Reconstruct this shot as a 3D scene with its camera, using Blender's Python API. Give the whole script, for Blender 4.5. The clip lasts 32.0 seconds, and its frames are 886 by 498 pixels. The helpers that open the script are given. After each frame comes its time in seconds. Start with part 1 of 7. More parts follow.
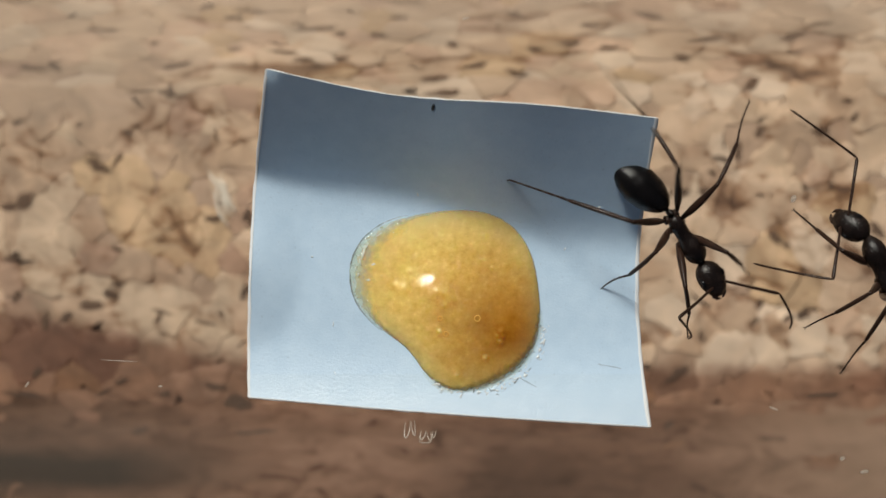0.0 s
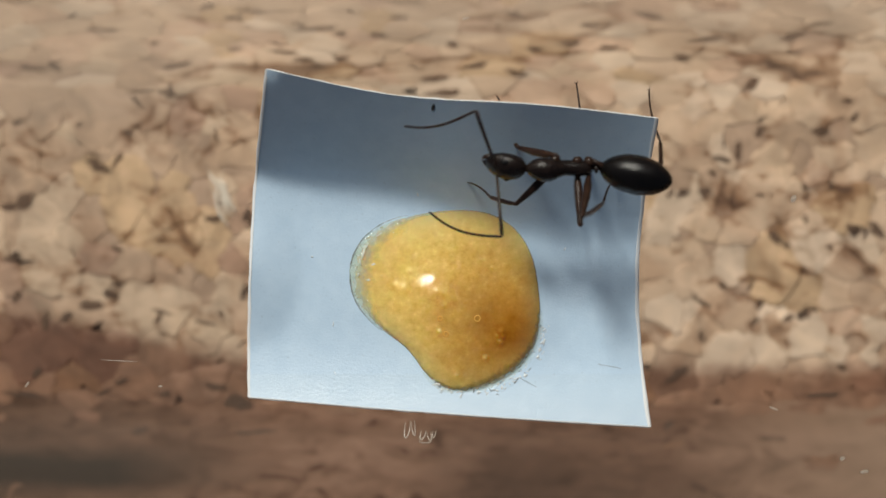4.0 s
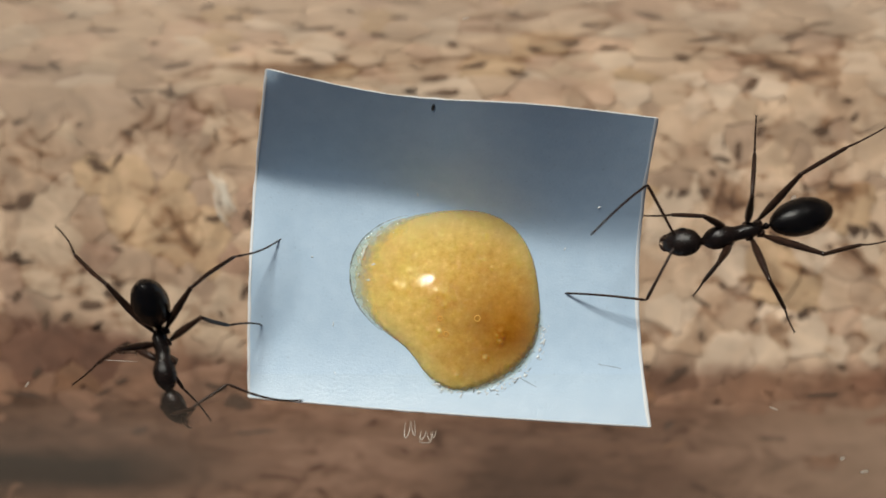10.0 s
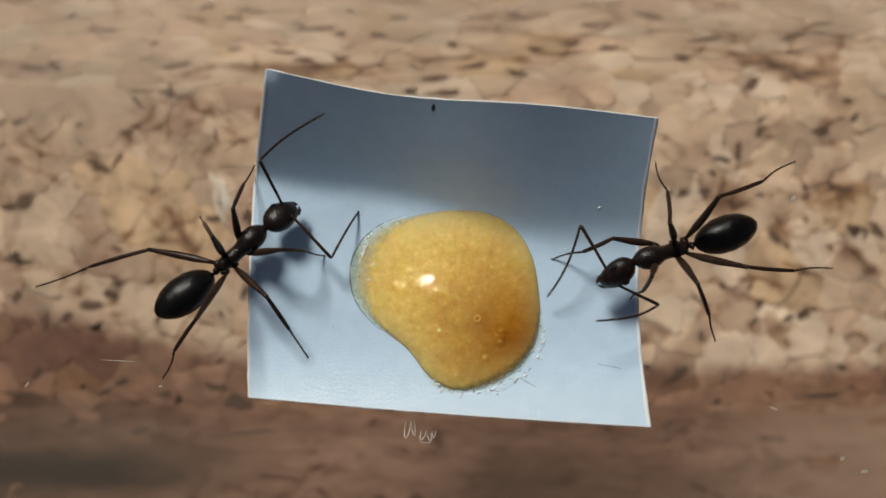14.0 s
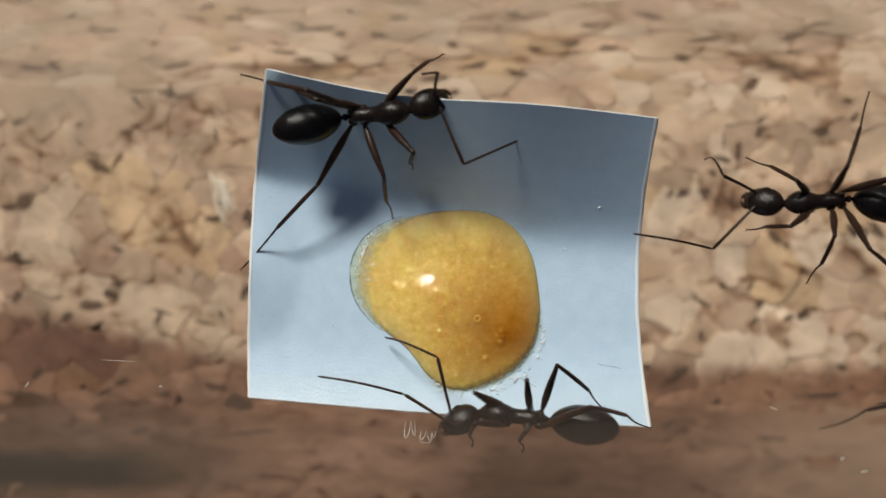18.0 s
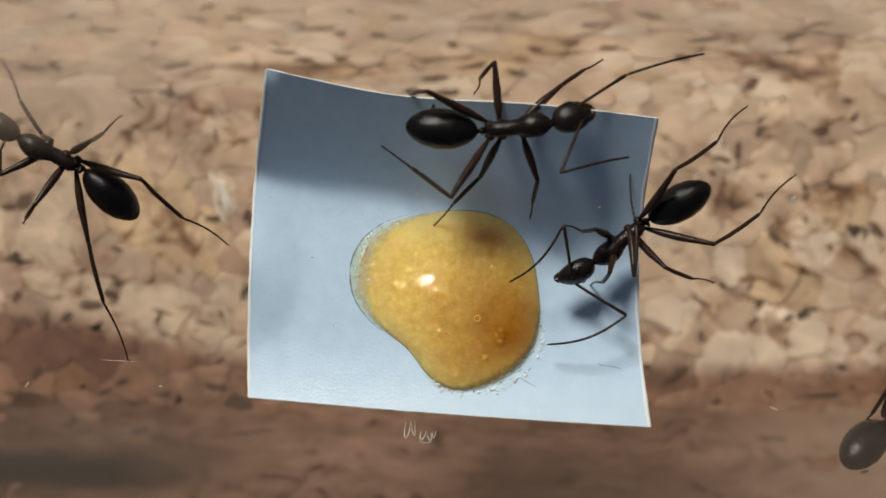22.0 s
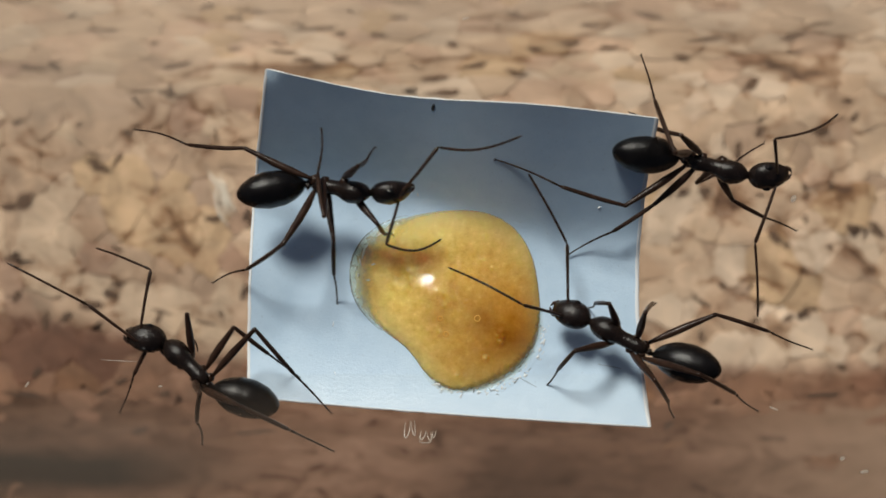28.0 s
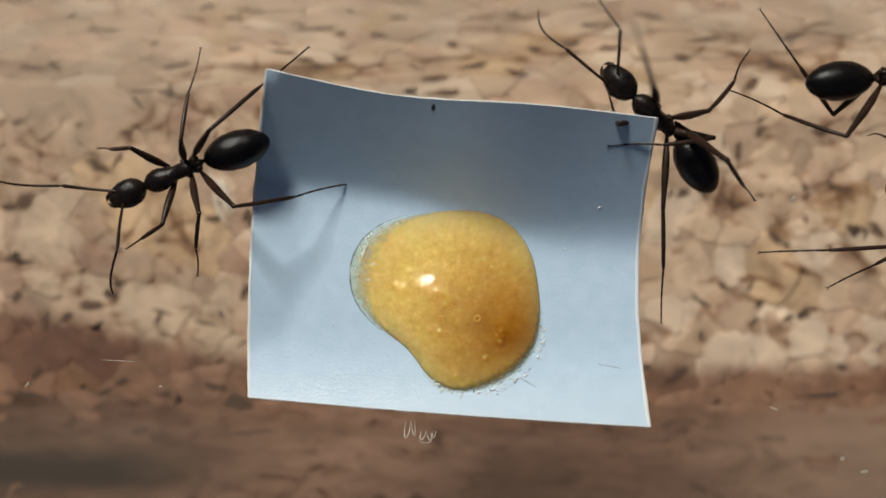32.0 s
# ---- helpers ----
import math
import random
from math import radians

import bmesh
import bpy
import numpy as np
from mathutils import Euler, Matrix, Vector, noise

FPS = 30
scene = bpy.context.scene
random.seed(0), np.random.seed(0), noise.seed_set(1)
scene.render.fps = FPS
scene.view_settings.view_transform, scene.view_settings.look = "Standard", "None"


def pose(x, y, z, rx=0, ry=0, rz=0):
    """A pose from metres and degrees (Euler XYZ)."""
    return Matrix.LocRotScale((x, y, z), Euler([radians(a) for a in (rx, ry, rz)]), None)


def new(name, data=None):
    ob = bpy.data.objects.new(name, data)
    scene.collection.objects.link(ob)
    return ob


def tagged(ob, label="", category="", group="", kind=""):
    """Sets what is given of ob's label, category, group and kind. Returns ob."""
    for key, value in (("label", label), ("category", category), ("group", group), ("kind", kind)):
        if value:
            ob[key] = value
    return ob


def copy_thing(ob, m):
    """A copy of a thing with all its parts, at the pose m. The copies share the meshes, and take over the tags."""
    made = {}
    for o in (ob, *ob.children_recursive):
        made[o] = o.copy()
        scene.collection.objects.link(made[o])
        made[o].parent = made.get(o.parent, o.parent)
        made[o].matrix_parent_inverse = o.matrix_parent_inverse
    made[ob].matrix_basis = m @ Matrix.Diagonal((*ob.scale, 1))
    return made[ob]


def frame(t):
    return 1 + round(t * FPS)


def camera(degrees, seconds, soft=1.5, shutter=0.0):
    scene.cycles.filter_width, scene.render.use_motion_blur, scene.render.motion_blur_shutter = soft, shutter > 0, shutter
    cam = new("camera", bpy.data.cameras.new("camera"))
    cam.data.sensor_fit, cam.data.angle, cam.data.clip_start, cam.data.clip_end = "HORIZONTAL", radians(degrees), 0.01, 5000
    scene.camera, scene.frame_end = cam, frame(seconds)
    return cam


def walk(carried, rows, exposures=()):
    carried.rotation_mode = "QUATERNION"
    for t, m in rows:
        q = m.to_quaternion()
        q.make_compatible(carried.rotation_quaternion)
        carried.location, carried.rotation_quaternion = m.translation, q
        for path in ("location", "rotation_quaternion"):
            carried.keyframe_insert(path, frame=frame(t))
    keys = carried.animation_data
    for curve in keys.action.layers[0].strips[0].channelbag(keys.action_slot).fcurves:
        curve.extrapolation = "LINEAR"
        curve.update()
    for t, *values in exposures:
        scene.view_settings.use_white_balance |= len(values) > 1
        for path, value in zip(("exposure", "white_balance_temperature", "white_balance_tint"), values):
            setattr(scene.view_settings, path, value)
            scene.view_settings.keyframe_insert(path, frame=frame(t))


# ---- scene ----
# Long-legged ants feed on a drop of syrup on a paper slip in a clear plastic trough over pressed cork, seen from straight above.
# Lengths are millimetres until MM turns them into metres.
MM = 0.001

cam = camera(40.0, 32.0, soft=1.6, shutter=0.4)
cam.data.dof.use_dof, cam.data.dof.focus_distance, cam.data.dof.aperture_fstop = True, 61.0 * MM, 45.0
walk(cam, [(0.0, pose(0, 0, 63.3 * MM)), (32.0, pose(0, 0, 63.3 * MM))],
     [(0.0, -0.08), (10.0, -0.08), (10.5, -0.18), (11.0, -0.16), (11.5, -0.09), (13.5, -0.09), (14.0, -0.19), (14.5, -0.10), (28.0, -0.08), (32.0, -0.10)])

# ---- light: a low window far beyond the slip, and the pale sky round it ----
TO_SUN = Vector((-0.40, 0.86, 1.0)).normalized()
sun = new("sun", bpy.data.lights.new("sun", "SUN"))
sun.data.energy, sun.data.angle, sun.data.color = 3.18, radians(13.0), (0.978, 0.963, 0.875)
sun.matrix_world = Matrix.Translation(TO_SUN * 0.5) @ TO_SUN.to_track_quat("Z", "Y").to_matrix().to_4x4()
world = bpy.data.worlds.new("sky")
scene.world = world
world.use_nodes = True
sky = world.node_tree.nodes.new("ShaderNodeTexSky")
sky.sky_type, sky.sun_disc = "NISHITA", False
sky.sun_elevation = math.asin(TO_SUN.z)
sky.sun_rotation = math.atan2(TO_SUN.x, TO_SUN.y)
sky.air_density, sky.dust_density, sky.ozone_density = 0.8, 3.0, 0.4
back = world.node_tree.nodes["Background"]
back.inputs["Strength"].default_value = 0.027
world.node_tree.links.new(sky.outputs["Color"], back.inputs["Color"])


DROP_R = (4.661, -0.195, 0.897, -0.068, -0.490, -0.137, 0.282, -0.004, -0.208, -0.014, -0.010)
# ---- the lie of the land, in millimetres: x to the right, y away, z up ----
EYE = 63.3


def ground_z(x, y):
    """The clear trough that the ants walk in: flat along the middle, its sides curving up."""
    return 0.040 * np.maximum(0.0, np.abs(y + 1.5) - 2.5) ** 2 + 0 * x


def paper_z(x, y):
    s = np.clip((x + 9.8) / 20.3, 0.0, 1.0)
    crease = 3.75 - 0.75 * (1 - np.exp(-s / 0.2)) - 2.7 / (1 + np.exp((0.54 - s) / 0.095))
    w = 0.12 + 0.42 * s
    q = np.clip((y - crease) / w, -30.0, 30.0)
    ease = np.clip((s - 0.5) / 0.5, 0.0, 1.0)
    rise = w * np.log1p(np.exp(q))
    steep = 1.12 - 0.27 * ease * ease * (3 - 2 * ease)
    lift = (steep - 0.08 * np.maximum(0.0, crease - 1.0)) * rise - 0.04 * np.maximum(0.0, rise - np.maximum(0.0, 1.0 - crease)) ** 2
    corner = 0.75 * np.maximum(0.0, 1.0 - np.hypot((x + 10.2) / 2.9, (y + 1.2) / np.where(y < -1.2, 3.9, 5.5)))
    return 0.14 + lift + corner + ground_z(x, y)


def paper_edges(u, v):
    """The cut outline of the sheet laid flat: u from its left to its right, v from its far edge to its near edge."""
    left = -9.18 - 0.94 * v - 0.30 * math.sin(math.pi * v)
    right = 11.15 - 0.38 * v - 0.82 * math.sin(math.pi * v)
    far = 9.344 - 2.564 * u - 0.363 * math.sin(math.pi * u) - 0.211 * math.sin(2 * math.pi * u) + 0.025 * math.sin(4 * math.pi * u)
    near = -7.71 - 1.53 * u - 0.10 * math.sin(math.pi * u)
    return left + (right - left) * u, far + (near - far) * v


def drop_reach(a):
    """How far the drop spreads in the direction a (radians)."""
    return DROP_R[0] + sum(DROP_R[2 * k - 1] * np.cos(k * a) + DROP_R[2 * k] * np.sin(k * a) for k in range(1, 6))


DROP_AT = (0.85, -3.25)


def drop_h(x, y):
    """The drop's thickness: thin towards the far side, steep and rounded on the near one, with a low mound."""
    dx, dy = x - DROP_AT[0], y - DROP_AT[1]
    rho = np.hypot(dx, dy) / drop_reach(np.arctan2(dy, dx))
    far_side = np.clip(0.45 + 0.8 * np.cos(np.arctan2(dy, dx) - 1.9), 0.0, 1.0)
    far_side = far_side * far_side * (3 - 2 * far_side) * np.minimum(1.0, 2.2 * rho)
    wedge = 0.85 * np.maximum(0.0, 1.0 - (np.sqrt(rho ** 2 + 0.06) - 0.245) / 0.785)
    pool = far_side * wedge + (1 - far_side) * 0.85 * np.maximum(0.0, 1.0 - rho ** 3.4) ** 0.8
    mound = 0.18 * np.exp(-((x - 0.2) ** 2 + (y + 3.9) ** 2) / 6.5) * np.maximum(0.0, 1 - rho ** 4)
    return np.where(rho < 1.0, pool + mound, 0.0)


def on_paper(x, y):
    z = paper_z(x, y)
    X, Y = x / (1 - z / EYE), y / (1 - z / EYE)
    v = np.clip((8.2 - Y) / 16.6, 0, 1)
    u = np.clip((X + 9.9) / 20.6, 0, 1)
    left = -9.18 - 0.94 * v - 0.30 * np.sin(np.pi * v)
    right = 11.15 - 0.38 * v - 0.82 * np.sin(np.pi * v)
    far = 9.344 - 2.564 * u - 0.363 * np.sin(np.pi * u) - 0.211 * np.sin(2 * np.pi * u) + 0.025 * np.sin(4 * np.pi * u)
    near = -7.71 - 1.53 * u - 0.10 * np.sin(np.pi * u)
    return (X > left) & (X < right) & (Y < far) & (Y > near)


def surface(x, y):
    x, y = np.asarray(x, float), np.asarray(y, float)
    return np.where(on_paper(x, y), paper_z(x, y) + drop_h(x, y), ground_z(x, y))


def footing(x, y):
    """The plane that an ant at x, y stands on: its height there and its normal."""
    g = np.linspace(-2.6, 2.6, 7)
    gx, gy = np.meshgrid(g, g)
    z = surface(x + gx, y + gy)
    n = np.array((-(gx * z).sum() / (gx * gx).sum(), -(gy * z).sum() / (gy * gy).sum(), 1.0))
    return float(z.mean()), n / np.linalg.norm(n)


# ---- how an ant is put together, in millimetres from the middle of its mesosoma ----
STAND = 2.5
LEGS = ("L1", "L2", "L3", "R1", "R2", "R3")
HIP = {"1": (0.30, 0.38, -0.42), "2": (-0.72, 0.38, -0.30), "3": (-1.30, 0.42, -0.16)}
FEMUR = {"1": 2.6, "2": 2.8, "3": 3.6}
SHANK = {"1": 4.1, "2": 5.1, "3": 6.7}
REST = {"1": (3.0, 3.0), "2": (-0.9, 4.2), "3": (-4.6, 3.9)}
SCAPE, FLAGELLUM = 3.0, 4.3
NECK, WAIST = (1.72, 0.0, 0.08), (-1.75, 0.0, -0.12)
FEELER_BASE = (1.35, 0.33, 0.36)
FEELER_REST = ((0.72, 0.62, 0.31), (0.85, 0.10, -0.52))


def hip_of(leg):
    x, y, z = HIP[leg[1]]
    return np.array((x, y if leg[0] == "L" else -y, z))


def stance(x, y, heading, roll=0.0, pitch=0.0, stand=STAND):
    """Where an ant's body is and how it is turned: origin and axes (ahead, left, up as columns)."""
    z, n = footing(x, y)
    ahead = np.array((math.cos(heading), math.sin(heading), 0.0))
    ahead[2] = -(ahead[0] * n[0] + ahead[1] * n[1]) / n[2]
    ahead /= np.linalg.norm(ahead)
    axes = np.column_stack((ahead, np.cross(n, ahead), n))
    cr, sr, cp, sp = math.cos(roll), math.sin(roll), math.cos(pitch), math.sin(pitch)
    lean = np.array(((cp, 0, sp), (0, 1, 0), (-sp, 0, cp))) @ np.array(((1, 0, 0), (0, cr, -sr), (0, sr, cr)))
    return np.array((x, y, z + stand / n[2])), axes @ lean


def turn(yaw, dip):
    c, s, cd, sd = math.cos(yaw), math.sin(yaw), math.cos(dip), math.sin(dip)
    return np.array(((c, -s, 0), (s, c, 0), (0, 0, 1))) @ np.array(((cd, 0, sd), (0, 1, 0), (-sd, 0, cd)))


def bend(hip, foot, up, a, b, swivel):
    """The knee between a hip and a foot, for links of length a and b; the foot is drawn in where it is out of reach."""
    way = foot - hip
    d = float(np.linalg.norm(way))
    way = way / d
    d = min(max(d, abs(a - b) + 0.15), 0.995 * (a + b))
    along = (a * a - b * b + d * d) / (2 * d)
    off = math.sqrt(max(1e-6, a * a - along * along))
    u = up - way * float(up @ way)
    u /= np.linalg.norm(u)
    v = np.cross(way, u)
    return hip + way * along + off * (math.cos(swivel) * u + math.sin(swivel) * v), hip + way * d


# ---- materials ----
def material(name, rough=0.5, metal=0.0):
    mat = bpy.data.materials.new(name)
    mat.use_nodes = True
    b = mat.node_tree.nodes["Principled BSDF"]
    b.inputs["Roughness"].default_value = rough
    b.inputs["Metallic"].default_value = metal
    return mat, mat.node_tree, b


def node(tree, kind, **values):
    n = tree.nodes.new(kind)
    for k, v in values.items():
        n.inputs[k.replace("_", " ")].default_value = v
    return n


def coords(tree, scale):
    """Object-space coordinates in millimetres, stretched by scale."""
    co = tree.nodes.new("ShaderNodeTexCoord")
    mp = tree.nodes.new("ShaderNodeMapping")
    mp.inputs["Scale"].default_value = [1000 * s for s in scale]
    tree.links.new(co.outputs["Object"], mp.inputs["Vector"])
    return mp.outputs["Vector"]


def ramp(tree, fac, stops):
    r = tree.nodes.new("ShaderNodeValToRGB")
    while len(r.color_ramp.elements) < len(stops):
        r.color_ramp.elements.new(0.5)
    for e, (p, c) in zip(r.color_ramp.elements, stops):
        e.position, e.color = p, (*c, 1)
    tree.links.new(fac, r.inputs["Fac"])
    return r.outputs["Color"]


def grain(tree, vec, scale, detail=4.0, rough=0.55, swirl=0.0):
    n = node(tree, "ShaderNodeTexNoise", Scale=scale, Detail=detail, Roughness=rough, Distortion=swirl)
    tree.links.new(vec, n.inputs["Vector"])
    return n.outputs["Fac"]


def relief(tree, b, height, depth):
    bump = node(tree, "ShaderNodeBump", Strength=1.0, Distance=depth * MM)
    tree.links.new(height, bump.inputs["Height"])
    tree.links.new(bump.outputs["Normal"], b.inputs["Normal"])


def mixed(tree, fac, a, b, how="MIX"):
    m = tree.nodes.new("ShaderNodeMix")
    m.data_type, m.blend_type = "RGBA", how
    for v, k in ((fac, "Factor"), (a, 6), (b, 7)):
        s = m.inputs[0] if k == "Factor" else m.inputs[k]
        if isinstance(v, (float, int)):
            s.default_value = v
        elif isinstance(v, tuple):
            s.default_value = (*v, 1)
        else:
            tree.links.new(v, s)
    return m.outputs[2]


CORK_SCALE = 1.235


def math_node(tree, how, a, b, c=0.0):
    m = tree.nodes.new("ShaderNodeMath")
    m.operation = how
    for k, v in enumerate((a, b, c)):
        if isinstance(v, (float, int)):
            m.inputs[k].default_value = v
        else:
            tree.links.new(v, m.inputs[k])
    return m.outputs[0]


def cork(name, colour, pull=1.0):
    """Pressed cork: blotches that run across granules, bark-brown cracks and pockets between them, and a darker reddish
    near margin.
    """
    mat, tree, b = material(name, 0.7)
    vec = coords(tree, (1 / pull / CORK_SCALE, 1 / CORK_SCALE, 1))
    dark = tuple(0.76 * c for c in colour)
    pale = tuple(min(0.85, 1.20 * c + 0.02) for c in colour)
    col = ramp(tree, grain(tree, vec, 0.40, 5.0, 0.58, 0.9), [(0.34, dark), (0.5, colour), (0.66, pale)])
    info = tree.nodes.new("ShaderNodeObjectInfo")
    isle = tree.nodes.new("ShaderNodeNewGeometry")
    both = math_node(tree, "PINGPONG", math_node(tree, "ADD", info.outputs["Random"], isle.outputs["Random Per Island"]), 1.0)
    shade = ramp(tree, both, [(0.0, (0.96, 0.95, 0.94)), (0.5, (1.0, 0.995, 0.99)), (1.0, (1.045, 1.04, 1.04))])
    col = mixed(tree, 1.0, col, shade, "MULTIPLY")
    broad = grain(tree, vec, 0.22, 4.0, 0.62, 0.6)
    wide = ramp(tree, broad, [(0.38, (0.82, 0.76, 0.715) if pull == 1.0 else (0.88, 0.84, 0.80)), (0.50, (1.0, 1.0, 1.0)), (0.66, (1.12, 1.10, 1.06))])
    col = mixed(tree, 1.0, col, wide, "MULTIPLY")
    # cracks and pockets, clustered, mostly along the granules' rinds
    rind = tree.nodes.new("ShaderNodeAttribute")
    rind.attribute_name = "rind"
    uneven = grain(tree, coords(tree, (0.8 / pull / CORK_SCALE, 1.1 / CORK_SCALE, 1)), 0.44, 5.0, 0.62, 1.0)
    if pull == 1.0:
        uneven = math_node(tree, "MULTIPLY_ADD", uneven, 0.85, 0.072)
    low = math_node(tree, "ADD", uneven, math_node(tree, "MULTIPLY_ADD", rind.outputs["Fac"], -0.086 if pull == 1.0 else -0.080, 0.005))
    low = math_node(tree, "ADD", low, math_node(tree, "MULTIPLY_ADD", broad, 0.12 if pull == 1.0 else 0.10, -0.06 if pull == 1.0 else -0.05))
    pocket = ramp(tree, low, [(0.29, (0.16, 0.095, 0.065)), (0.37, (0.52, 0.40, 0.31)), (0.45, (1, 1, 1))])
    plain = mixed(tree, 0.40, col, pocket, "MULTIPLY")
    col = mixed(tree, 0.92 if pull == 1.0 else 0.85, col, pocket, "MULTIPLY")
    # the darker reddish near margin
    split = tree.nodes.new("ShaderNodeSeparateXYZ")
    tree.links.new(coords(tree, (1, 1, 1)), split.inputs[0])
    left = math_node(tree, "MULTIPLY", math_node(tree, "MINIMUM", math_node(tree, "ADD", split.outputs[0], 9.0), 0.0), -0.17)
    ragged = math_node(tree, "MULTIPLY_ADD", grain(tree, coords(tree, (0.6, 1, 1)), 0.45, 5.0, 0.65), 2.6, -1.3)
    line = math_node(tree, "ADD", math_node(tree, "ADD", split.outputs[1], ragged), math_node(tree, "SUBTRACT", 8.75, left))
    near_dark = tree.nodes.new("ShaderNodeMapRange")
    near_dark.interpolation_type = "SMOOTHSTEP"
    near_dark.inputs["From Min"].default_value, near_dark.inputs["From Max"].default_value = 0.9, -0.7
    tree.links.new(line, near_dark.inputs["Value"])
    col = mixed(tree, near_dark.outputs[0], col, mixed(tree, 1.0, plain, (0.40, 0.295, 0.260), "MULTIPLY"))
    tree.links.new(col, b.inputs["Base Color"])
    relief(tree, b, math_node(tree, "ADD", grain(tree, vec, 1.6, 6.0, 0.6), low), 0.07)
    return mat


# cream and rose have darker copies, for the shade on the left side
TONES = {"tan": (0.600, 0.436, 0.312), "cream": (0.665, 0.512, 0.388), "ochre": (0.540, 0.372, 0.232), "rose": (0.590, 0.407, 0.292), "grey": (0.475, 0.332, 0.233),
         "buff": (0.545, 0.405, 0.293), "brown": (0.425, 0.278, 0.198), "umber": (0.415, 0.288, 0.205), "bark": (0.255, 0.165, 0.112)}
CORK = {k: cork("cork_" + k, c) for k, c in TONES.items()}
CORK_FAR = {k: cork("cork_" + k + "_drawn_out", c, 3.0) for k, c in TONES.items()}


def binder_material():
    mat, tree, b = material("cork_binder", 0.75)
    vec = coords(tree, (1, 1, 1))
    col = ramp(tree, grain(tree, vec, 1.4, 4.0), [(0.35, (0.19, 0.115, 0.074)), (0.6, (0.31, 0.195, 0.128))])
    tree.links.new(col, b.inputs["Base Color"])
    relief(tree, b, grain(tree, vec, 3.0, 5.0), 0.12)
    return mat


def paper_material():
    mat, tree, b = material("white_paper", 0.34)
    vec = coords(tree, (1, 1, 1))
    col = ramp(tree, grain(tree, vec, 1.1, 5.0), [(0.3, (0.545, 0.712, 0.880)), (0.7, (0.605, 0.768, 0.930))])
    fleck = ramp(tree, grain(tree, vec, 7.0, 2.0), [(0.26, (0.8, 0.8, 0.8)), (0.34, (1, 1, 1))])
    tree.links.new(mixed(tree, 0.7, col, fleck, "MULTIPLY"), b.inputs["Base Color"])
    b.inputs["Specular IOR Level"].default_value = 0.7
    relief(tree, b, math_node(tree, "ADD", grain(tree, vec, 7.0, 4.0, 0.7), math_node(tree, "MULTIPLY", grain(tree, vec, 1.1, 3.0), 0.35)), 0.017)
    return mat


def syrup_material():
    """Cloudy syrup: deep amber towards the right, shade put into its colour, and pale where it thins out over the
    paper.
    """
    mat, tree, b = material("amber_syrup", 0.025)
    vec = coords(tree, (1, 1, 1))
    cloud = ramp(tree, grain(tree, vec, 0.40, 6.0, 0.62), [(0.30, (0.34, 0.118, 0.005)), (0.50, (0.405, 0.155, 0.008)), (0.70, (0.50, 0.225, 0.020))])
    # amber deepens on the side away from the sun: painted shade
    shift = tree.nodes.new("ShaderNodeVectorMath")
    shift.operation = "SUBTRACT"
    shift.inputs[1].default_value = (DROP_AT[0] + 2.9, DROP_AT[1] - 0.9, 0)
    tree.links.new(coords(tree, (1, 1, 0)), shift.inputs[0])
    reach = tree.nodes.new("ShaderNodeVectorMath")
    reach.operation = "LENGTH"
    tree.links.new(shift.outputs[0], reach.inputs[0])
    thin = tree.nodes.new("ShaderNodeMapRange")
    thin.inputs["From Min"].default_value, thin.inputs["From Max"].default_value = 0.6, 5.8
    tree.links.new(reach.outputs["Value"], thin.inputs["Value"])
    pulp = ramp(tree, grain(tree, vec, 2.2, 6.0, 0.75), [(0.34, (0.80, 0.70, 0.50)), (0.46, (1, 1, 1)), (0.56, (1.10, 1.15, 1.35)), (0.66, (1.32, 1.50, 2.1))])
    cloud = mixed(tree, 0.6, mixed(tree, thin.outputs[0], cloud, (0.83, 0.575, 0.165)), pulp, "MULTIPLY")
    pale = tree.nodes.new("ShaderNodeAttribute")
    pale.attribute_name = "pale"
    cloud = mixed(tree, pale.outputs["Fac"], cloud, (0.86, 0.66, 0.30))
    tree.links.new(cloud, b.inputs["Base Color"])
    b.inputs["Subsurface Weight"].default_value = 1.0
    b.inputs["Subsurface Radius"].default_value = (1.0, 0.6, 0.2)
    b.inputs["Subsurface Scale"].default_value = 2.2 * MM
    b.inputs["IOR"].default_value = 1.45
    b.inputs["Specular IOR Level"].default_value = 0.4
    relief(tree, b, math_node(tree, "ADD", grain(tree, vec, 1.5, 2.0, 0.5), math_node(tree, "MULTIPLY", grain(tree, vec, 4.5, 3.0, 0.6), 0.10)), 0.012)
    # the paper shows through where the drop runs out
    deep = tree.nodes.new("ShaderNodeAttribute")
    deep.attribute_name = "depth"
    clear = tree.nodes.new("ShaderNodeBsdfTransparent")
    clear.inputs["Color"].default_value = (0.97, 0.955, 0.88, 1)
    mix = tree.nodes.new("ShaderNodeMixShader")
    body = tree.nodes.new("ShaderNodeMapRange")
    body.inputs["From Max"].default_value = 0.12
    body.inputs["To Min"].default_value = 0.06
    frayed = math_node(tree, "MULTIPLY_ADD", grain(tree, vec, 3.2, 5.0, 0.7), 0.16, -0.08)
    tree.links.new(math_node(tree, "ADD", deep.outputs["Fac"], frayed), body.inputs["Value"])
    tree.links.new(body.outputs[0], mix.inputs[0])
    tree.links.new(clear.outputs[0], mix.inputs[1])
    tree.links.new(b.outputs[0], mix.inputs[2])
    tree.links.new(mix.outputs[0], tree.nodes["Material Output"].inputs["Surface"])
    return mat


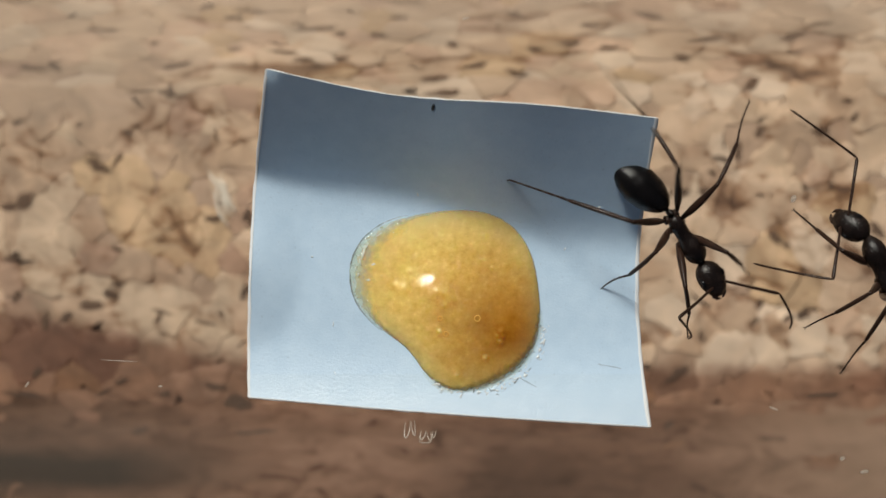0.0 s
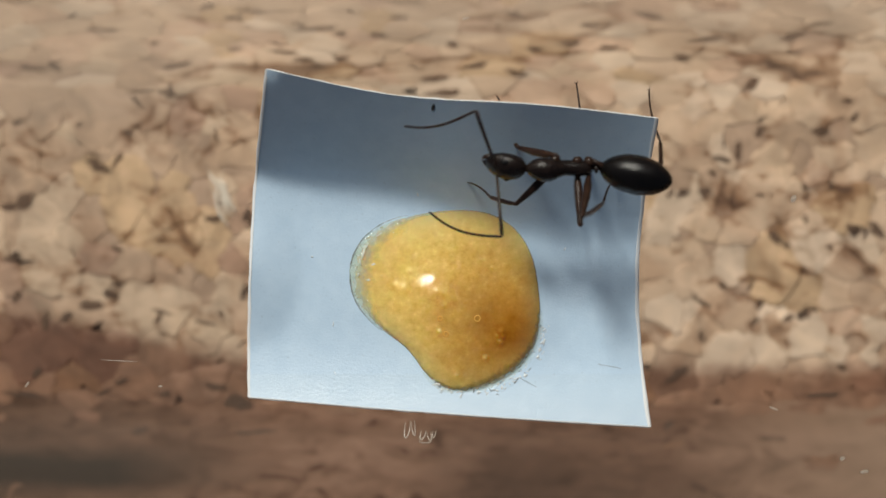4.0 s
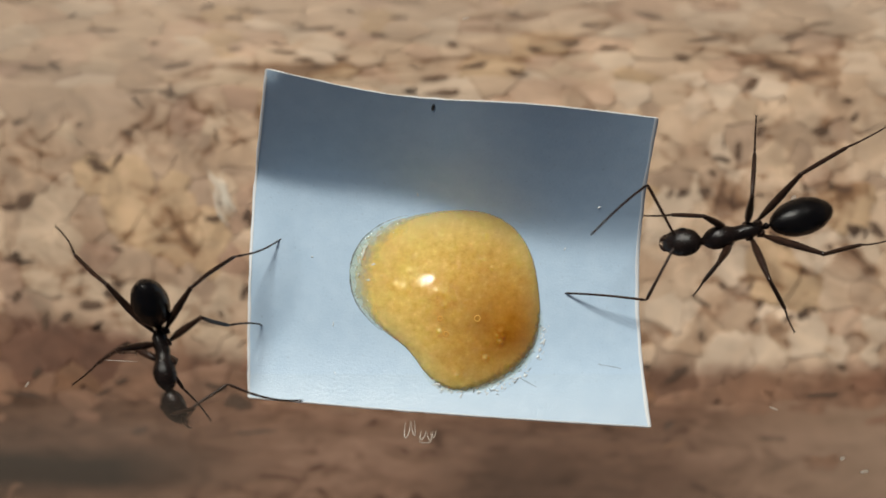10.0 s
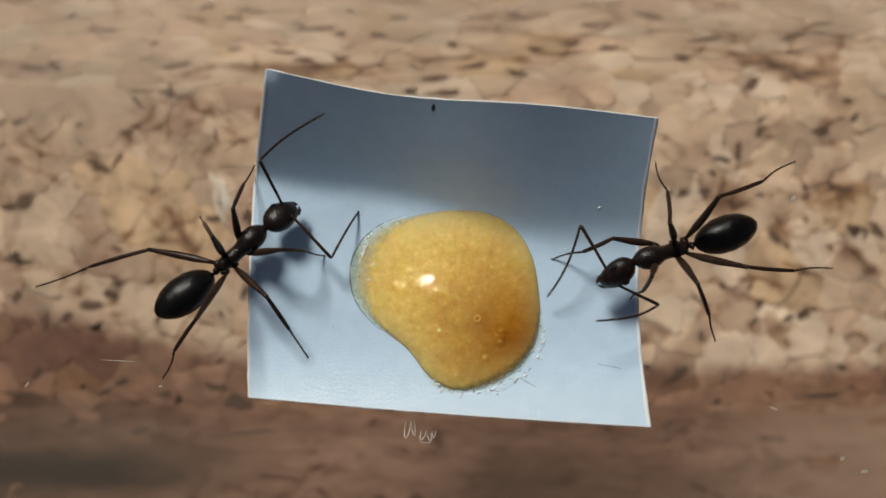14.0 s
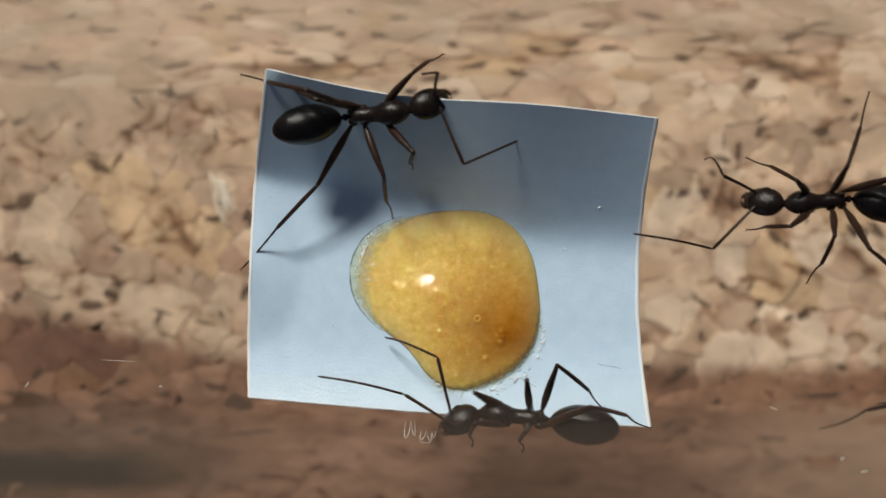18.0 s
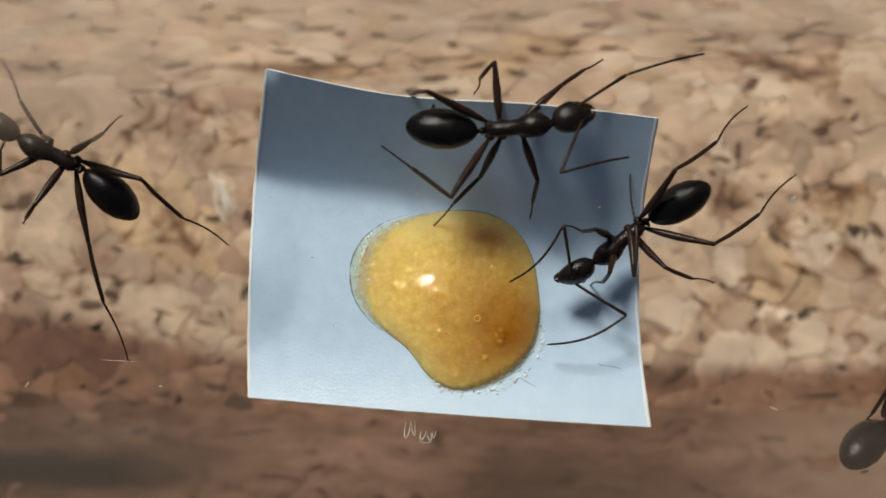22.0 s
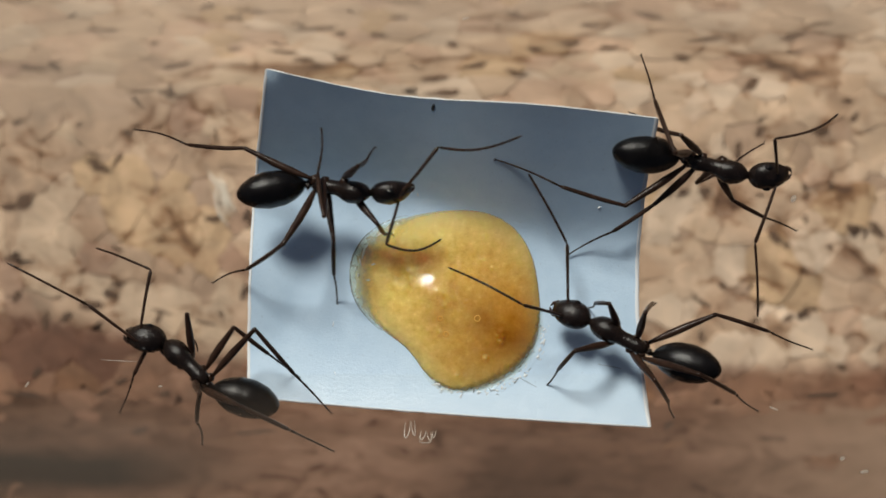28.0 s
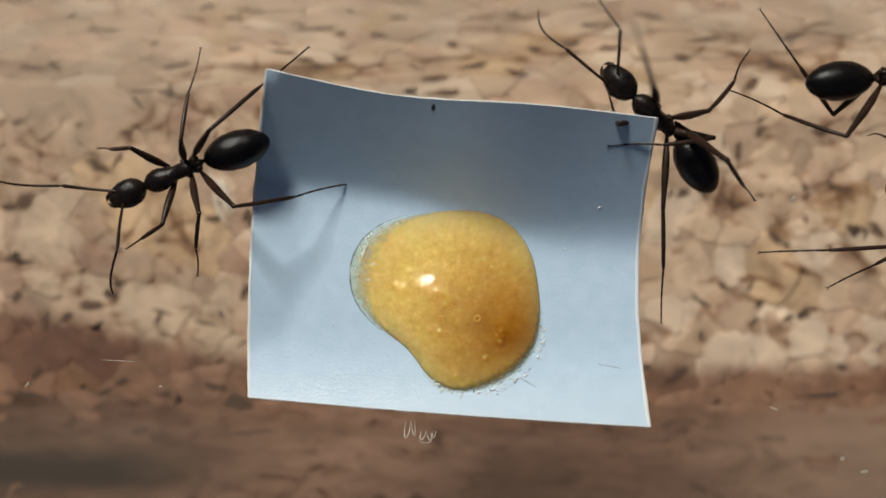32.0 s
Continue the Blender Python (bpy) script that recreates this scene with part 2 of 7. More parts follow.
def film_material():
    """Clear syrup, thin enough to see the paper through, with glossy glints."""
    mat, tree, b = material("clear_syrup_film", 0.05)
    thin = tree.nodes.new("ShaderNodeBsdfTransparent")
    thin.inputs["Color"].default_value = (0.95, 0.95, 0.92, 1)
    gloss = node(tree, "ShaderNodeBsdfGlossy", Roughness=0.05)
    fr = node(tree, "ShaderNodeFresnel", IOR=1.55)
    mix = tree.nodes.new("ShaderNodeMixShader")
    tree.links.new(fr.outputs[0], mix.inputs[0])
    tree.links.new(thin.outputs[0], mix.inputs[1])
    tree.links.new(gloss.outputs[0], mix.inputs[2])
    tree.links.new(mix.outputs[0], tree.nodes["Material Output"].inputs["Surface"])
    bump = node(tree, "ShaderNodeBump", Strength=1.0, Distance=0.30 * MM)
    tree.links.new(grain(tree, coords(tree, (1, 1, 1)), 2.6, 3.0), bump.inputs["Height"])
    tree.links.new(bump.outputs[0], gloss.inputs["Normal"])
    tree.links.new(bump.outputs[0], fr.inputs["Normal"])
    return mat


def chitin(name, colour, rough, depth=0.012, shine=0.3):
    mat, tree, b = material(name, rough)
    vec = coords(tree, (1, 1, 1))
    col = ramp(tree, grain(tree, vec, 2.0, 4.0), [(0.35, tuple(0.7 * c for c in colour)), (0.65, tuple(1.35 * c for c in colour))])
    tree.links.new(col, b.inputs["Base Color"])
    b.inputs["Specular IOR Level"].default_value = shine
    relief(tree, b, grain(tree, vec, 14.0, 3.0), depth)
    return mat


def strip_material():
    """Brown strip painted as cork dimly mirrored in the plastic: reddish blotches drawn out lengthwise, darker towards
    one end and paler towards the other.
    """
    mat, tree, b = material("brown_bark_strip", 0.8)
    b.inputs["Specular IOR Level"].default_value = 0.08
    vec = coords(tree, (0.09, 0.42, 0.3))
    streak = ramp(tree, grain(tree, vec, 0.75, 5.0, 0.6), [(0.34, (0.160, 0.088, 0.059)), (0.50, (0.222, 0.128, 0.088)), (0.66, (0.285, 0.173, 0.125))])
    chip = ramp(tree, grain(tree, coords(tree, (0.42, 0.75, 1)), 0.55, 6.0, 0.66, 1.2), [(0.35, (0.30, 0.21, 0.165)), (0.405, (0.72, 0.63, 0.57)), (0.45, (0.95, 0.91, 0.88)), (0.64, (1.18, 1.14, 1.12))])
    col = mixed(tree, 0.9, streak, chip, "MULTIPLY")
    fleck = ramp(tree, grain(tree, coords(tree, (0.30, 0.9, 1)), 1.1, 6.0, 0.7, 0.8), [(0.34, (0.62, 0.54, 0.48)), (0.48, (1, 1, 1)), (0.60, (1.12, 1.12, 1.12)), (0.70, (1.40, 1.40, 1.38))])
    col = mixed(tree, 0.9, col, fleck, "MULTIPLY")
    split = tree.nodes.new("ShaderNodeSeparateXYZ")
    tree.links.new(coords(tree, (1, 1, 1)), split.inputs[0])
    # darker towards the left end, most along one lengthwise band
    left_dark = tree.nodes.new("ShaderNodeMapRange")
    left_dark.inputs["From Min"].default_value, left_dark.inputs["From Max"].default_value = -24.0, -12.0
    left_dark.inputs["To Min"].default_value, left_dark.inputs["To Max"].default_value = 1.0, 0.0
    tree.links.new(split.outputs[0], left_dark.inputs["Value"])
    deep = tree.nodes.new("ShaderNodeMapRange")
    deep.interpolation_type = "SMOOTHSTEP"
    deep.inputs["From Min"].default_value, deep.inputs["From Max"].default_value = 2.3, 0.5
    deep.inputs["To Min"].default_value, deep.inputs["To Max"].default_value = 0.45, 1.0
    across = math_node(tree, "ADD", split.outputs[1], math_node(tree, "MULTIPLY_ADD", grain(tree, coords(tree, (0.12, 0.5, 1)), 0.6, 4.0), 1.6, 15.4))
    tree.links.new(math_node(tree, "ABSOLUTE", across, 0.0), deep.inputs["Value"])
    # paler towards the right end
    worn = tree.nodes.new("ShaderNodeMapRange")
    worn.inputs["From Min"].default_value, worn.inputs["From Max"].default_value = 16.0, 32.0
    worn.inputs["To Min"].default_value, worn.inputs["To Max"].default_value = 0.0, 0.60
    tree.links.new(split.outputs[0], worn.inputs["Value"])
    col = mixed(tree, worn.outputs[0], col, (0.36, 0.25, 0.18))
    # contact shade below the slip's right half, put into the strip's colour
    dark_patch = ramp(tree, math_node(tree, "MULTIPLY_ADD", split.outputs[0], 1 / 60, 0.5), [(0.47, (1, 1, 1)), (0.56, (0.62, 0.58, 0.565)), (0.74, (0.66, 0.62, 0.60)), (0.88, (1, 1, 1))])
    col = mixed(tree, 1.0, col, dark_patch, "MULTIPLY")
    tree.links.new(mixed(tree, math_node(tree, "MULTIPLY", left_dark.outputs[0], deep.outputs[0]), col, (0.026, 0.020, 0.016)), b.inputs["Base Color"])
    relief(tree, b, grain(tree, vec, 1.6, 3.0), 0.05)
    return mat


def clear_material():
    """Clear plastic: light goes straight through, and a little is mirrored."""
    mat, tree, b = material("clear_plastic", 0.2)
    thin = tree.nodes.new("ShaderNodeBsdfTransparent")
    thin.inputs["Color"].default_value = (0.985, 0.975, 0.955, 1)
    gloss = node(tree, "ShaderNodeBsdfGlossy", Roughness=0.22)
    fr = node(tree, "ShaderNodeFresnel", IOR=1.02)
    mix = tree.nodes.new("ShaderNodeMixShader")
    tree.links.new(fr.outputs[0], mix.inputs[0])
    tree.links.new(thin.outputs[0], mix.inputs[1])
    tree.links.new(gloss.outputs[0], mix.inputs[2])
    tree.links.new(mix.outputs[0], tree.nodes["Material Output"].inputs["Surface"])
    bump = node(tree, "ShaderNodeBump", Strength=1.0, Distance=0.06 * MM)
    tree.links.new(grain(tree, coords(tree, (0.2, 1.2, 1.2)), 0.7, 3.0), bump.inputs["Height"])
    tree.links.new(bump.outputs[0], gloss.inputs["Normal"])
    return mat


def near_veil_material():
    """Clear plastic of the near lip: a faint milky veil, reflected haze put into colour, that thickens away from the
    lip's edge.
    """
    mat, tree, b = material("scuffed_clear_plastic", 0.5)
    thin = tree.nodes.new("ShaderNodeBsdfTransparent")
    thin.inputs["Color"].default_value = (0.99, 0.98, 0.965, 1)
    veil = tree.nodes.new("ShaderNodeBsdfDiffuse")
    veil.inputs["Color"].default_value = (0.33, 0.255, 0.20, 1)
    split = tree.nodes.new("ShaderNodeSeparateXYZ")
    tree.links.new(coords(tree, (1, 1, 1)), split.inputs[0])
    away = math_node(tree, "ABSOLUTE", math_node(tree, "ADD", split.outputs[1], -1.5), 0.0)
    haze = tree.nodes.new("ShaderNodeMapRange")
    haze.inputs["From Min"].default_value, haze.inputs["From Max"].default_value = 7.4, 9.6
    haze.inputs["To Max"].default_value = 0.16
    tree.links.new(math_node(tree, "ADD", away, math_node(tree, "MULTIPLY_ADD", grain(tree, coords(tree, (0.12, 0.8, 1)), 0.6, 4.0), 1.6, -0.8)), haze.inputs["Value"])
    mix = tree.nodes.new("ShaderNodeMixShader")
    tree.links.new(haze.outputs[0], mix.inputs[0])
    tree.links.new(thin.outputs[0], mix.inputs[1])
    tree.links.new(veil.outputs[0], mix.inputs[2])
    tree.links.new(mix.outputs[0], tree.nodes["Material Output"].inputs["Surface"])
    return mat


def haze_material():
    """Clear plastic of the far lip: a pale painted haze that reaches furthest in at the west end."""
    mat, tree, b = material("hazy_clear_plastic", 0.5)
    thin = tree.nodes.new("ShaderNodeBsdfTransparent")
    thin.inputs["Color"].default_value = (0.99, 0.985, 0.975, 1)
    veil = tree.nodes.new("ShaderNodeBsdfDiffuse")
    veil.inputs["Color"].default_value = (0.50, 0.385, 0.295, 1)
    split = tree.nodes.new("ShaderNodeSeparateXYZ")
    tree.links.new(coords(tree, (1, 1, 1)), split.inputs[0])
    start = tree.nodes.new("ShaderNodeMapRange")
    start.interpolation_type = "SMOOTHSTEP"
    start.inputs["From Min"].default_value, start.inputs["From Max"].default_value = -15.0, -6.0
    start.inputs["To Min"].default_value, start.inputs["To Max"].default_value = 4.6, 8.8
    tree.links.new(split.outputs[0], start.inputs["Value"])
    haze = tree.nodes.new("ShaderNodeMapRange")
    haze.interpolation_type = "SMOOTHSTEP"
    haze.inputs["From Min"].default_value, haze.inputs["From Max"].default_value = -0.8, 1.8
    haze.inputs["To Max"].default_value = 0.30
    patchy = math_node(tree, "MULTIPLY_ADD", grain(tree, coords(tree, (0.2, 0.6, 1)), 0.6, 4.0), 1.4, -0.7)
    tree.links.new(math_node(tree, "ADD", math_node(tree, "SUBTRACT", split.outputs[1], start.outputs[0]), patchy), haze.inputs["Value"])
    mix = tree.nodes.new("ShaderNodeMixShader")
    tree.links.new(haze.outputs[0], mix.inputs[0])
    tree.links.new(thin.outputs[0], mix.inputs[1])
    tree.links.new(veil.outputs[0], mix.inputs[2])
    tree.links.new(mix.outputs[0], tree.nodes["Material Output"].inputs["Surface"])
    return mat


HAZE = haze_material()
NEAR_VEIL = near_veil_material()
BINDER, PAPER, SYRUP, FILM, STRIP, CLEAR = binder_material(), paper_material(), syrup_material(), film_material(), strip_material(), clear_material()
SHELL = chitin("black_chitin", (0.0055, 0.0046, 0.0044), 0.24, 0.020, 0.30)
BODY = chitin("dark_brown_chitin", (0.0115, 0.0074, 0.0060), 0.26, 0.022, 0.32)
LIMB = chitin("brown_black_chitin", (0.029, 0.0150, 0.0100), 0.28, 0.012, 0.22)
EYE_MAT = chitin("compound_eye", (0.006, 0.006, 0.007), 0.15)
GLINT = material("scratched_plastic", 0.25)[0]
GLINT.node_tree.nodes["Principled BSDF"].inputs["Base Color"].default_value = (0.60, 0.52, 0.44, 1)
GLINT.node_tree.nodes["Principled BSDF"].inputs["Alpha"].default_value = 0.40
BUBBLE = material("amber_bubble", 0.06)[0]
BUBBLE.node_tree.nodes["Principled BSDF"].inputs["Base Color"].default_value = (0.80, 0.47, 0.10, 1)
CUT = material("white_cut_paper_fibre", 0.7)[0]
CUT.node_tree.nodes["Principled BSDF"].inputs["Base Color"].default_value = (0.82, 0.84, 0.86, 1)
SPLINT = material("pale_wood_splinter", 0.7)[0]
SPLINT.node_tree.nodes["Principled BSDF"].inputs["Base Color"].default_value = (0.78, 0.70, 0.60, 1)
# pale colour of the dried syrup specks and of the painted rim glints
CRUMB_GLINT = material("pale_dried_syrup", 0.25)[0]
CRUMB_GLINT.node_tree.nodes["Principled BSDF"].inputs["Base Color"].default_value = (0.80, 0.82, 0.82, 1)


def stain_material(name, colour, hold):
    """Bark pressed between the granules, fraying out at its edges."""
    mat, tree, b = material(name, 0.8)
    b.inputs["Base Color"].default_value = (*colour, 1)
    soft = tree.nodes.new("ShaderNodeAttribute")
    soft.attribute_name = "soft"
    frayed = math_node(tree, "MULTIPLY_ADD", grain(tree, coords(tree, (1, 1, 1)), 1.3, 4.0, 0.6), 1.5, -0.75)
    edge = tree.nodes.new("ShaderNodeMapRange")
    edge.inputs["From Max"].default_value, edge.inputs["To Max"].default_value = 0.75, hold
    tree.links.new(math_node(tree, "ADD", soft.outputs["Fac"], frayed), edge.inputs["Value"])
    tree.links.new(edge.outputs[0], b.inputs["Alpha"])
    return mat


CHIP = stain_material("dark_bark_chip", (0.100, 0.060, 0.041), 0.80)
CRACK = stain_material("brown_crack", (0.17, 0.098, 0.062), 0.80)
POCKET = stain_material("brown_bark_pocket", (0.135, 0.080, 0.052), 0.80)
SMEAR = material("grey_smear", 0.5)[0]
SMEAR.node_tree.nodes["Principled BSDF"].inputs["Base Color"].default_value = (0.12, 0.13, 0.14, 1)
SMEAR.node_tree.nodes["Principled BSDF"].inputs["Alpha"].default_value = 0.28
EDGE = material("dark_wet_edge", 0.08)[0]
EDGE.node_tree.nodes["Principled BSDF"].inputs["Base Color"].default_value = (0.16, 0.17, 0.16, 1)
EDGE.node_tree.nodes["Principled BSDF"].inputs["Alpha"].default_value = 0.75
SPECK = material("dark_speck", 0.6)[0]
SPECK.node_tree.nodes["Principled BSDF"].inputs["Base Color"].default_value = (0.02, 0.018, 0.016, 1)


# ---- mesh helpers ----
def mesh_of(name, verts, faces, mats, smooth=True, index=None):
    me = bpy.data.meshes.new(name)
    me.from_pydata([tuple(c * MM for c in v) for v in verts], [], faces)
    for m in mats:
        me.materials.append(m)
    if smooth:
        me.polygons.foreach_set("use_smooth", [True] * len(faces))
    if index is not None:
        me.polygons.foreach_set("material_index", index)
    me.update()
    return me


def part(name, me, parent, label=""):
    ob = new(name, me)
    ob.parent = parent
    return tagged(ob, label)


def tube(points, radii, seg=8, squash=1.0):
    """A tapered tube along points (a closed mesh)."""
    pts = [Vector(p) for p in points]
    verts, faces = [], []
    for i, p in enumerate(pts):
        d = (pts[min(i + 1, len(pts) - 1)] - pts[max(i - 1, 0)]).normalized()
        side = d.cross(Vector((0, 0, 1)))
        side = side.normalized() if side.length > 1e-4 else Vector((0, 1, 0))
        up = side.cross(d)
        for k in range(seg):
            a = 2 * math.pi * k / seg
            verts.append(p + radii[i] * (math.cos(a) * side + squash * math.sin(a) * up))
    for i in range(len(pts) - 1):
        for k in range(seg):
            j = (k + 1) % seg
            faces.append((i * seg + k, i * seg + j, (i + 1) * seg + j, (i + 1) * seg + k))
    faces += [tuple(reversed(range(seg))), tuple((len(pts) - 1) * seg + k for k in range(seg))]
    return verts, faces


def pod(stations, seg=20):
    """A body drawn through stations along x: x, half width, half height, height of the middle."""
    verts, faces = [], []
    for x, w, h, z in stations:
        for k in range(seg):
            a = 2 * math.pi * k / seg
            verts.append((x, w * math.cos(a), z + h * math.sin(a)))
    for i in range(len(stations) - 1):
        for k in range(seg):
            j = (k + 1) % seg
            faces.append((i * seg + k, (i + 1) * seg + k, (i + 1) * seg + j, i * seg + j))
    faces += [tuple(range(seg)), tuple(reversed([(len(stations) - 1) * seg + k for k in range(seg)]))]
    return verts, faces


def egg(length, width, height, n=15, blunt=0.5, power=1.0):
    rows = []
    for i in range(n):
        s = 0.5 - 0.5 * math.cos(math.pi * i / (n - 1))
        s = min(max(s, 0.004), 0.996)
        r = (s ** blunt * (1 - s) ** (power * 0.5)) / ((blunt / (blunt + power * 0.5)) ** blunt * ((power * 0.5) / (blunt + power * 0.5)) ** (power * 0.5))
        rows.append((length * s, width * r, height * r, 0.0))
    return rows


# ---- the cork floor ----
def near_cells(seeds, i, k=16):
    d = np.hypot(seeds[:, 0] - seeds[i, 0], seeds[:, 1] - seeds[i, 1])
    return np.argsort(d)[1:k + 1]


def cell(seeds, room, i):
    """The polygon of points that fall to seed i, the broader seeds taking more room."""
    c = seeds[i]
    poly = [np.array(c) + np.array(o) * 5.0 for o in ((-1, -1), (1, -1), (1, 1), (-1, 1))]
    for j in near_cells(seeds, i):
        n = seeds[j] - c
        mid = c + n * float(np.clip(0.5 + 0.125 * (room[i] ** 2 - room[j] ** 2) / (n @ n), 0.12, 0.88))
        out = []
        for a, b in zip(poly, poly[1:] + poly[:1]):
            da, db = float((a - mid) @ n), float((b - mid) @ n)
            if da <= 0:
                out.append(a)
            if da * db < 0:
                out.append(a + (b - a) * (da / (da - db)))
        poly = out
        if len(poly) < 3:
            return None
    return poly


CORK_Z = -26.0


def laid(x, y, z):
    """From the granules' own plan to their place on the sheet far below the trough."""
    return x * CORK_SCALE, squeeze(y, -1) * CORK_SCALE, CORK_Z + z * CORK_SCALE


def squeeze(y, way):
    """Granules lie flattened lengthwise beyond the middle of the sheet: way 1 spreads them out, -1 presses them."""
    k = 2.6 if way > 0 else 1 / 2.6
    if y > 9.5:
        return 9.5 + (y - 9.5) * k
    return -9.0 + (y + 9.0) * k if y < -9.0 else y


def warp(p):
    """Bends the straight borders between granules into uneven ones."""
    big, small = noise.noise_vector(Vector((p[0] * 0.55, p[1] * 0.55, 1.5))), noise.noise_vector(Vector((p[0] * 1.9, p[1] * 1.9, 7.5)))
    return np.array((p[0] + 0.42 * big.x + 0.36 * small.x, p[1] + 0.42 * big.y + 0.36 * small.y))


def granule(poly, rise, rng, shrink):
    """A pressed cork granule: an uneven flat pebble with worn edges over the cell poly."""
    pts = []
    for a, b in zip(poly, poly[1:] + poly[:1]):
        pts += [a * 0.90 + b * 0.10, a * 0.72 + b * 0.28, a * 0.5 + b * 0.5, a * 0.28 + b * 0.72, a * 0.10 + b * 0.90]
    pts = np.array([warp(p) for p in pts])
    c = pts.mean(axis=0)
    n = len(pts)
    verts, faces, rind = [], [], []
    tilt = rng.normal(0, 0.006, 2)
    for s, dz, edge in ((shrink + 0.03, -0.25, 1.0), (shrink, -0.006, 1.0), (shrink - 0.13, 0.003, 0.42), (shrink * 0.58, 0.008, 0.06)):
        for p in pts:
            q = c + (p - c) * s
            verts.append(laid(q[0], q[1], dz + rise + float((q - c) @ tilt)))
            rind.append(edge)
    verts.append(laid(c[0], c[1], 0.010 + rise))
    rind.append(0.0)
    for r in range(3):
        for k in range(n):
            j = (k + 1) % n
            faces.append((r * n + k, r * n + j, (r + 1) * n + j, (r + 1) * n + k))
    faces += [(3 * n + k, 3 * n + (k + 1) % n, 4 * n) for k in range(n)]
    return verts, faces, rind


def barked(me, rind):
    """Writes how near each point lies to its granule's bark-brown rind."""
    me.attributes.new("rind", "FLOAT", "POINT").data.foreach_set("value", rind)
    return me


def build_ground():
    verts = [(x, y, CORK_Z - 0.10) for y in (-150, 150) for x in (-200, 200)]
    ground = tagged(new("ground", mesh_of("ground", verts, [(0, 1, 3, 2)], [BINDER])), "pressed cork sheet of tan and ochre granules in brown binder", "cork floor", kind="structure")
    rng = np.random.default_rng(7)
    seeds, room, kinds = [], [], []

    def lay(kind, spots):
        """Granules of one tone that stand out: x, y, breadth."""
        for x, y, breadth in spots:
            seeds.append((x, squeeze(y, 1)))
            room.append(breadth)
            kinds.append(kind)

    # left of the slip, tan, cream and rose go darker: shade put into tone
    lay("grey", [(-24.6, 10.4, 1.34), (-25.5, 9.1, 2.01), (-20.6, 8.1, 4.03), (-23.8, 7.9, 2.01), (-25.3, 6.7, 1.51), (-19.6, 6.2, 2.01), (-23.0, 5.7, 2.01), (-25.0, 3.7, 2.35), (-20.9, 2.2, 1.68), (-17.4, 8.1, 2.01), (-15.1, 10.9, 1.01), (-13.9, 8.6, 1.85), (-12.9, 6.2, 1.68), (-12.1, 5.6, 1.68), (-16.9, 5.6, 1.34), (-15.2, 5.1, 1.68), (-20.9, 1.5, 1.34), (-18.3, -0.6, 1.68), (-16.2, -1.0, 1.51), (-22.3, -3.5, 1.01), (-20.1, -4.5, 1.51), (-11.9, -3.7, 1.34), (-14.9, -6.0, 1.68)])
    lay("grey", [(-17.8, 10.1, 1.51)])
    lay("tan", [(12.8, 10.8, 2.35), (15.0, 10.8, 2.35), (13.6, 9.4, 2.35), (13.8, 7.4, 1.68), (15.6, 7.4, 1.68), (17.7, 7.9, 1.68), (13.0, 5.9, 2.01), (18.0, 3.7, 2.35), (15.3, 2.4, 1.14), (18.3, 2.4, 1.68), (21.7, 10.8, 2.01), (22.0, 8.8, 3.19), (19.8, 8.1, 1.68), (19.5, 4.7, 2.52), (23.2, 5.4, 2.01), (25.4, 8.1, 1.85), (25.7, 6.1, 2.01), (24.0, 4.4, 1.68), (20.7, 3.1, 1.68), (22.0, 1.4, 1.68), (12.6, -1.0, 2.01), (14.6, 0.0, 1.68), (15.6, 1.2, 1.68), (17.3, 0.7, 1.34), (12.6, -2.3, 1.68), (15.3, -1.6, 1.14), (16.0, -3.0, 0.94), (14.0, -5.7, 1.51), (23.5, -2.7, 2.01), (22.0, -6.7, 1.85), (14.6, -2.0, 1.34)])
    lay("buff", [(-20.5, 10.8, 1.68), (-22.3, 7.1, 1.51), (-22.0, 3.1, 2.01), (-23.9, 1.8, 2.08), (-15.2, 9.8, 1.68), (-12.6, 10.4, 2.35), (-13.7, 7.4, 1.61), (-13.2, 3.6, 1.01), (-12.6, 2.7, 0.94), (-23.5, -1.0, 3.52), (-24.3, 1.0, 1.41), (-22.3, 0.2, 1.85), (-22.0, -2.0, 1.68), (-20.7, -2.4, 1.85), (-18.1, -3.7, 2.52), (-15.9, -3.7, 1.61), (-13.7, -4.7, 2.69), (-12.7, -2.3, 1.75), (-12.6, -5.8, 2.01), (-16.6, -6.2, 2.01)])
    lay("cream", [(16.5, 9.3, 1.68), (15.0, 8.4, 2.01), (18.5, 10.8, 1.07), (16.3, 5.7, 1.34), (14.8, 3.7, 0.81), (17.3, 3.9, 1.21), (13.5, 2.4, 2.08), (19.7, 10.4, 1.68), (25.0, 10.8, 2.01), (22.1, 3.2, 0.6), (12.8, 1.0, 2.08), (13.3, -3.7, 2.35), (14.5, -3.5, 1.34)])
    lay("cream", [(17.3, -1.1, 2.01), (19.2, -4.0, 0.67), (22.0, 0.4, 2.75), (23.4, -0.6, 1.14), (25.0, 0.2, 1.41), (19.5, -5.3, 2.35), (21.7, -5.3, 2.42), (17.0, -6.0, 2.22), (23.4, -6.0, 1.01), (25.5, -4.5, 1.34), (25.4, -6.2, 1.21)])
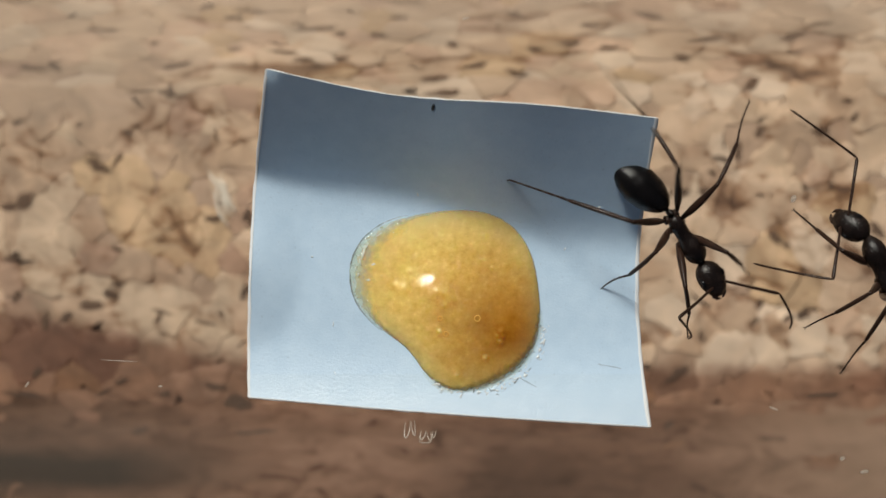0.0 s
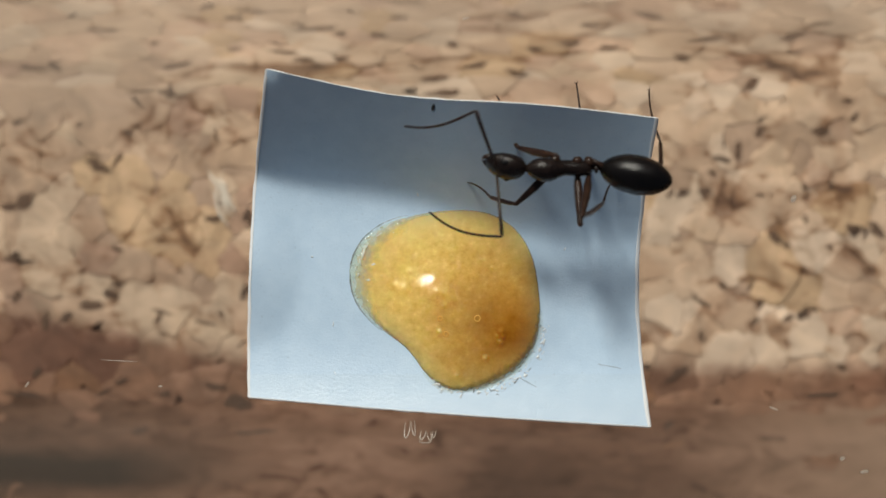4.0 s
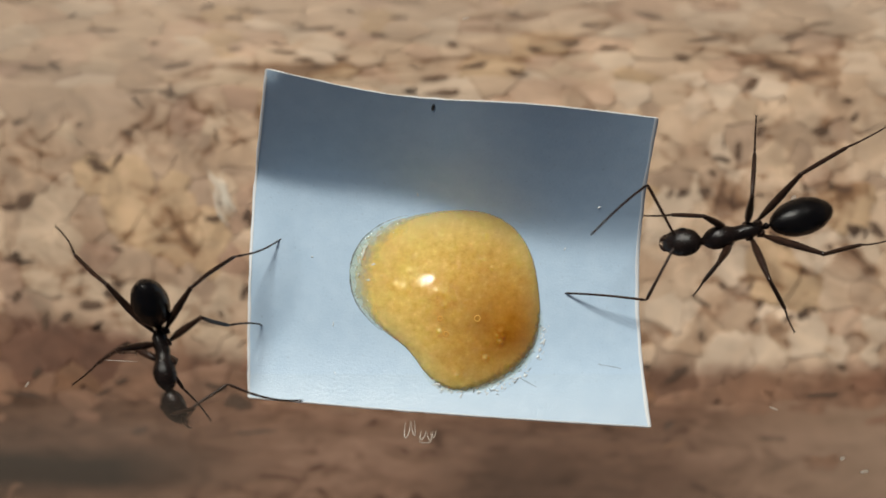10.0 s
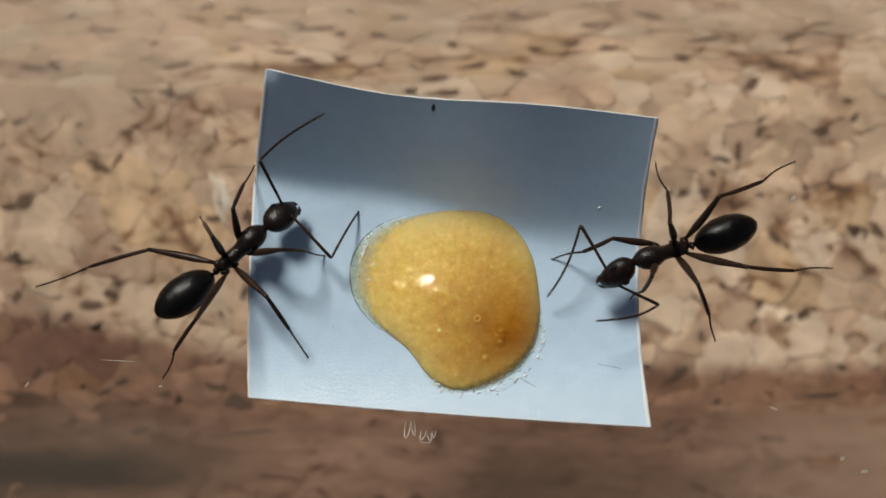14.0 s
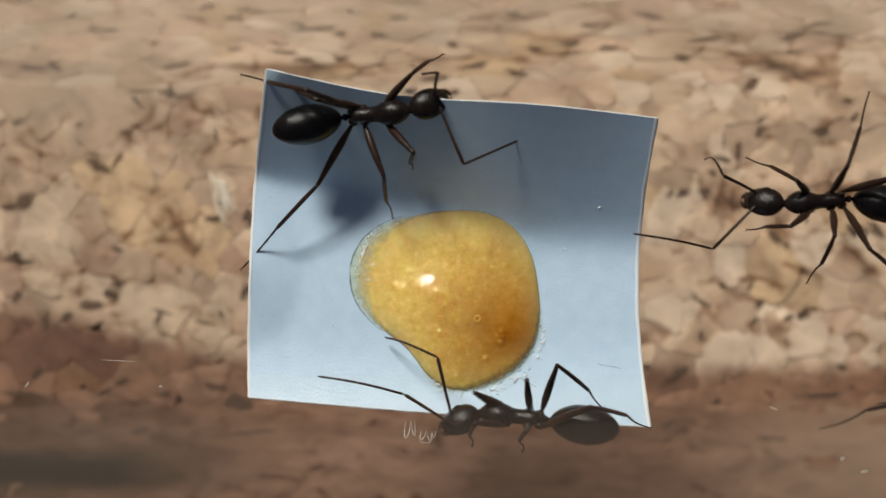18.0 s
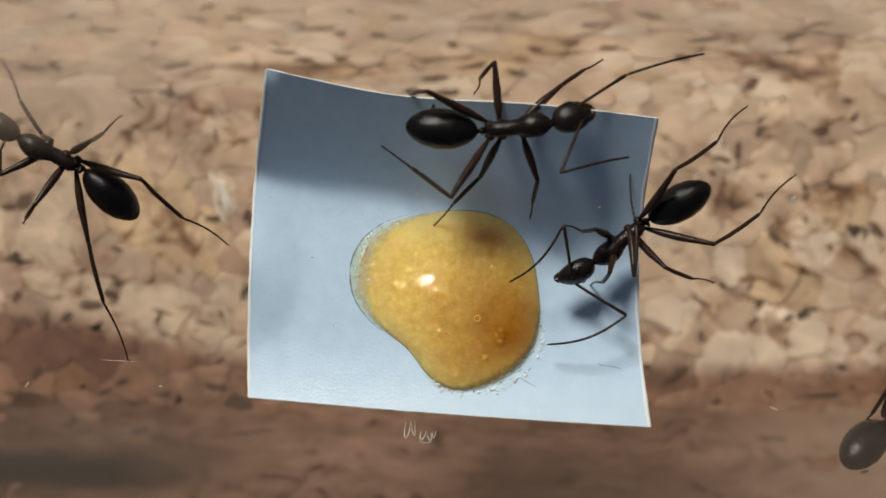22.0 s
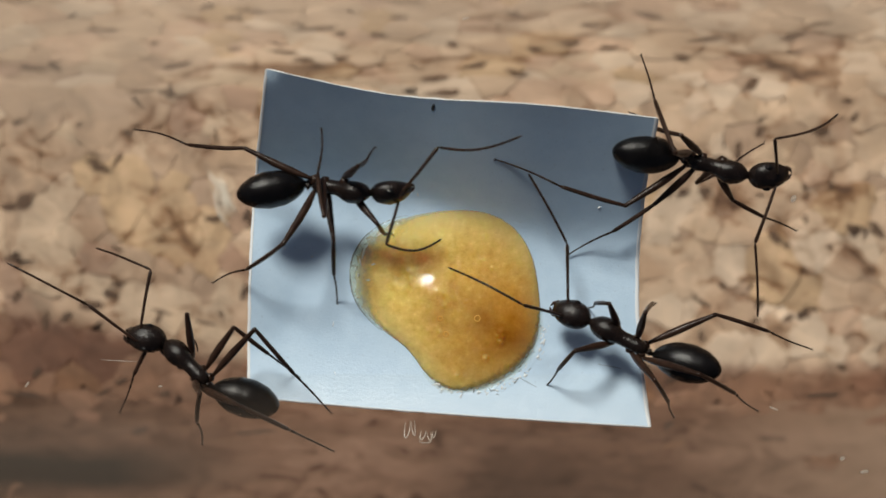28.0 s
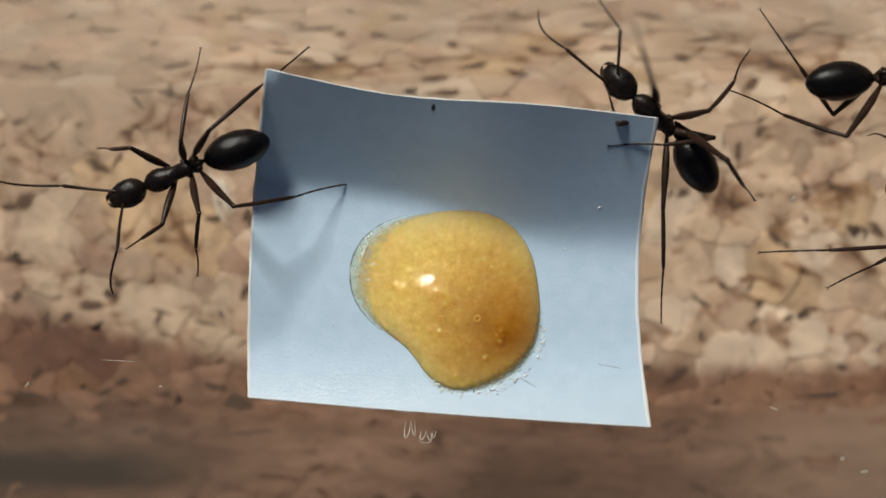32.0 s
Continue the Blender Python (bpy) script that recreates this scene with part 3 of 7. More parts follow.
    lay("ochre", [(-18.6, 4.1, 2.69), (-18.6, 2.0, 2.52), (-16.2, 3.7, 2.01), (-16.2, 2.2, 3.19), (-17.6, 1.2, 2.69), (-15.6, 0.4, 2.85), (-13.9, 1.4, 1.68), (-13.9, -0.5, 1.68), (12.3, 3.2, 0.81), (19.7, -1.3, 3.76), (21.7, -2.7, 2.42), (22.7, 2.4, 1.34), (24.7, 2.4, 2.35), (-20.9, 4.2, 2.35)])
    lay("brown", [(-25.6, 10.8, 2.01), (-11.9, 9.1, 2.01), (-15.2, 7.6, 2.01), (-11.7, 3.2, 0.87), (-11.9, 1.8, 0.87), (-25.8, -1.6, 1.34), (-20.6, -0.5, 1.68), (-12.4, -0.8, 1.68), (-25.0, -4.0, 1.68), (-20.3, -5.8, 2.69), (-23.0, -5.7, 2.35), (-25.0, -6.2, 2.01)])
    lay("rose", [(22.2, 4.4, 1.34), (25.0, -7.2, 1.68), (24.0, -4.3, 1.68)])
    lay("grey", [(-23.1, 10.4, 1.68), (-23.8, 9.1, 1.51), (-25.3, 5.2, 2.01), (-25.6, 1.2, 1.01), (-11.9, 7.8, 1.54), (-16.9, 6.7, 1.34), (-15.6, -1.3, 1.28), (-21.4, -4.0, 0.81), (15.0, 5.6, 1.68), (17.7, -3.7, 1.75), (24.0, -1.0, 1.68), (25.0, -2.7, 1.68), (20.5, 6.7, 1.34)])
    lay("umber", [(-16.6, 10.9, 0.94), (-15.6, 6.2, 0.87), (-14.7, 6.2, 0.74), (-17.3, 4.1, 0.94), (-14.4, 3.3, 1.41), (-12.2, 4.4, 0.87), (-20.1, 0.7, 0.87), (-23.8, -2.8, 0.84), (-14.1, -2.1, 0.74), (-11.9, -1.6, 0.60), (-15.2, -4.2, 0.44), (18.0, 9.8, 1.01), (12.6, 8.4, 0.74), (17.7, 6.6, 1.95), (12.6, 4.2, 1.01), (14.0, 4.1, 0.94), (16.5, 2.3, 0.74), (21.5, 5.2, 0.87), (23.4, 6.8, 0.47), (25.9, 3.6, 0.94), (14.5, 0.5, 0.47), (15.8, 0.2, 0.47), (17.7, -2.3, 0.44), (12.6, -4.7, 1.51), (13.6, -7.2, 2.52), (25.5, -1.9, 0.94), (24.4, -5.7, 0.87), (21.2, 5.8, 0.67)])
    tries = 0
    while tries < 12000 and len(seeds) < 1700:
        tries += 1
        x, y = rng.uniform(-36, 36), rng.uniform(-21.0, 34)
        size = 1.3 + 2.7 * rng.uniform() ** 1.35
        a = np.array(seeds)
        gap = np.hypot(a[:, 0] - x, a[:, 1] - y)
        if (gap < 0.5 * (size + np.array(room)) * 0.86).any():
            continue
        seeds.append((x, y))
        room.append(size)
        pick = rng.uniform()
        if size < 1.0 and pick < 0.25:
            kinds.append("bark" if pick < 0.05 else "grey")
        else:
            kinds.append("tan" if pick < 0.50 else "rose" if pick < 0.68 else "cream" if pick < 0.88 else "ochre" if pick < 0.96 else "grey")
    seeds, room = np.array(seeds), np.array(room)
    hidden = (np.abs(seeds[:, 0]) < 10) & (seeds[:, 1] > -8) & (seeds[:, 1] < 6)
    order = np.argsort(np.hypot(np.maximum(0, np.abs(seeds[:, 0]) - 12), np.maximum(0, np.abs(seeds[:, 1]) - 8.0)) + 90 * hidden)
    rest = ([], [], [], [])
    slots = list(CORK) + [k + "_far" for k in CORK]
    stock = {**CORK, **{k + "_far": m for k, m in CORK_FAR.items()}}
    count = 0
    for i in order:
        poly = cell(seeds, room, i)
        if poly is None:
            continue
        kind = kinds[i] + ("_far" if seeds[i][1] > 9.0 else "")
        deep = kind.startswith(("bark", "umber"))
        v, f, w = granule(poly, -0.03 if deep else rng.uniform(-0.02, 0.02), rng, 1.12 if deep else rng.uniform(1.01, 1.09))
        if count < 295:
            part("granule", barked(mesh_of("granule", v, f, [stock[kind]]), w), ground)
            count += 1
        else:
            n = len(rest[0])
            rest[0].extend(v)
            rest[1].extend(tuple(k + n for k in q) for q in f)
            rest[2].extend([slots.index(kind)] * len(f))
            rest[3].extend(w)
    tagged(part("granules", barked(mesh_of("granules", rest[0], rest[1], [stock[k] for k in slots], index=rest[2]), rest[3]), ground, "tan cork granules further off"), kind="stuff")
    return ground


def build_strip():
    """The brown strip along the near edge of the cork sheet, added for the cork mirrored dimly in the plastic."""
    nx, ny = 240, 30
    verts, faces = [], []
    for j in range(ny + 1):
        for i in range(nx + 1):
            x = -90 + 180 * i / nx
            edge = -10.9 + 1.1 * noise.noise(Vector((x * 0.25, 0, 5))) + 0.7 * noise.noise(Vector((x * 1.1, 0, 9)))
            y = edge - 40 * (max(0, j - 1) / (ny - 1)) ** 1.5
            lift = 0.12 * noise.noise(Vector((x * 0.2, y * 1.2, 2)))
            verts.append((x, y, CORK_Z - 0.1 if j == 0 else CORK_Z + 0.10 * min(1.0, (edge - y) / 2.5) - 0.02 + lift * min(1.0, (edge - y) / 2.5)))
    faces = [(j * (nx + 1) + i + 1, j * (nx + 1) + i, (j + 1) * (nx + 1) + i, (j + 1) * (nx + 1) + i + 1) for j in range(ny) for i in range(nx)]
    return tagged(new("trim", mesh_of("trim", verts, faces, [STRIP])), "dim brown bark strip along the cork's near edge", "trim", kind="structure")


def build_trough():
    """The clear plastic channel whose floor and curved sides the ants walk on."""
    ys = np.linspace(-17.5, 15.5, 67)
    verts, faces = [], []
    for side in (-0.03, -0.40):
        for y in ys:
            slope = float(ground_z(0, y + 0.05) - ground_z(0, y - 0.05)) / 0.1
            n = math.hypot(1, slope)
            for x in (-70.0, 70.0):
                verts.append((x, y - side * slope / n, float(ground_z(0, y)) + side / n))
    c = 2 * len(ys)
    for j in range(len(ys) - 1):
        q = (2 * j, 2 * j + 1, 2 * j + 3, 2 * j + 2)
        faces += [q, tuple(k + c for k in reversed(q))]
    faces += [(0, c, c + 1, 1), (c - 2, c - 1, 2 * c - 1, 2 * c - 2)]
    trough = tagged(new("trough", mesh_of("trough", verts, faces, [CLEAR])), "clear plastic channel with curved sides over the cork", "trough", kind="structure")
    trough.visible_shadow = False
    # added lips that curl inwards over both long sides and carry the painted haze
    for side, edge, inner in ((-1, -17.5, -5.4), (1, 15.5, 3.4)):
        rise = float(ground_z(0, edge))
        verts = []
        for k in range(13):
            s = k / 12
            y = edge + (inner - edge) * s + side * 1.2 * math.sin(math.pi * s)
            for x in (-70.0, 70.0):
                verts.append((x, y, rise + (10.8 - rise) * math.sin(0.5 * math.pi * min(1.0, 1.6 * s))))
        faces = [(2 * k, 2 * k + 1, 2 * k + 3, 2 * k + 2) for k in range(12)]
        lip = part("lip", mesh_of("lip", verts, faces, [NEAR_VEIL if side < 0 else HAZE]), trough, "added clear plastic lip with painted haze")
        lip.visible_shadow = False
    return trough


def build_end(name, x):
    """A plain end wall that holds the trough up over the cork, out of sight."""
    v, f = [], []
    for dx in (0.0, 2.0):
        v += [(x + dx, -17.5, CORK_Z - 0.05), (x + dx, 15.5, CORK_Z - 0.05), (x + dx, 15.5, 14.0), (x + dx, -17.5, 14.0)]
    f = [(0, 1, 2, 3), (7, 6, 5, 4), (0, 4, 5, 1), (1, 5, 6, 2), (2, 6, 7, 3), (3, 7, 4, 0)]
    return tagged(new(name, mesh_of(name, v, f, [BINDER], smooth=False)), "plain brown end wall of the trough", "wall", kind="structure")


build_end("wall_west", -72.0)
build_end("wall_east", 70.0)
ground = build_ground()
build_strip()
trough = build_trough()


# ---- the paper slip ----
def build_paper():
    n, m = 56, 48
    verts, faces = [], []
    for side in (0.0, -0.10):
        for j in range(m + 1):
            for i in range(n + 1):
                X, Y = paper_edges(i / n, j / m)
                x, y = X, Y
                for _ in range(25):
                    z = float(paper_z(x, y))
                    x, y = 0.5 * x + 0.5 * X * (1 - z / EYE), 0.5 * y + 0.5 * Y * (1 - z / EYE)
                verts.append((x, y, float(paper_z(x, y)) + side))
    c = (n + 1) * (m + 1)
    for j in range(m):
        for i in range(n):
            q = (j * (n + 1) + i, (j + 1) * (n + 1) + i, (j + 1) * (n + 1) + i + 1, j * (n + 1) + i + 1)
            faces += [q, tuple(k + c for k in reversed(q))]
    rim = [i for i in range(n)] + [n + j * (n + 1) for j in range(m)] + [m * (n + 1) + n - i for i in range(n)] + [(m - j) * (n + 1) for j in range(m)]
    # the sides have points of their own, so that the sheet stays flat to its border
    for a, b in zip(rim, rim[1:] + rim[:1]):
        k = len(verts)
        verts += [verts[a], verts[b], verts[b + c], verts[a + c]]
        faces.append((k, k + 1, k + 2, k + 3))
    me = mesh_of("paper_slip", verts, faces, [PAPER])
    me.polygons.foreach_set("use_smooth", [True] * (2 * n * m) + [False] * len(rim))
    slip = tagged(new("paper_slip", me), "hand-cut white paper slip, its far half bent up off the cork", "paper")
    # the four cut edges, a little frayed and paler than the sheet
    mid = Vector((0.3, 0.3, 0))
    corners = (0, n, n + m, 2 * n + m, 2 * (n + m))
    for a, b, inner, curl in zip(corners, corners[1:], (0.0, 0.14, 0.03, 0.09), (0.008, 0.06, 0.010, 0.012)):
        run = (rim + rim[:1])[a:b + 1]
        v, f = [], []
        for k, i in enumerate(run):
            p = Vector(verts[i])
            q = Vector(verts[run[min(k + 1, len(run) - 1)]]) - Vector(verts[run[max(k - 1, 0)]])
            out = Vector((q.y, -q.x, 0)).normalized()
            out = out if out.dot(p - mid) > 0 else -out
            fray = 0.06 + 0.045 * noise.noise(Vector((p.x * 1.3, p.y * 1.3, 2)))
            v += [p - out * inner * (1 + 0.5 * noise.noise(Vector((p.x * 0.8, p.y * 0.8, 6)))) + Vector((0, 0, 0.006)), p + Vector((0, 0, curl)), p + out * fray - Vector((0, 0, 0.02)), p + out * fray - Vector((0, 0, 0.10))]
        for k in range(len(run) - 1):
            f += [(4 * k + r, 4 * k + r + 1, 4 * k + r + 5, 4 * k + r + 4) for r in range(3)]
        part("cut_edge", mesh_of("cut_edge", v, f, [CUT]), slip, "bright white cut edge")
    return slip


# ---- the syrup drop ----
def build_drop():
    rings, seg = 120, 380
    cx, cy = DROP_AT
    rng = np.random.default_rng(3)
    verts, faces = [], []
    # pulp lumps just proud of the surface, each steep enough on its sunny flank to glint: x, y, spread
    bright = [(-2.46, -1.74, 0.13), (-1.98, -1.80, 0.22), (-1.04, -1.76, 0.20), (-0.62, -1.60, 0.15), (-0.35, -2.07, 0.14), (-0.03, -2.13, 0.18), (0.26, -2.42, 0.2), (-1.39, -0.24, 0.09),
              (-1.66, -1.03, 0.12), (-3.13, -1.32, 0.1), (2.09, 0.71, 0.12), (2.94, -4.15, 0.12), (2.87, -4.67, 0.12), (2.12, -5.52, 0.1), (-0.16, -4.15, 0.1), (0.75, -6.36, 0.08),
              (3.29, -5.97, 0.1), (2.51, -0.93, 0.08), (1.99, -0.5, 0.08), (3.29, 1.38, 0.08), (-3.61, -0.8, 0.14), (0.12, -2.80, 0.09)]
    bright += [(-1.36, -1.66, 0.09), (-0.16, -1.80, 0.07), (-3.30, -0.40, 0.10), (-3.05, -0.62, 0.07), (2.72, -4.40, 0.08), (3.05, -4.45, 0.07)]
    step = 0.02

    def bare(x, y):
        return float(paper_z(x, y) + drop_h(x, y)) + 0.05 * noise.noise(Vector((x * 0.9, y * 0.9, 0))) + 0.02 * noise.noise(Vector((x * 2.3, y * 2.3, 4)))

    def slope(x, y):
        return Vector((bare(x - step, y) - bare(x + step, y), bare(x, y - step) - bare(x, y + step))) / (2 * step)

    # each lump leans its flank halfway between the sun and the eye, whatever its neighbours add
    lumps = [(x, y, 0.0, spread) for x, y, spread in bright]
    for turns in range(5):
        for i, (x, y, spread) in enumerate(bright):
            half = (TO_SUN + Vector((-x, -y, EYE)).normalized()).normalized()
            need = Vector((half.x / half.z, half.y / half.z)) - slope(x, y)
            for j, (lx, ly, high, wide) in enumerate(lumps):
                if j != i:
                    need -= Vector((x - lx, y - ly)) * (high / wide ** 2 * math.exp(-((x - lx) ** 2 + (y - ly) ** 2) / (2 * wide ** 2)))
            side = need.normalized() * spread
            lumps[i] = (x - side.x, y - side.y, min(1.20 * need.length / 0.607 * spread, 0.14), spread)
    while len(lumps) < 170:
        x, y = cx + rng.uniform(-4.3, 4.0), cy + rng.uniform(-3.8, 4.0)
        if min(math.hypot(x - p[0], y - p[1]) for p in bright) > 0.5:
            lumps.append((x, y, rng.uniform(0.003, 0.016), rng.uniform(0.08, 0.20)))
    lumps = np.array(lumps)
    for r in range(1, rings + 1):
        rho = (r / rings) ** 0.8
        for k in range(seg):
            a = 2 * math.pi * k / seg
            reach = float(drop_reach(a)) * rho * (0.99 + 0.035 * math.exp(-((a - 2.75) / 0.40) ** 2))
            x, y = cx + reach * math.cos(a), cy + reach * math.sin(a)
            lump = 0.05 * noise.noise(Vector((x * 0.9, y * 0.9, 0))) + 0.02 * noise.noise(Vector((x * 2.3, y * 2.3, 4)))
            lump += float((lumps[:, 2] * np.exp(-((lumps[:, 0] - x) ** 2 + (lumps[:, 1] - y) ** 2) / (2 * lumps[:, 3] ** 2))).sum())
            verts.append((x, y, float(paper_z(x, y)) + 0.02 + float(drop_h(x, y)) + lump * (1 - rho ** 6)))
    depth, pale = [], []
    for r in range(1, rings + 1):
        rho = (r / rings) ** 0.8
        for k in range(seg):
            a = 2 * math.pi * k / seg
            clear = math.exp(-((a - 2.75) / 0.55) ** 2)
            fuzzy = math.exp(-((a - 5.35) / 0.80) ** 2)
            solid = min(1.0, (1 - rho) / (0.02 + 0.18 * fuzzy + 0.24 * clear))
            depth.append(0.16 * max(0.0, solid - 0.10 * clear))
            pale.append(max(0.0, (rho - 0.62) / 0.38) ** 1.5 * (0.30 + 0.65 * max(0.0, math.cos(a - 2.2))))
    depth.append(0.16)
    pale.append(0.0)
    verts.append((cx, cy, float(paper_z(cx, cy)) + 0.02 + float(drop_h(cx, cy))))
    for r in range(rings - 1):
        for k in range(seg):
            j = (k + 1) % seg
            faces.append((r * seg + k, (r + 1) * seg + k, (r + 1) * seg + j, r * seg + j))
    faces += [(len(verts) - 1, k, (k + 1) % seg) for k in range(seg)]
    drop = mesh_of("syrup_drop", verts, faces, [SYRUP])
    drop.attributes.new("depth", "FLOAT", "POINT").data.foreach_set("value", depth)
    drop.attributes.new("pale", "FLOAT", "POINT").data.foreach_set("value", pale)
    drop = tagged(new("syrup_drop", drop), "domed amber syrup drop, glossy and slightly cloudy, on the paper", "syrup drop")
    # the thin clear film that has crept out past the drop here and there
    for mid, half, out, inner in ((2.72, 0.66, 0.14, 0.85), (5.85, 0.45, 0.16, 0.30), (4.40, 0.26, 0.16, 0.25), (5.25, 0.30, 0.14, 0.25)):
        verts, faces, n = [], [], 40
        for r in range(7):
            s = r / 6
            for k in range(n + 1):
                t = 2 * k / n - 1
                a = mid + half * t
                fade = (1 - t * t) ** 0.5
                ragged = 1 + 0.35 * noise.noise(Vector((a * 9, mid, 0))) + 0.2 * noise.noise(Vector((a * 25, mid, 3)))
                reach = float(drop_reach(a)) - inner + (inner + out * fade * ragged) * s
                x, y = cx + reach * math.cos(a), cy + reach * math.sin(a)
                verts.append((x, y, float(paper_z(x, y)) + 0.004 + 0.34 * fade * (1 - s ** 2.2) ** 0.7))
        faces = [(r * (n + 1) + k, (r + 1) * (n + 1) + k, (r + 1) * (n + 1) + k + 1, r * (n + 1) + k + 1) for r in range(6) for k in range(n)]
        part("clear_rim", mesh_of("clear_rim", verts, faces, [FILM]), drop, "clear watery rim of the syrup").visible_shadow = False
        if mid > 4.0:
            continue
        # the outer edge's refraction, put in as a dark coloured line
        edge = verts[6 * (n + 1):]
        v, f = tube([(x, y, z + 0.01) for x, y, z in edge], [0.008 + 0.046 * (1 - (2 * k / n - 1) ** 2) * max(0.05, 0.6 + 1.1 * noise.noise(Vector((k * 0.7, mid, 8)))) for k in range(n + 1)], 6)
        part("rim_edge", mesh_of("rim_edge", v, f, [EDGE]), drop, "dark line painted for refraction at the clear rim").visible_shadow = False
    # a few bubbles caught at the surface, each a thin ring
    for x, y, r in ((1.75, -3.55, 0.15), (-0.15, -3.55, 0.11), (0.15, -4.35, 0.12)):
        v, f, n = [], [], 16
        for i in range(n):
            a = 2 * math.pi * i / n
            for k in range(6):
                b = 2 * math.pi * k / 6
                px, py = x + (r + 0.035 * math.cos(b)) * math.cos(a), y + (r + 0.035 * math.cos(b)) * math.sin(a)
                v.append((px, py, float(paper_z(px, py)) + 0.02 + float(drop_h(px, py)) + 0.02 + 0.035 * math.sin(b)))
        f = [(i * 6 + k, ((i + 1) % n) * 6 + k, ((i + 1) % n) * 6 + (k + 1) % 6, i * 6 + (k + 1) % 6) for i in range(n) for k in range(6)]
        part("bubble", mesh_of("bubble", v, f, [BUBBLE]), drop, "tiny amber bubble")
    # glints painted along the rim as small white bars
    for x, y, l, w, a in ((-4.09, -0.06, 0.55, 0.10, 78), (-4.30, -0.66, 0.40, 0.08, 100), (-3.62, -0.82, 0.22, 0.10, 30), (-3.88, -1.60, 0.22, 0.09, 10), (-4.52, -0.97, 0.28, 0.07, 80), (-3.95, 0.15, 0.30, 0.06, 60),
                          (-3.35, 0.72, 0.35, 0.06, 35), (-0.24, -6.98, 0.30, 0.14, -35), (-0.45, -6.78, 0.16, 0.10, -50), (1.88, -7.38, 0.16, 0.09, 10), (2.58, -7.24, 0.20, 0.08, 15), (4.30, -6.52, 0.16, 0.09, 40), (5.22, -4.82, 0.42, 0.06, 86),
                          (4.95, -5.60, 0.15, 0.07, 60), (-3.61, -0.80, 0.24, 0.13, 20), (-3.87, -1.61, 0.22, 0.10, 5), (-4.39, -1.35, 0.20, 0.10, 70), (-4.12, -0.22, 0.62, 0.13, 76)):
        c, s = math.cos(radians(a)), math.sin(radians(a))
        pts = [(x + c * l * k, y + s * l * k) for k in (-0.5, -0.3, 0.0, 0.3, 0.5)]
        v, f = tube([(px, py, float(surface(px, py)) + 0.04) for px, py in pts], [0.15 * w, 0.4 * w, 0.5 * w, 0.4 * w, 0.15 * w], 7, 0.7)
        part("bead", mesh_of("bead", v, f, [CRUMB_GLINT]), drop, "white glint painted on the rim")
    # grainy specks of dried syrup scattered along the near rim
    for _ in range(90):
        a = rng.uniform(-1.95, -0.12)
        reach = float(drop_reach(a)) * rng.uniform(0.97, 1.03) + rng.uniform(0.0, 0.42) * (1 if a > -1.2 else 0.4)
        x, y, l, w = cx + reach * math.cos(a), cy + reach * math.sin(a), rng.uniform(0.07, 0.26), rng.uniform(0.035, 0.09)
        b = rng.uniform(0, math.pi)
        c, s = math.cos(b), math.sin(b)
        v, f = tube([(x + c * l * k, y + s * l * k, float(surface(x + c * l * k, y + s * l * k)) + 0.015) for k in (-0.5, 0.0, 0.5)], [0.2 * w, 0.5 * w, 0.2 * w], 6, 0.6)
        part("speck", mesh_of("speck", v, f, [CRUMB_GLINT if rng.uniform() < 0.8 else SMEAR]), drop, "tiny dried speck of syrup")
    return drop


paper = build_paper()
drop = build_drop()


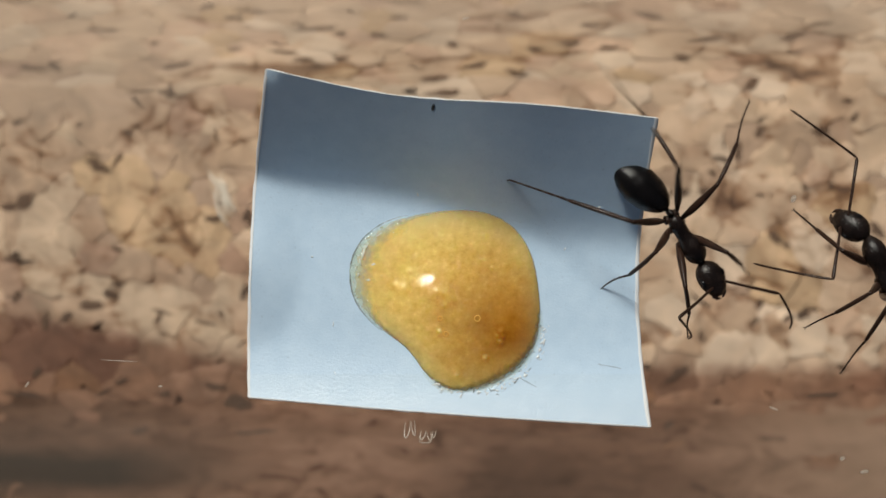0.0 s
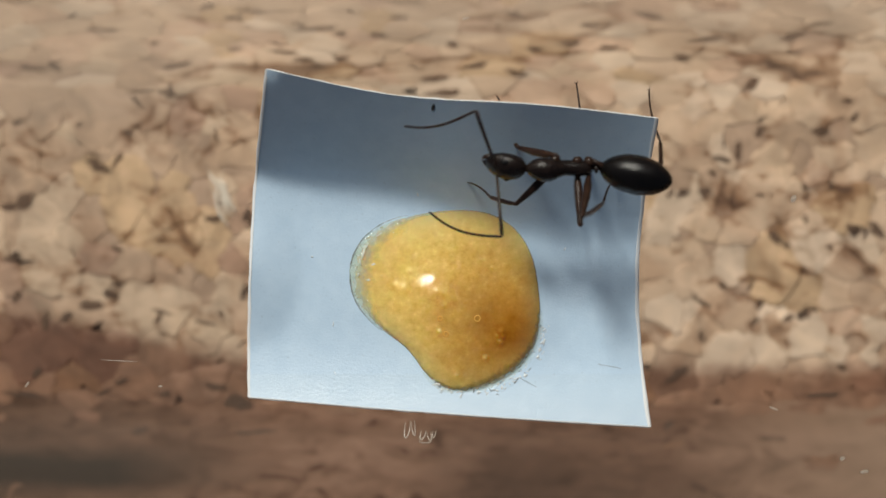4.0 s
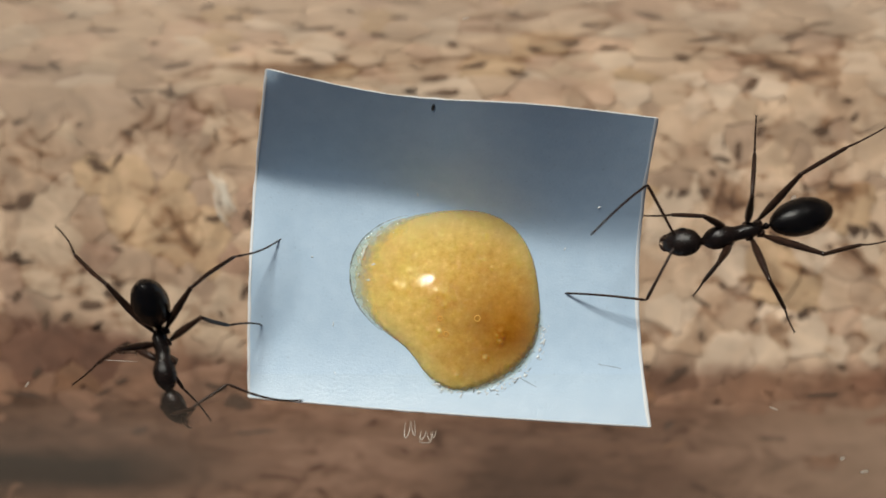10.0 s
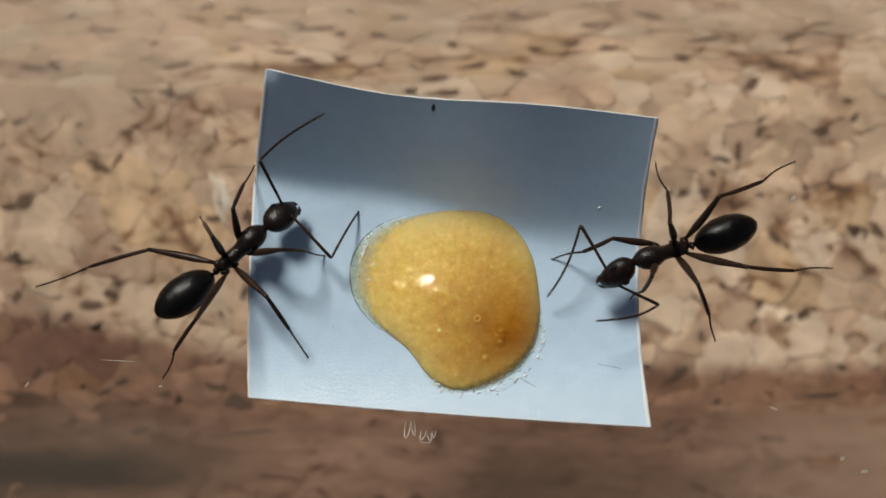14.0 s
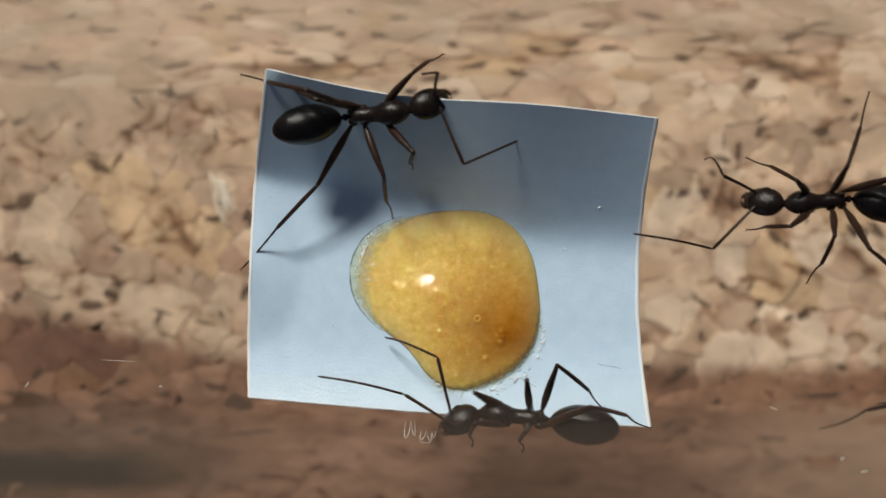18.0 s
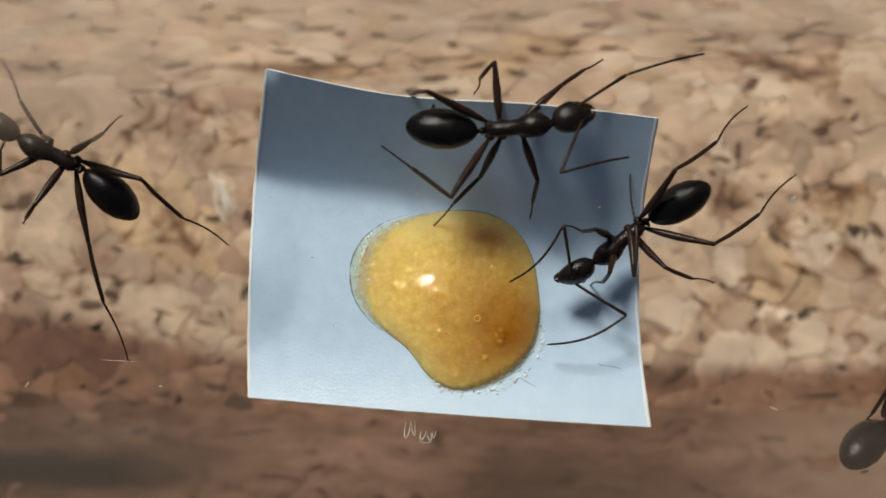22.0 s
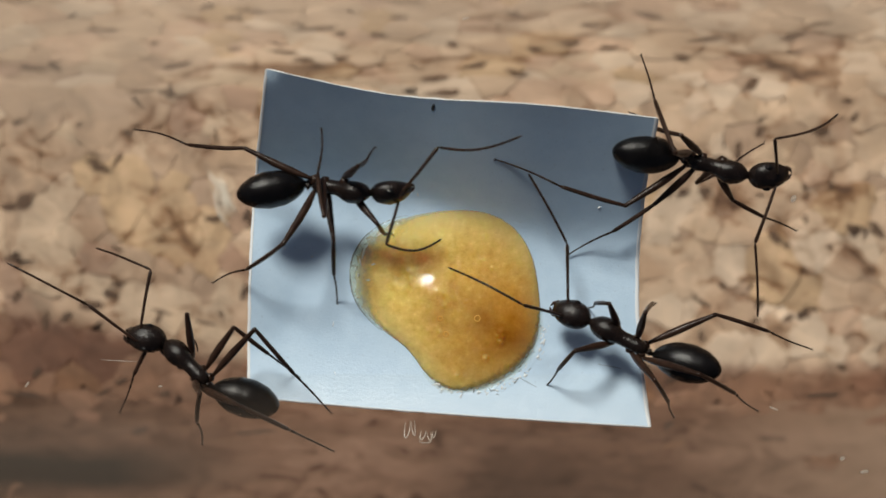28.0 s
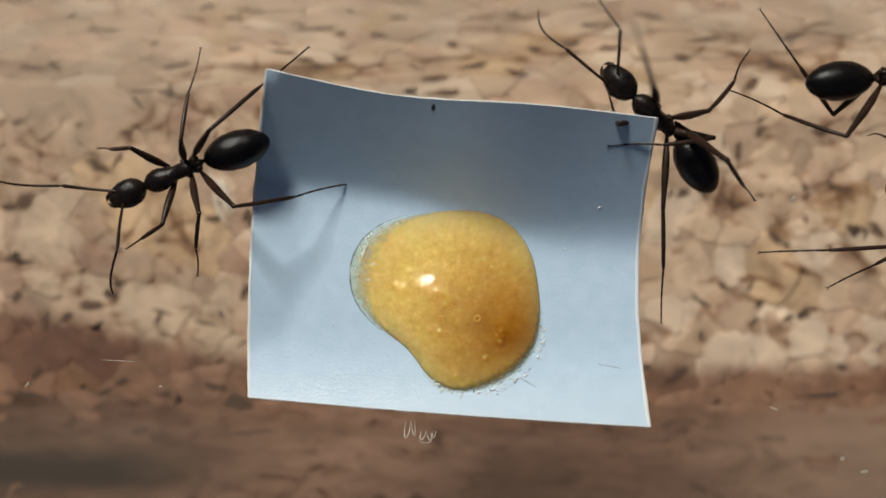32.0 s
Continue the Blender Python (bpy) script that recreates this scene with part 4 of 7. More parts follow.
# ---- the ants ----
def build_ant():
    ant = new("ant")
    # mesosoma: domed pronotum in front, a saddle, and the lower propodeum behind
    st = [(1.78, 0.10, 0.10, 0.12), (1.66, 0.22, 0.22, 0.12), (1.50, 0.38, 0.36, 0.12), (1.25, 0.53, 0.48, 0.14), (0.95, 0.60, 0.54, 0.16), (0.62, 0.58, 0.54, 0.16),
          (0.34, 0.48, 0.47, 0.12), (0.14, 0.40, 0.40, 0.06), (-0.10, 0.37, 0.36, 0.0), (-0.40, 0.38, 0.37, -0.02), (-0.75, 0.39, 0.40, 0.0), (-1.05, 0.36, 0.38, -0.02),
          (-1.26, 0.27, 0.30, -0.08), (-1.38, 0.12, 0.14, -0.14)]
    part("mesosoma", mesh_of("mesosoma", *pod(st), [BODY]), ant, "dull dark brown mesosoma")
    node_st = [(-1.36, 0.07, 0.07, -0.16), (-1.46, 0.15, 0.20, -0.08), (-1.55, 0.19, 0.30, -0.02), (-1.63, 0.16, 0.24, -0.06), (-1.70, 0.10, 0.11, -0.12), (-1.84, 0.08, 0.08, -0.12)]
    part("petiole", mesh_of("petiole", *pod(node_st, 12), [BODY]), ant)
    # head, with eyes and mandibles
    hs = [(-0.02, 0.10, 0.10, 0.0), (0.08, 0.30, 0.26, 0.02), (0.24, 0.50, 0.42, 0.03), (0.48, 0.64, 0.50, 0.04), (0.78, 0.70, 0.53, 0.04), (1.08, 0.68, 0.52, 0.02), (1.38, 0.58, 0.45, -0.02),
          (1.62, 0.44, 0.34, -0.08), (1.78, 0.30, 0.22, -0.13), (1.84, 0.12, 0.10, -0.16)]
    head = part("head", mesh_of("head", *pod([(1.08 * x, 1.04 * w, h, z) for x, w, h, z in hs]), [BODY]), ant, "dark glossy head")
    head.location = Vector(NECK) * MM
    for side in (1, -1):
        v, f = pod([(x + 0.72, w, h, 0) for x, w, h, z in egg(0.42, 0.13, 0.17, 9)], 12)
        v = [(x, y * 0.9 + side * 0.60, z + 0.24) for x, y, z in v]
        part("eye", mesh_of("eye", v, f, [EYE_MAT]), head, "black compound eye")
        v, f = tube([(1.66, side * 0.30, -0.14), (1.86, side * 0.32, -0.18), (2.04, side * 0.22, -0.22), (2.14, side * 0.04, -0.24)], [0.13, 0.13, 0.09, 0.03], 8)
        part("mandible", mesh_of("mandible", v, f, [LIMB]), head, "reddish brown mandible")
    # gaster: four overlapping plates
    prof = egg(3.42, 0.93, 0.86, 30, 0.62, 1.10)
    gs = []
    for x, w, h, z in prof:
        step = 0.0
        for edge in (1.28, 2.12, 2.78):
            step += 0.030 * (1 - 1 / (1 + math.exp(-(x - edge) * 60)))
        gs.append((-x, w + step - 0.02, h + step - 0.02, 0.04))
    gs[0] = (-0.02, 0.07, 0.07, 0.0)
    v, f = pod(list(reversed(gs)), 24)
    gaster = part("gaster", mesh_of("gaster", v, f, [SHELL]), ant, "glossy black egg-shaped gaster")
    gaster.location = Vector(WAIST) * MM
    for leg in LEGS:
        hip = hip_of(leg)
        a = FEMUR[leg[1]]
        side = 1 if leg[0] == "L" else -1
        v, f = tube([(hip[0] + 0.10, side * 0.16, -0.10), (hip[0] + 0.05, side * 0.34, -0.26), (hip[0], hip[1], hip[2])], [0.22, 0.25, 0.11], 8)
        part("coxa", mesh_of("coxa", v, f, [LIMB]), ant)
        v, f = tube([(0, 0, 0), (0.10 * a, 0, 0.02), (0.30 * a, 0, 0.06), (0.55 * a, 0, 0.07), (0.80 * a, 0, 0.03), (0.94 * a, 0, 0.01), (a, 0, 0), (1.02 * a, 0, -0.01)],
                    [0.09, 0.125, 0.195, 0.195, 0.145, 0.115, 0.12, 0.06], 8)
        part("femur", mesh_of("femur", v, f, [LIMB]), ant)["leg"] = leg
        b = SHANK[leg[1]]
        t = 0.50 * b
        v, f = tube([(-0.03, 0, 0), (0.06 * t, 0, 0.02), (0.3 * t, 0, 0.05 * t), (0.6 * t, 0, 0.08 * t), (0.92 * t, 0, 0.10 * t), (t, 0, 0.10 * t)], [0.08, 0.10, 0.115, 0.115, 0.10, 0.06], 8)
        shank = part("tibia", mesh_of("tibia", v, f, [LIMB]), ant)
        shank["leg"] = leg
        pts, rad = [], []
        for i in range(11):
            s = i / 10
            pts.append((t + (b - t) * s, 0, 0.10 * t * (1 - s) ** 1.3 - 0.02 * b * math.sin(math.pi * s)))
            rad.append((0.068 - 0.024 * s) * (1.0 if i % 2 else 0.78))
        v, f = tube(pts, rad, 6)
        for hook in (1, -1):
            v2, f2 = tube([(b - 0.03, 0, 0), (b + 0.08, 0.06 * hook, 0.03), (b + 0.15, 0.10 * hook, -0.03)], [0.03, 0.022, 0.006], 5)
            f += [tuple(k + len(v) for k in q) for q in f2]
            v = v + v2
        part("tarsus", mesh_of("tarsus", v, f, [LIMB]), shank, "thin jointed foot")
    for side in "LR":
        v, f = tube([(0, 0, 0), (0.1, 0, 0), (0.5 * SCAPE, 0, 0.05), (0.95 * SCAPE, 0, 0), (SCAPE, 0, 0)], [0.06, 0.072, 0.080, 0.095, 0.05], 7)
        part("antenna_scape", mesh_of("antenna_scape", v, f, [LIMB]), ant)["leg"] = "A" + side
        pts, rad = [], []
        for i in range(23):
            s = i / 22
            pts.append((FLAGELLUM * s, 0, 0.10 * FLAGELLUM * math.sin(math.pi * s)))
            rad.append((0.072 - 0.014 * s) * (1.0 if i % 2 else 0.88) * (0.5 if i in (0, 22) else 1))
        v, f = tube(pts, rad, 7)
        part("antenna_flagellum", mesh_of("antenna_flagellum", v, f, [LIMB]), ant)["leg"] = "A" + side
    return ant


first = build_ant()
ants = [first] + [copy_thing(first, Matrix.Identity(4)) for _ in range(4)]
LABELS = ("black long-legged ant crossing the slip and the near wall", "black long-legged ant that roams over the bent paper", "black long-legged ant that circles the syrup drop",
          "black long-legged ant that walks round by the cork", "black long-legged ant that drinks at the drop's edge")
for ant, label in zip(ants, LABELS):
    tagged(ant, label, "ant", "ants at the syrup")


# ---- small marks ----
def bar(name, x, y, length, width, angle, mat, label, category, lift=0.0, thick=0.05, parent=None):
    """A little rounded bar lying on the surface at x, y."""
    c, s = math.cos(radians(angle)), math.sin(radians(angle))
    pts = [(x + c * length * k, y + s * length * k) for k in (-0.5, -0.3, 0.0, 0.3, 0.5)]
    v, f = tube([(px, py, float(surface(px, py)) + thick * 0.3 + lift) for px, py in pts], [0.3 * width / 2, 0.8 * width / 2, width / 2, 0.8 * width / 2, 0.3 * width / 2], 8, thick / width)
    return tagged(new(name, mesh_of(name, v, f, [mat])), label, category) if parent is None else part(name, mesh_of(name, v, f, [mat]), parent, label)


def loop(x, y, w, h, lean, wide):
    """A worn scuff: an open loop of scratched plastic on the trough's near side."""
    pts = []
    for k in range(9):
        a = math.pi * (0.9 + 1.25 * k / 8)
        px, py = x + w * math.cos(a) + lean * math.sin(a), y + h * math.sin(a) + (0.35 * h if k in (0, 8) else 0)
        pts.append((px, py, float(surface(px, py)) + 0.01))
    v, f = tube(pts, [wide * (0.35 + 0.65 * math.sin(math.pi * k / 8)) for k in range(9)], 6, 0.3)
    part("scratch", mesh_of("scratch", v, f, [GLINT]), trough, "pale worn scuff").visible_shadow = False


for x, y, w, h, lean, wide in ((-1.82, -9.15, 0.13, 0.48, 0.08, 0.045), (-1.52, -9.1, 0.08, 0.42, -0.06, 0.035), (-1.02, -9.45, 0.12, 0.26, 0.1, 0.05), (-0.70, -9.5, 0.10, 0.24, -0.05, 0.04), (-0.45, -9.4, 0.07, 0.22, 0.05, 0.035),
                               (-0.9, -9.8, 0.30, 0.06, 0, 0.03)):
    loop(x, y, w, h, lean, wide)
# the first two bars are a soft glare spot painted on the plastic
for x, y, l, w, a in ((20.2, -10.6, 0.30, 0.24, 20), (21.2, -11.2, 0.45, 0.20, 10), (-21.5, -7.0, 0.35, 0.12, 60), (-14.6, -7.1, 0.25, 0.10, 10), (17.0, -8.2, 0.5, 0.10, -20), (-16.8, -5.8, 2.0, 0.05, -3), 
                      (1.1, 11.2, 0.4, 0.10, 15), (18.2, 2.6, 0.40, 0.30, 60)):
    bar("scratch", x, y, l, w, a, GLINT, "pale worn scuff line and painted glare", "", parent=trough)
# a pale splinter lodged in the cork beside the slip
for k, (x0, y0, x1, y1, r) in enumerate(((-17.2, 5.6, -15.4, 2.2, 0.16), (-16.6, 5.2, -15.0, 2.6, 0.20), (-16.9, 4.4, -15.7, 1.5, 0.14))):
    pts = [(x0 + (x1 - x0) * s + 0.2 * math.sin(5 * s + k), y0 + (y1 - y0) * s, CORK_Z + 0.10 + 0.03 * k) for s in (0, 0.2, 0.4, 0.6, 0.8, 1.0)]
    v, f = tube(pts, [0.3 * r, r, 0.8 * r, 1.1 * r, 0.7 * r, 0.2 * r], 7, 0.6)
    part("splinter", mesh_of("splinter", v, f, [SPLINT]), ground, "pale frayed splinter")
ink = bar("ink_speck", -0.47, 6.75, 0.30, 0.16, 75, SPECK, "tiny black ink speck on the white paper", "speck")
for x, y, l, w, a in ((7.9, 2.1, 0.22, 0.16, 30), (-5.7, -3.9, 0.38, 0.08, 88), (-5.6, -6.4, 0.22, 0.07, 120), (-6.8, -0.4, 0.2, 0.12, 10), (6.3, 0.0, 0.2, 0.1, 60), (-1.3, 2.8, 0.25, 0.1, 110)):
    bar("syrup_splash", x, y, 0.75 * l, 0.65 * w, a, CRUMB_GLINT, "tiny pale syrup splash dried on the paper", "splash")
for x, y, l, w, a in ((4.4, -6.9, 1.0, 0.05, -28), (8.8, -6.1, 0.9, 0.05, -12), (8.2, -6.0, 0.4, 0.05, -18)):
    bar("smear", x, y, l, w, a, SMEAR, "thin grey smear dragged over the paper", "smear", thick=0.015)


# bark between the granules
def dark_patch(name, x, y, length, width, angle, mat, label):
    """A low ragged scale of bark over the granules' joint, thickest in the middle."""
    c, s = math.cos(radians(angle)), math.sin(radians(angle))
    n, v, soft = 22, [], []
    for shrink, rise, thick in ((1.35, 0.0, 0.0), (1.0, 0.012, 0.45), (0.55, 0.02, 0.9)):
        for k in range(n):
            a = 2 * math.pi * k / n
            r = 0.5 * shrink * (1 + 0.5 * noise.noise(Vector((x + 1.2 * math.cos(a), y + 1.2 * math.sin(a), 3.0))))
            u, w = r * length * math.cos(a), r * width * math.sin(a) + 0.22 * width * noise.noise(Vector((x + 0.9 * length * math.cos(a), y, 6.0)))
            v.append((x + u * c - w * s, y + u * s + w * c, CORK_Z + 0.075 + rise))
            soft.append(thick)
    f = [(r * n + k, r * n + (k + 1) % n, (r + 1) * n + (k + 1) % n, (r + 1) * n + k) for r in range(2) for k in range(n)] + [tuple(range(2 * n, 3 * n))]
    me = mesh_of(name, v, f, [mat])
    me.attributes.new("soft", "FLOAT", "POINT").data.foreach_set("value", soft)
    part(name, me, ground, label)


# brown cracks drawn out lengthwise in the far margin of the cork: x, y, length, width, angle
for x, y, length, width, angle in [(-3.3, 17.0, 1.08, 0.21, 3), (-4.7, 15.7, 0.99, 0.25, -5), (-15.3, 14.7, 0.91, 0.17, 4), (-11.6, 14.5, 1.66, 0.17, -3), (10.8, 16.4, 1.08, 0.21, -4), (0.2, 11.5, 1.82, 0.33, 4), (2.4, 13.5, 1.49, 0.33, 12), (5.5, 12.9, 1.33, 0.29, -12), (15.2, 17.1, 1.66, 0.29, -14), (12.1, 14.8, 1.24, 0.25, 4), (-19.6, 13.5, 1.49, 0.33, 12), (-17.3, 17.8, 0.99, 0.25, 8), (-15.3, 17.0, 0.91, 0.21, 3), (-10.1, 13.9, 1.08, 0.21, 2), (-7.5, 15.8, 0.66, 0.21, 0), (-0.6, 12.6, 1.66, 0.33, 8)]:
    dark_patch("crack", x, y, 1.2 * length, 1.2 * width, angle, CRACK, "brown crack")
for x, y, length, width, angle in [(5.2, 17.3, 0.75, 0.17, 0), (9.2, 15.1, 1.24, 0.33, 10), (6.7, 14.7, 0.91, 0.25, 0), (17.5, 14.1, 0.99, 0.25, 0), (22.6, 12.1, 1.24, 0.50, 40), (-20.1, 11.4, 1.41, 0.33, -16), (-21.2, 15.1, 0.50, 0.21, 0), (19.3, 15.4, 2.07, 0.25, 6), (25.5, 15.6, 1.66, 0.33, 20), (27.6, 16.5, 1.41, 0.21, 6), (-7.6, 14.0, 0.91, 0.25, 4), (0.7, 15.0, 0.66, 0.33, 0), (-9.3, 16.2, 2.49, 0.17, 4), (-30.0, 13.3, 1.66, 0.33, -6), (-25.0, 16.1, 2.07, 0.21, -4), (-14.3, 17.5, 1.66, 0.17, -3)]:
    dark_patch("crack", x, y, 1.2 * length, 1.2 * width, angle, CRACK, "brown crack")


# dark pockets and crumbs of bark between the granules: x, y, breadth
rng = np.random.default_rng(5)
for x, y, breadth in [(-20.5, 5.0, 0.74), (-19.3, 5.3, 0.50), (-24.8, 2.8, 0.81), (-25.8, 2.5, 0.54), (-25.3, 7.5, 0.40), (-21.6, 7.4, 0.27), (-18.7, 6.9, 0.37), (-23.1, 10.9, 0.47), (-16.2, 9.3, 0.54), (-13.6, 1.8, 0.50), (-11.5, 1.5, 0.40), (-25.5, -0.5, 0.60), (-19.4, 0.0, 0.37), (-19.6, -2.7, 0.60), (-19.3, -2.1, 0.44), (-20.9, -3.3, 0.74), (-23.6, -4.2, 0.60), (-25.3, -2.8, 0.50), (-16.9, -4.1, 0.37), (-13.2, -3.9, 0.30), (-11.5, -2.4, 0.47), (18.8, 7.0, 0.54), (17.5, 5.9, 0.50), (13.5, 3.3, 0.37), (15.6, 3.4, 0.64), (16.0, 4.5, 0.37), (22.4, 7.0, 0.57), (24.0, 8.8, 0.37), (24.4, 7.8, 0.44), (21.5, 3.7, 0.40), (23.0, 3.7, 0.34), (21.5, 1.8, 0.34), (16.5, -2.1, 0.40)]:
    dark_patch("bark_crumb", x * CORK_SCALE, y * CORK_SCALE, breadth * CORK_SCALE * rng.uniform(1.2, 1.9), breadth * CORK_SCALE * 0.8, rng.uniform(0, 180), POCKET, "dark crumb of bark")
for x, y, breadth in [(18.8, -3.2, 0.40), (18.5, -4.3, 0.34), (19.7, 0.7, 0.60), (20.3, 0.3, 0.47), (24.4, 1.2, 0.60), (25.7, 1.2, 0.57), (20.5, -4.1, 0.40), (21.5, -3.9, 0.30), (15.3, -5.2, 0.37), (23.7, -7.0, 0.40)]:
    dark_patch("bark_crumb", x * CORK_SCALE, y * CORK_SCALE, breadth * CORK_SCALE * rng.uniform(1.2, 1.9), breadth * CORK_SCALE * 0.8, rng.uniform(0, 180), POCKET, "dark crumb of bark")


# dark chips of bark pressed into the cork's near margin and crevices: x, y, length, width, angle
for x, y, l, w, a in ((-23.5, -9.7, 0.9, 0.35, 20), (-24.9, -10.5, 1.1, 0.25, 30), (-29.8, -9.1, 0.8, 0.4, 60), (-30.5, -10.7, 2.6, 0.25, -4), (-20.3, -10.6, 0.7, 0.3, 10), (-16.6, -10.1, 1.6, 0.35, -8), (-15.1, -11.2, 1.7, 0.8, -12),
                      (-13.6, -13.4, 2.4, 0.18, 3), (-22.2, -13.3, 0.9, 0.25, 15), (27.8, -10.7, 2.2, 0.35, 4), (17.1, -9.2, 2.0, 0.5, 35), (14.9, -8.6, 0.5, 0.4, 0), (24.3, -13.9, 1.5, 0.16, -3), (16.6, -12.9, 0.8, 0.4, 50),
                      (26.4, -4.7, 0.9, 0.45, 40), (27.2, -4.4, 0.5, 0.3, 10), (30.2, 1.3, 0.8, 0.5, 70), (-31.4, -0.4, 0.7, 0.5, 40), (-14.3, 2.4, 0.9, 0.5, 70), (-14.6, -3.2, 0.9, 0.35, 80), (-27.6, -5.0, 0.9, 0.5, 30),
                      (17.6, 4.1, 0.9, 0.4, 20), (20.4, 6.6, 1.1, 0.3, -10), (-24.5, -3.3, 0.8, 0.35, -20), (-20.6, -4.6, 1.2, 0.2, -15), (-17.4, -5.4, 1.6, 0.16, -14), (22.6, -2.6, 1.0, 0.22, 65), (19.0, -3.9, 1.3, 0.2, -35)):
    dark_patch("bark_chip", x, y, 1.1 * l, 1.15 * w, a, CHIP, "dark bark chip")
# ---- how the ants go ----
def key(track, t, body, head, gaster, **limbs):
    """One moment of an ant: where its body is (x, y, heading, roll, pitch, height), how head and gaster are turned, where its feet stand and its antennae point."""
    track.append((t, body, head, gaster, limbs))


def smooth_between(times, rows, t):
    """A gliding curve through the rows."""
    i = int(np.clip(np.searchsorted(times, t, side="right") - 1, 0, len(times) - 2))
    h = times[i + 1] - times[i]
    s = (t - times[i]) / h

    def slope(k):
        if k == 0 or k == len(times) - 1:
            return np.zeros(rows.shape[1])
        a, b = times[k] - times[k - 1], times[k + 1] - times[k]
        da, db = (rows[k] - rows[k - 1]) / a, (rows[k + 1] - rows[k]) / b
        return np.where(da * db > 0, (da * b + db * a) / (a + b), 0.0)
    m0, m1 = slope(i) * h, slope(i + 1) * h
    return (2 * s ** 3 - 3 * s ** 2 + 1) * rows[i] + (s ** 3 - 2 * s ** 2 + s) * m0 + (3 * s ** 2 - 2 * s ** 3) * rows[i + 1] + (s ** 3 - s ** 2) * m1


def rest_foot(leg, origin, axes):
    fx, fy = REST[leg[1]]
    p = origin + axes @ np.array((fx, fy if leg[0] == "L" else -fy, -STAND))
    return np.array((p[0], p[1], float(surface(p[0], p[1]))))


def footfalls(leg, track, body_at):
    """The times and places at which a foot is set down, with its knee's swivel: those known, and steps between them."""
    known = [(t, limbs.get(leg)) for t, body, head, gaster, limbs in track]
    spots = []
    for t, spot in known:
        if spot is None and spots and t - spots[-1][0] < 0.95 and any(s is not None and t < u <= spots[-1][0] + 1.05 for u, s in known):
            continue
        place = np.array(spot[:3]) if spot else rest_foot(leg, *body_at(t))
        spots.append((t, place, radians(spot[3]) if spot else 0.0))
    full = [spots[0]]
    for (t0, p0, s0), (t1, p1, s1) in zip(spots, spots[1:]):
        path = [rest_foot(leg, *body_at(t0 + (t1 - t0) * k / 8)) for k in range(9)]
        far = sum(float(np.linalg.norm(b - a)) for a, b in zip(path, path[1:]))
        steps = max(1, round(far / 4.2))
        for k in range(1, steps):
            t = t0 + (t1 - t0) * k / steps
            full.append((t, rest_foot(leg, *body_at(t)), s0 + (s1 - s0) * k / steps))
        full.append((t1, p1, s1))
    return full


def foot_at(leg, falls, t):
    times = [f[0] for f in falls]
    i = int(np.clip(np.searchsorted(times, t, side="right") - 1, 0, len(falls) - 2))
    (t0, p0, s0), (t1, p1, s1) = falls[i], falls[i + 1]
    s = (t - t0) / (t1 - t0)
    early = leg in ("L1", "R2", "L3")
    a, b = (0.08, 0.52) if early else (0.48, 0.92)
    q = float(np.clip((s - a) / (b - a), 0, 1))
    q = q * q * (3 - 2 * q)
    p = p0 + (p1 - p0) * q
    far = float(np.linalg.norm(p1 - p0))
    p = p + np.array((0, 0, min(0.9, 0.3 * far) * math.sin(math.pi * q)))
    p[2] = max(p[2], float(surface(p[0], p[1])))
    return p, s0 + (s1 - s0) * q


def link(a, b, up):
    """The pose of a link whose x axis runs from a to b."""
    x = (b - a) / np.linalg.norm(b - a)
    z = up - x * float(up @ x)
    z = z / np.linalg.norm(z) if np.linalg.norm(z) > 1e-5 else np.array((0.0, 1.0, 0.0))
    y = np.cross(z, x)
    m = Matrix.Identity(4)
    for r in range(3):
        m[r][0], m[r][1], m[r][2], m[r][3] = x[r], y[r], z[r], a[r] * MM
    return m


def frame_of(origin, axes):
    m = Matrix.Identity(4)
    for r in range(3):
        for c in range(3):
            m[r][c] = axes[r][c]
        m[r][3] = origin[r] * MM
    return m


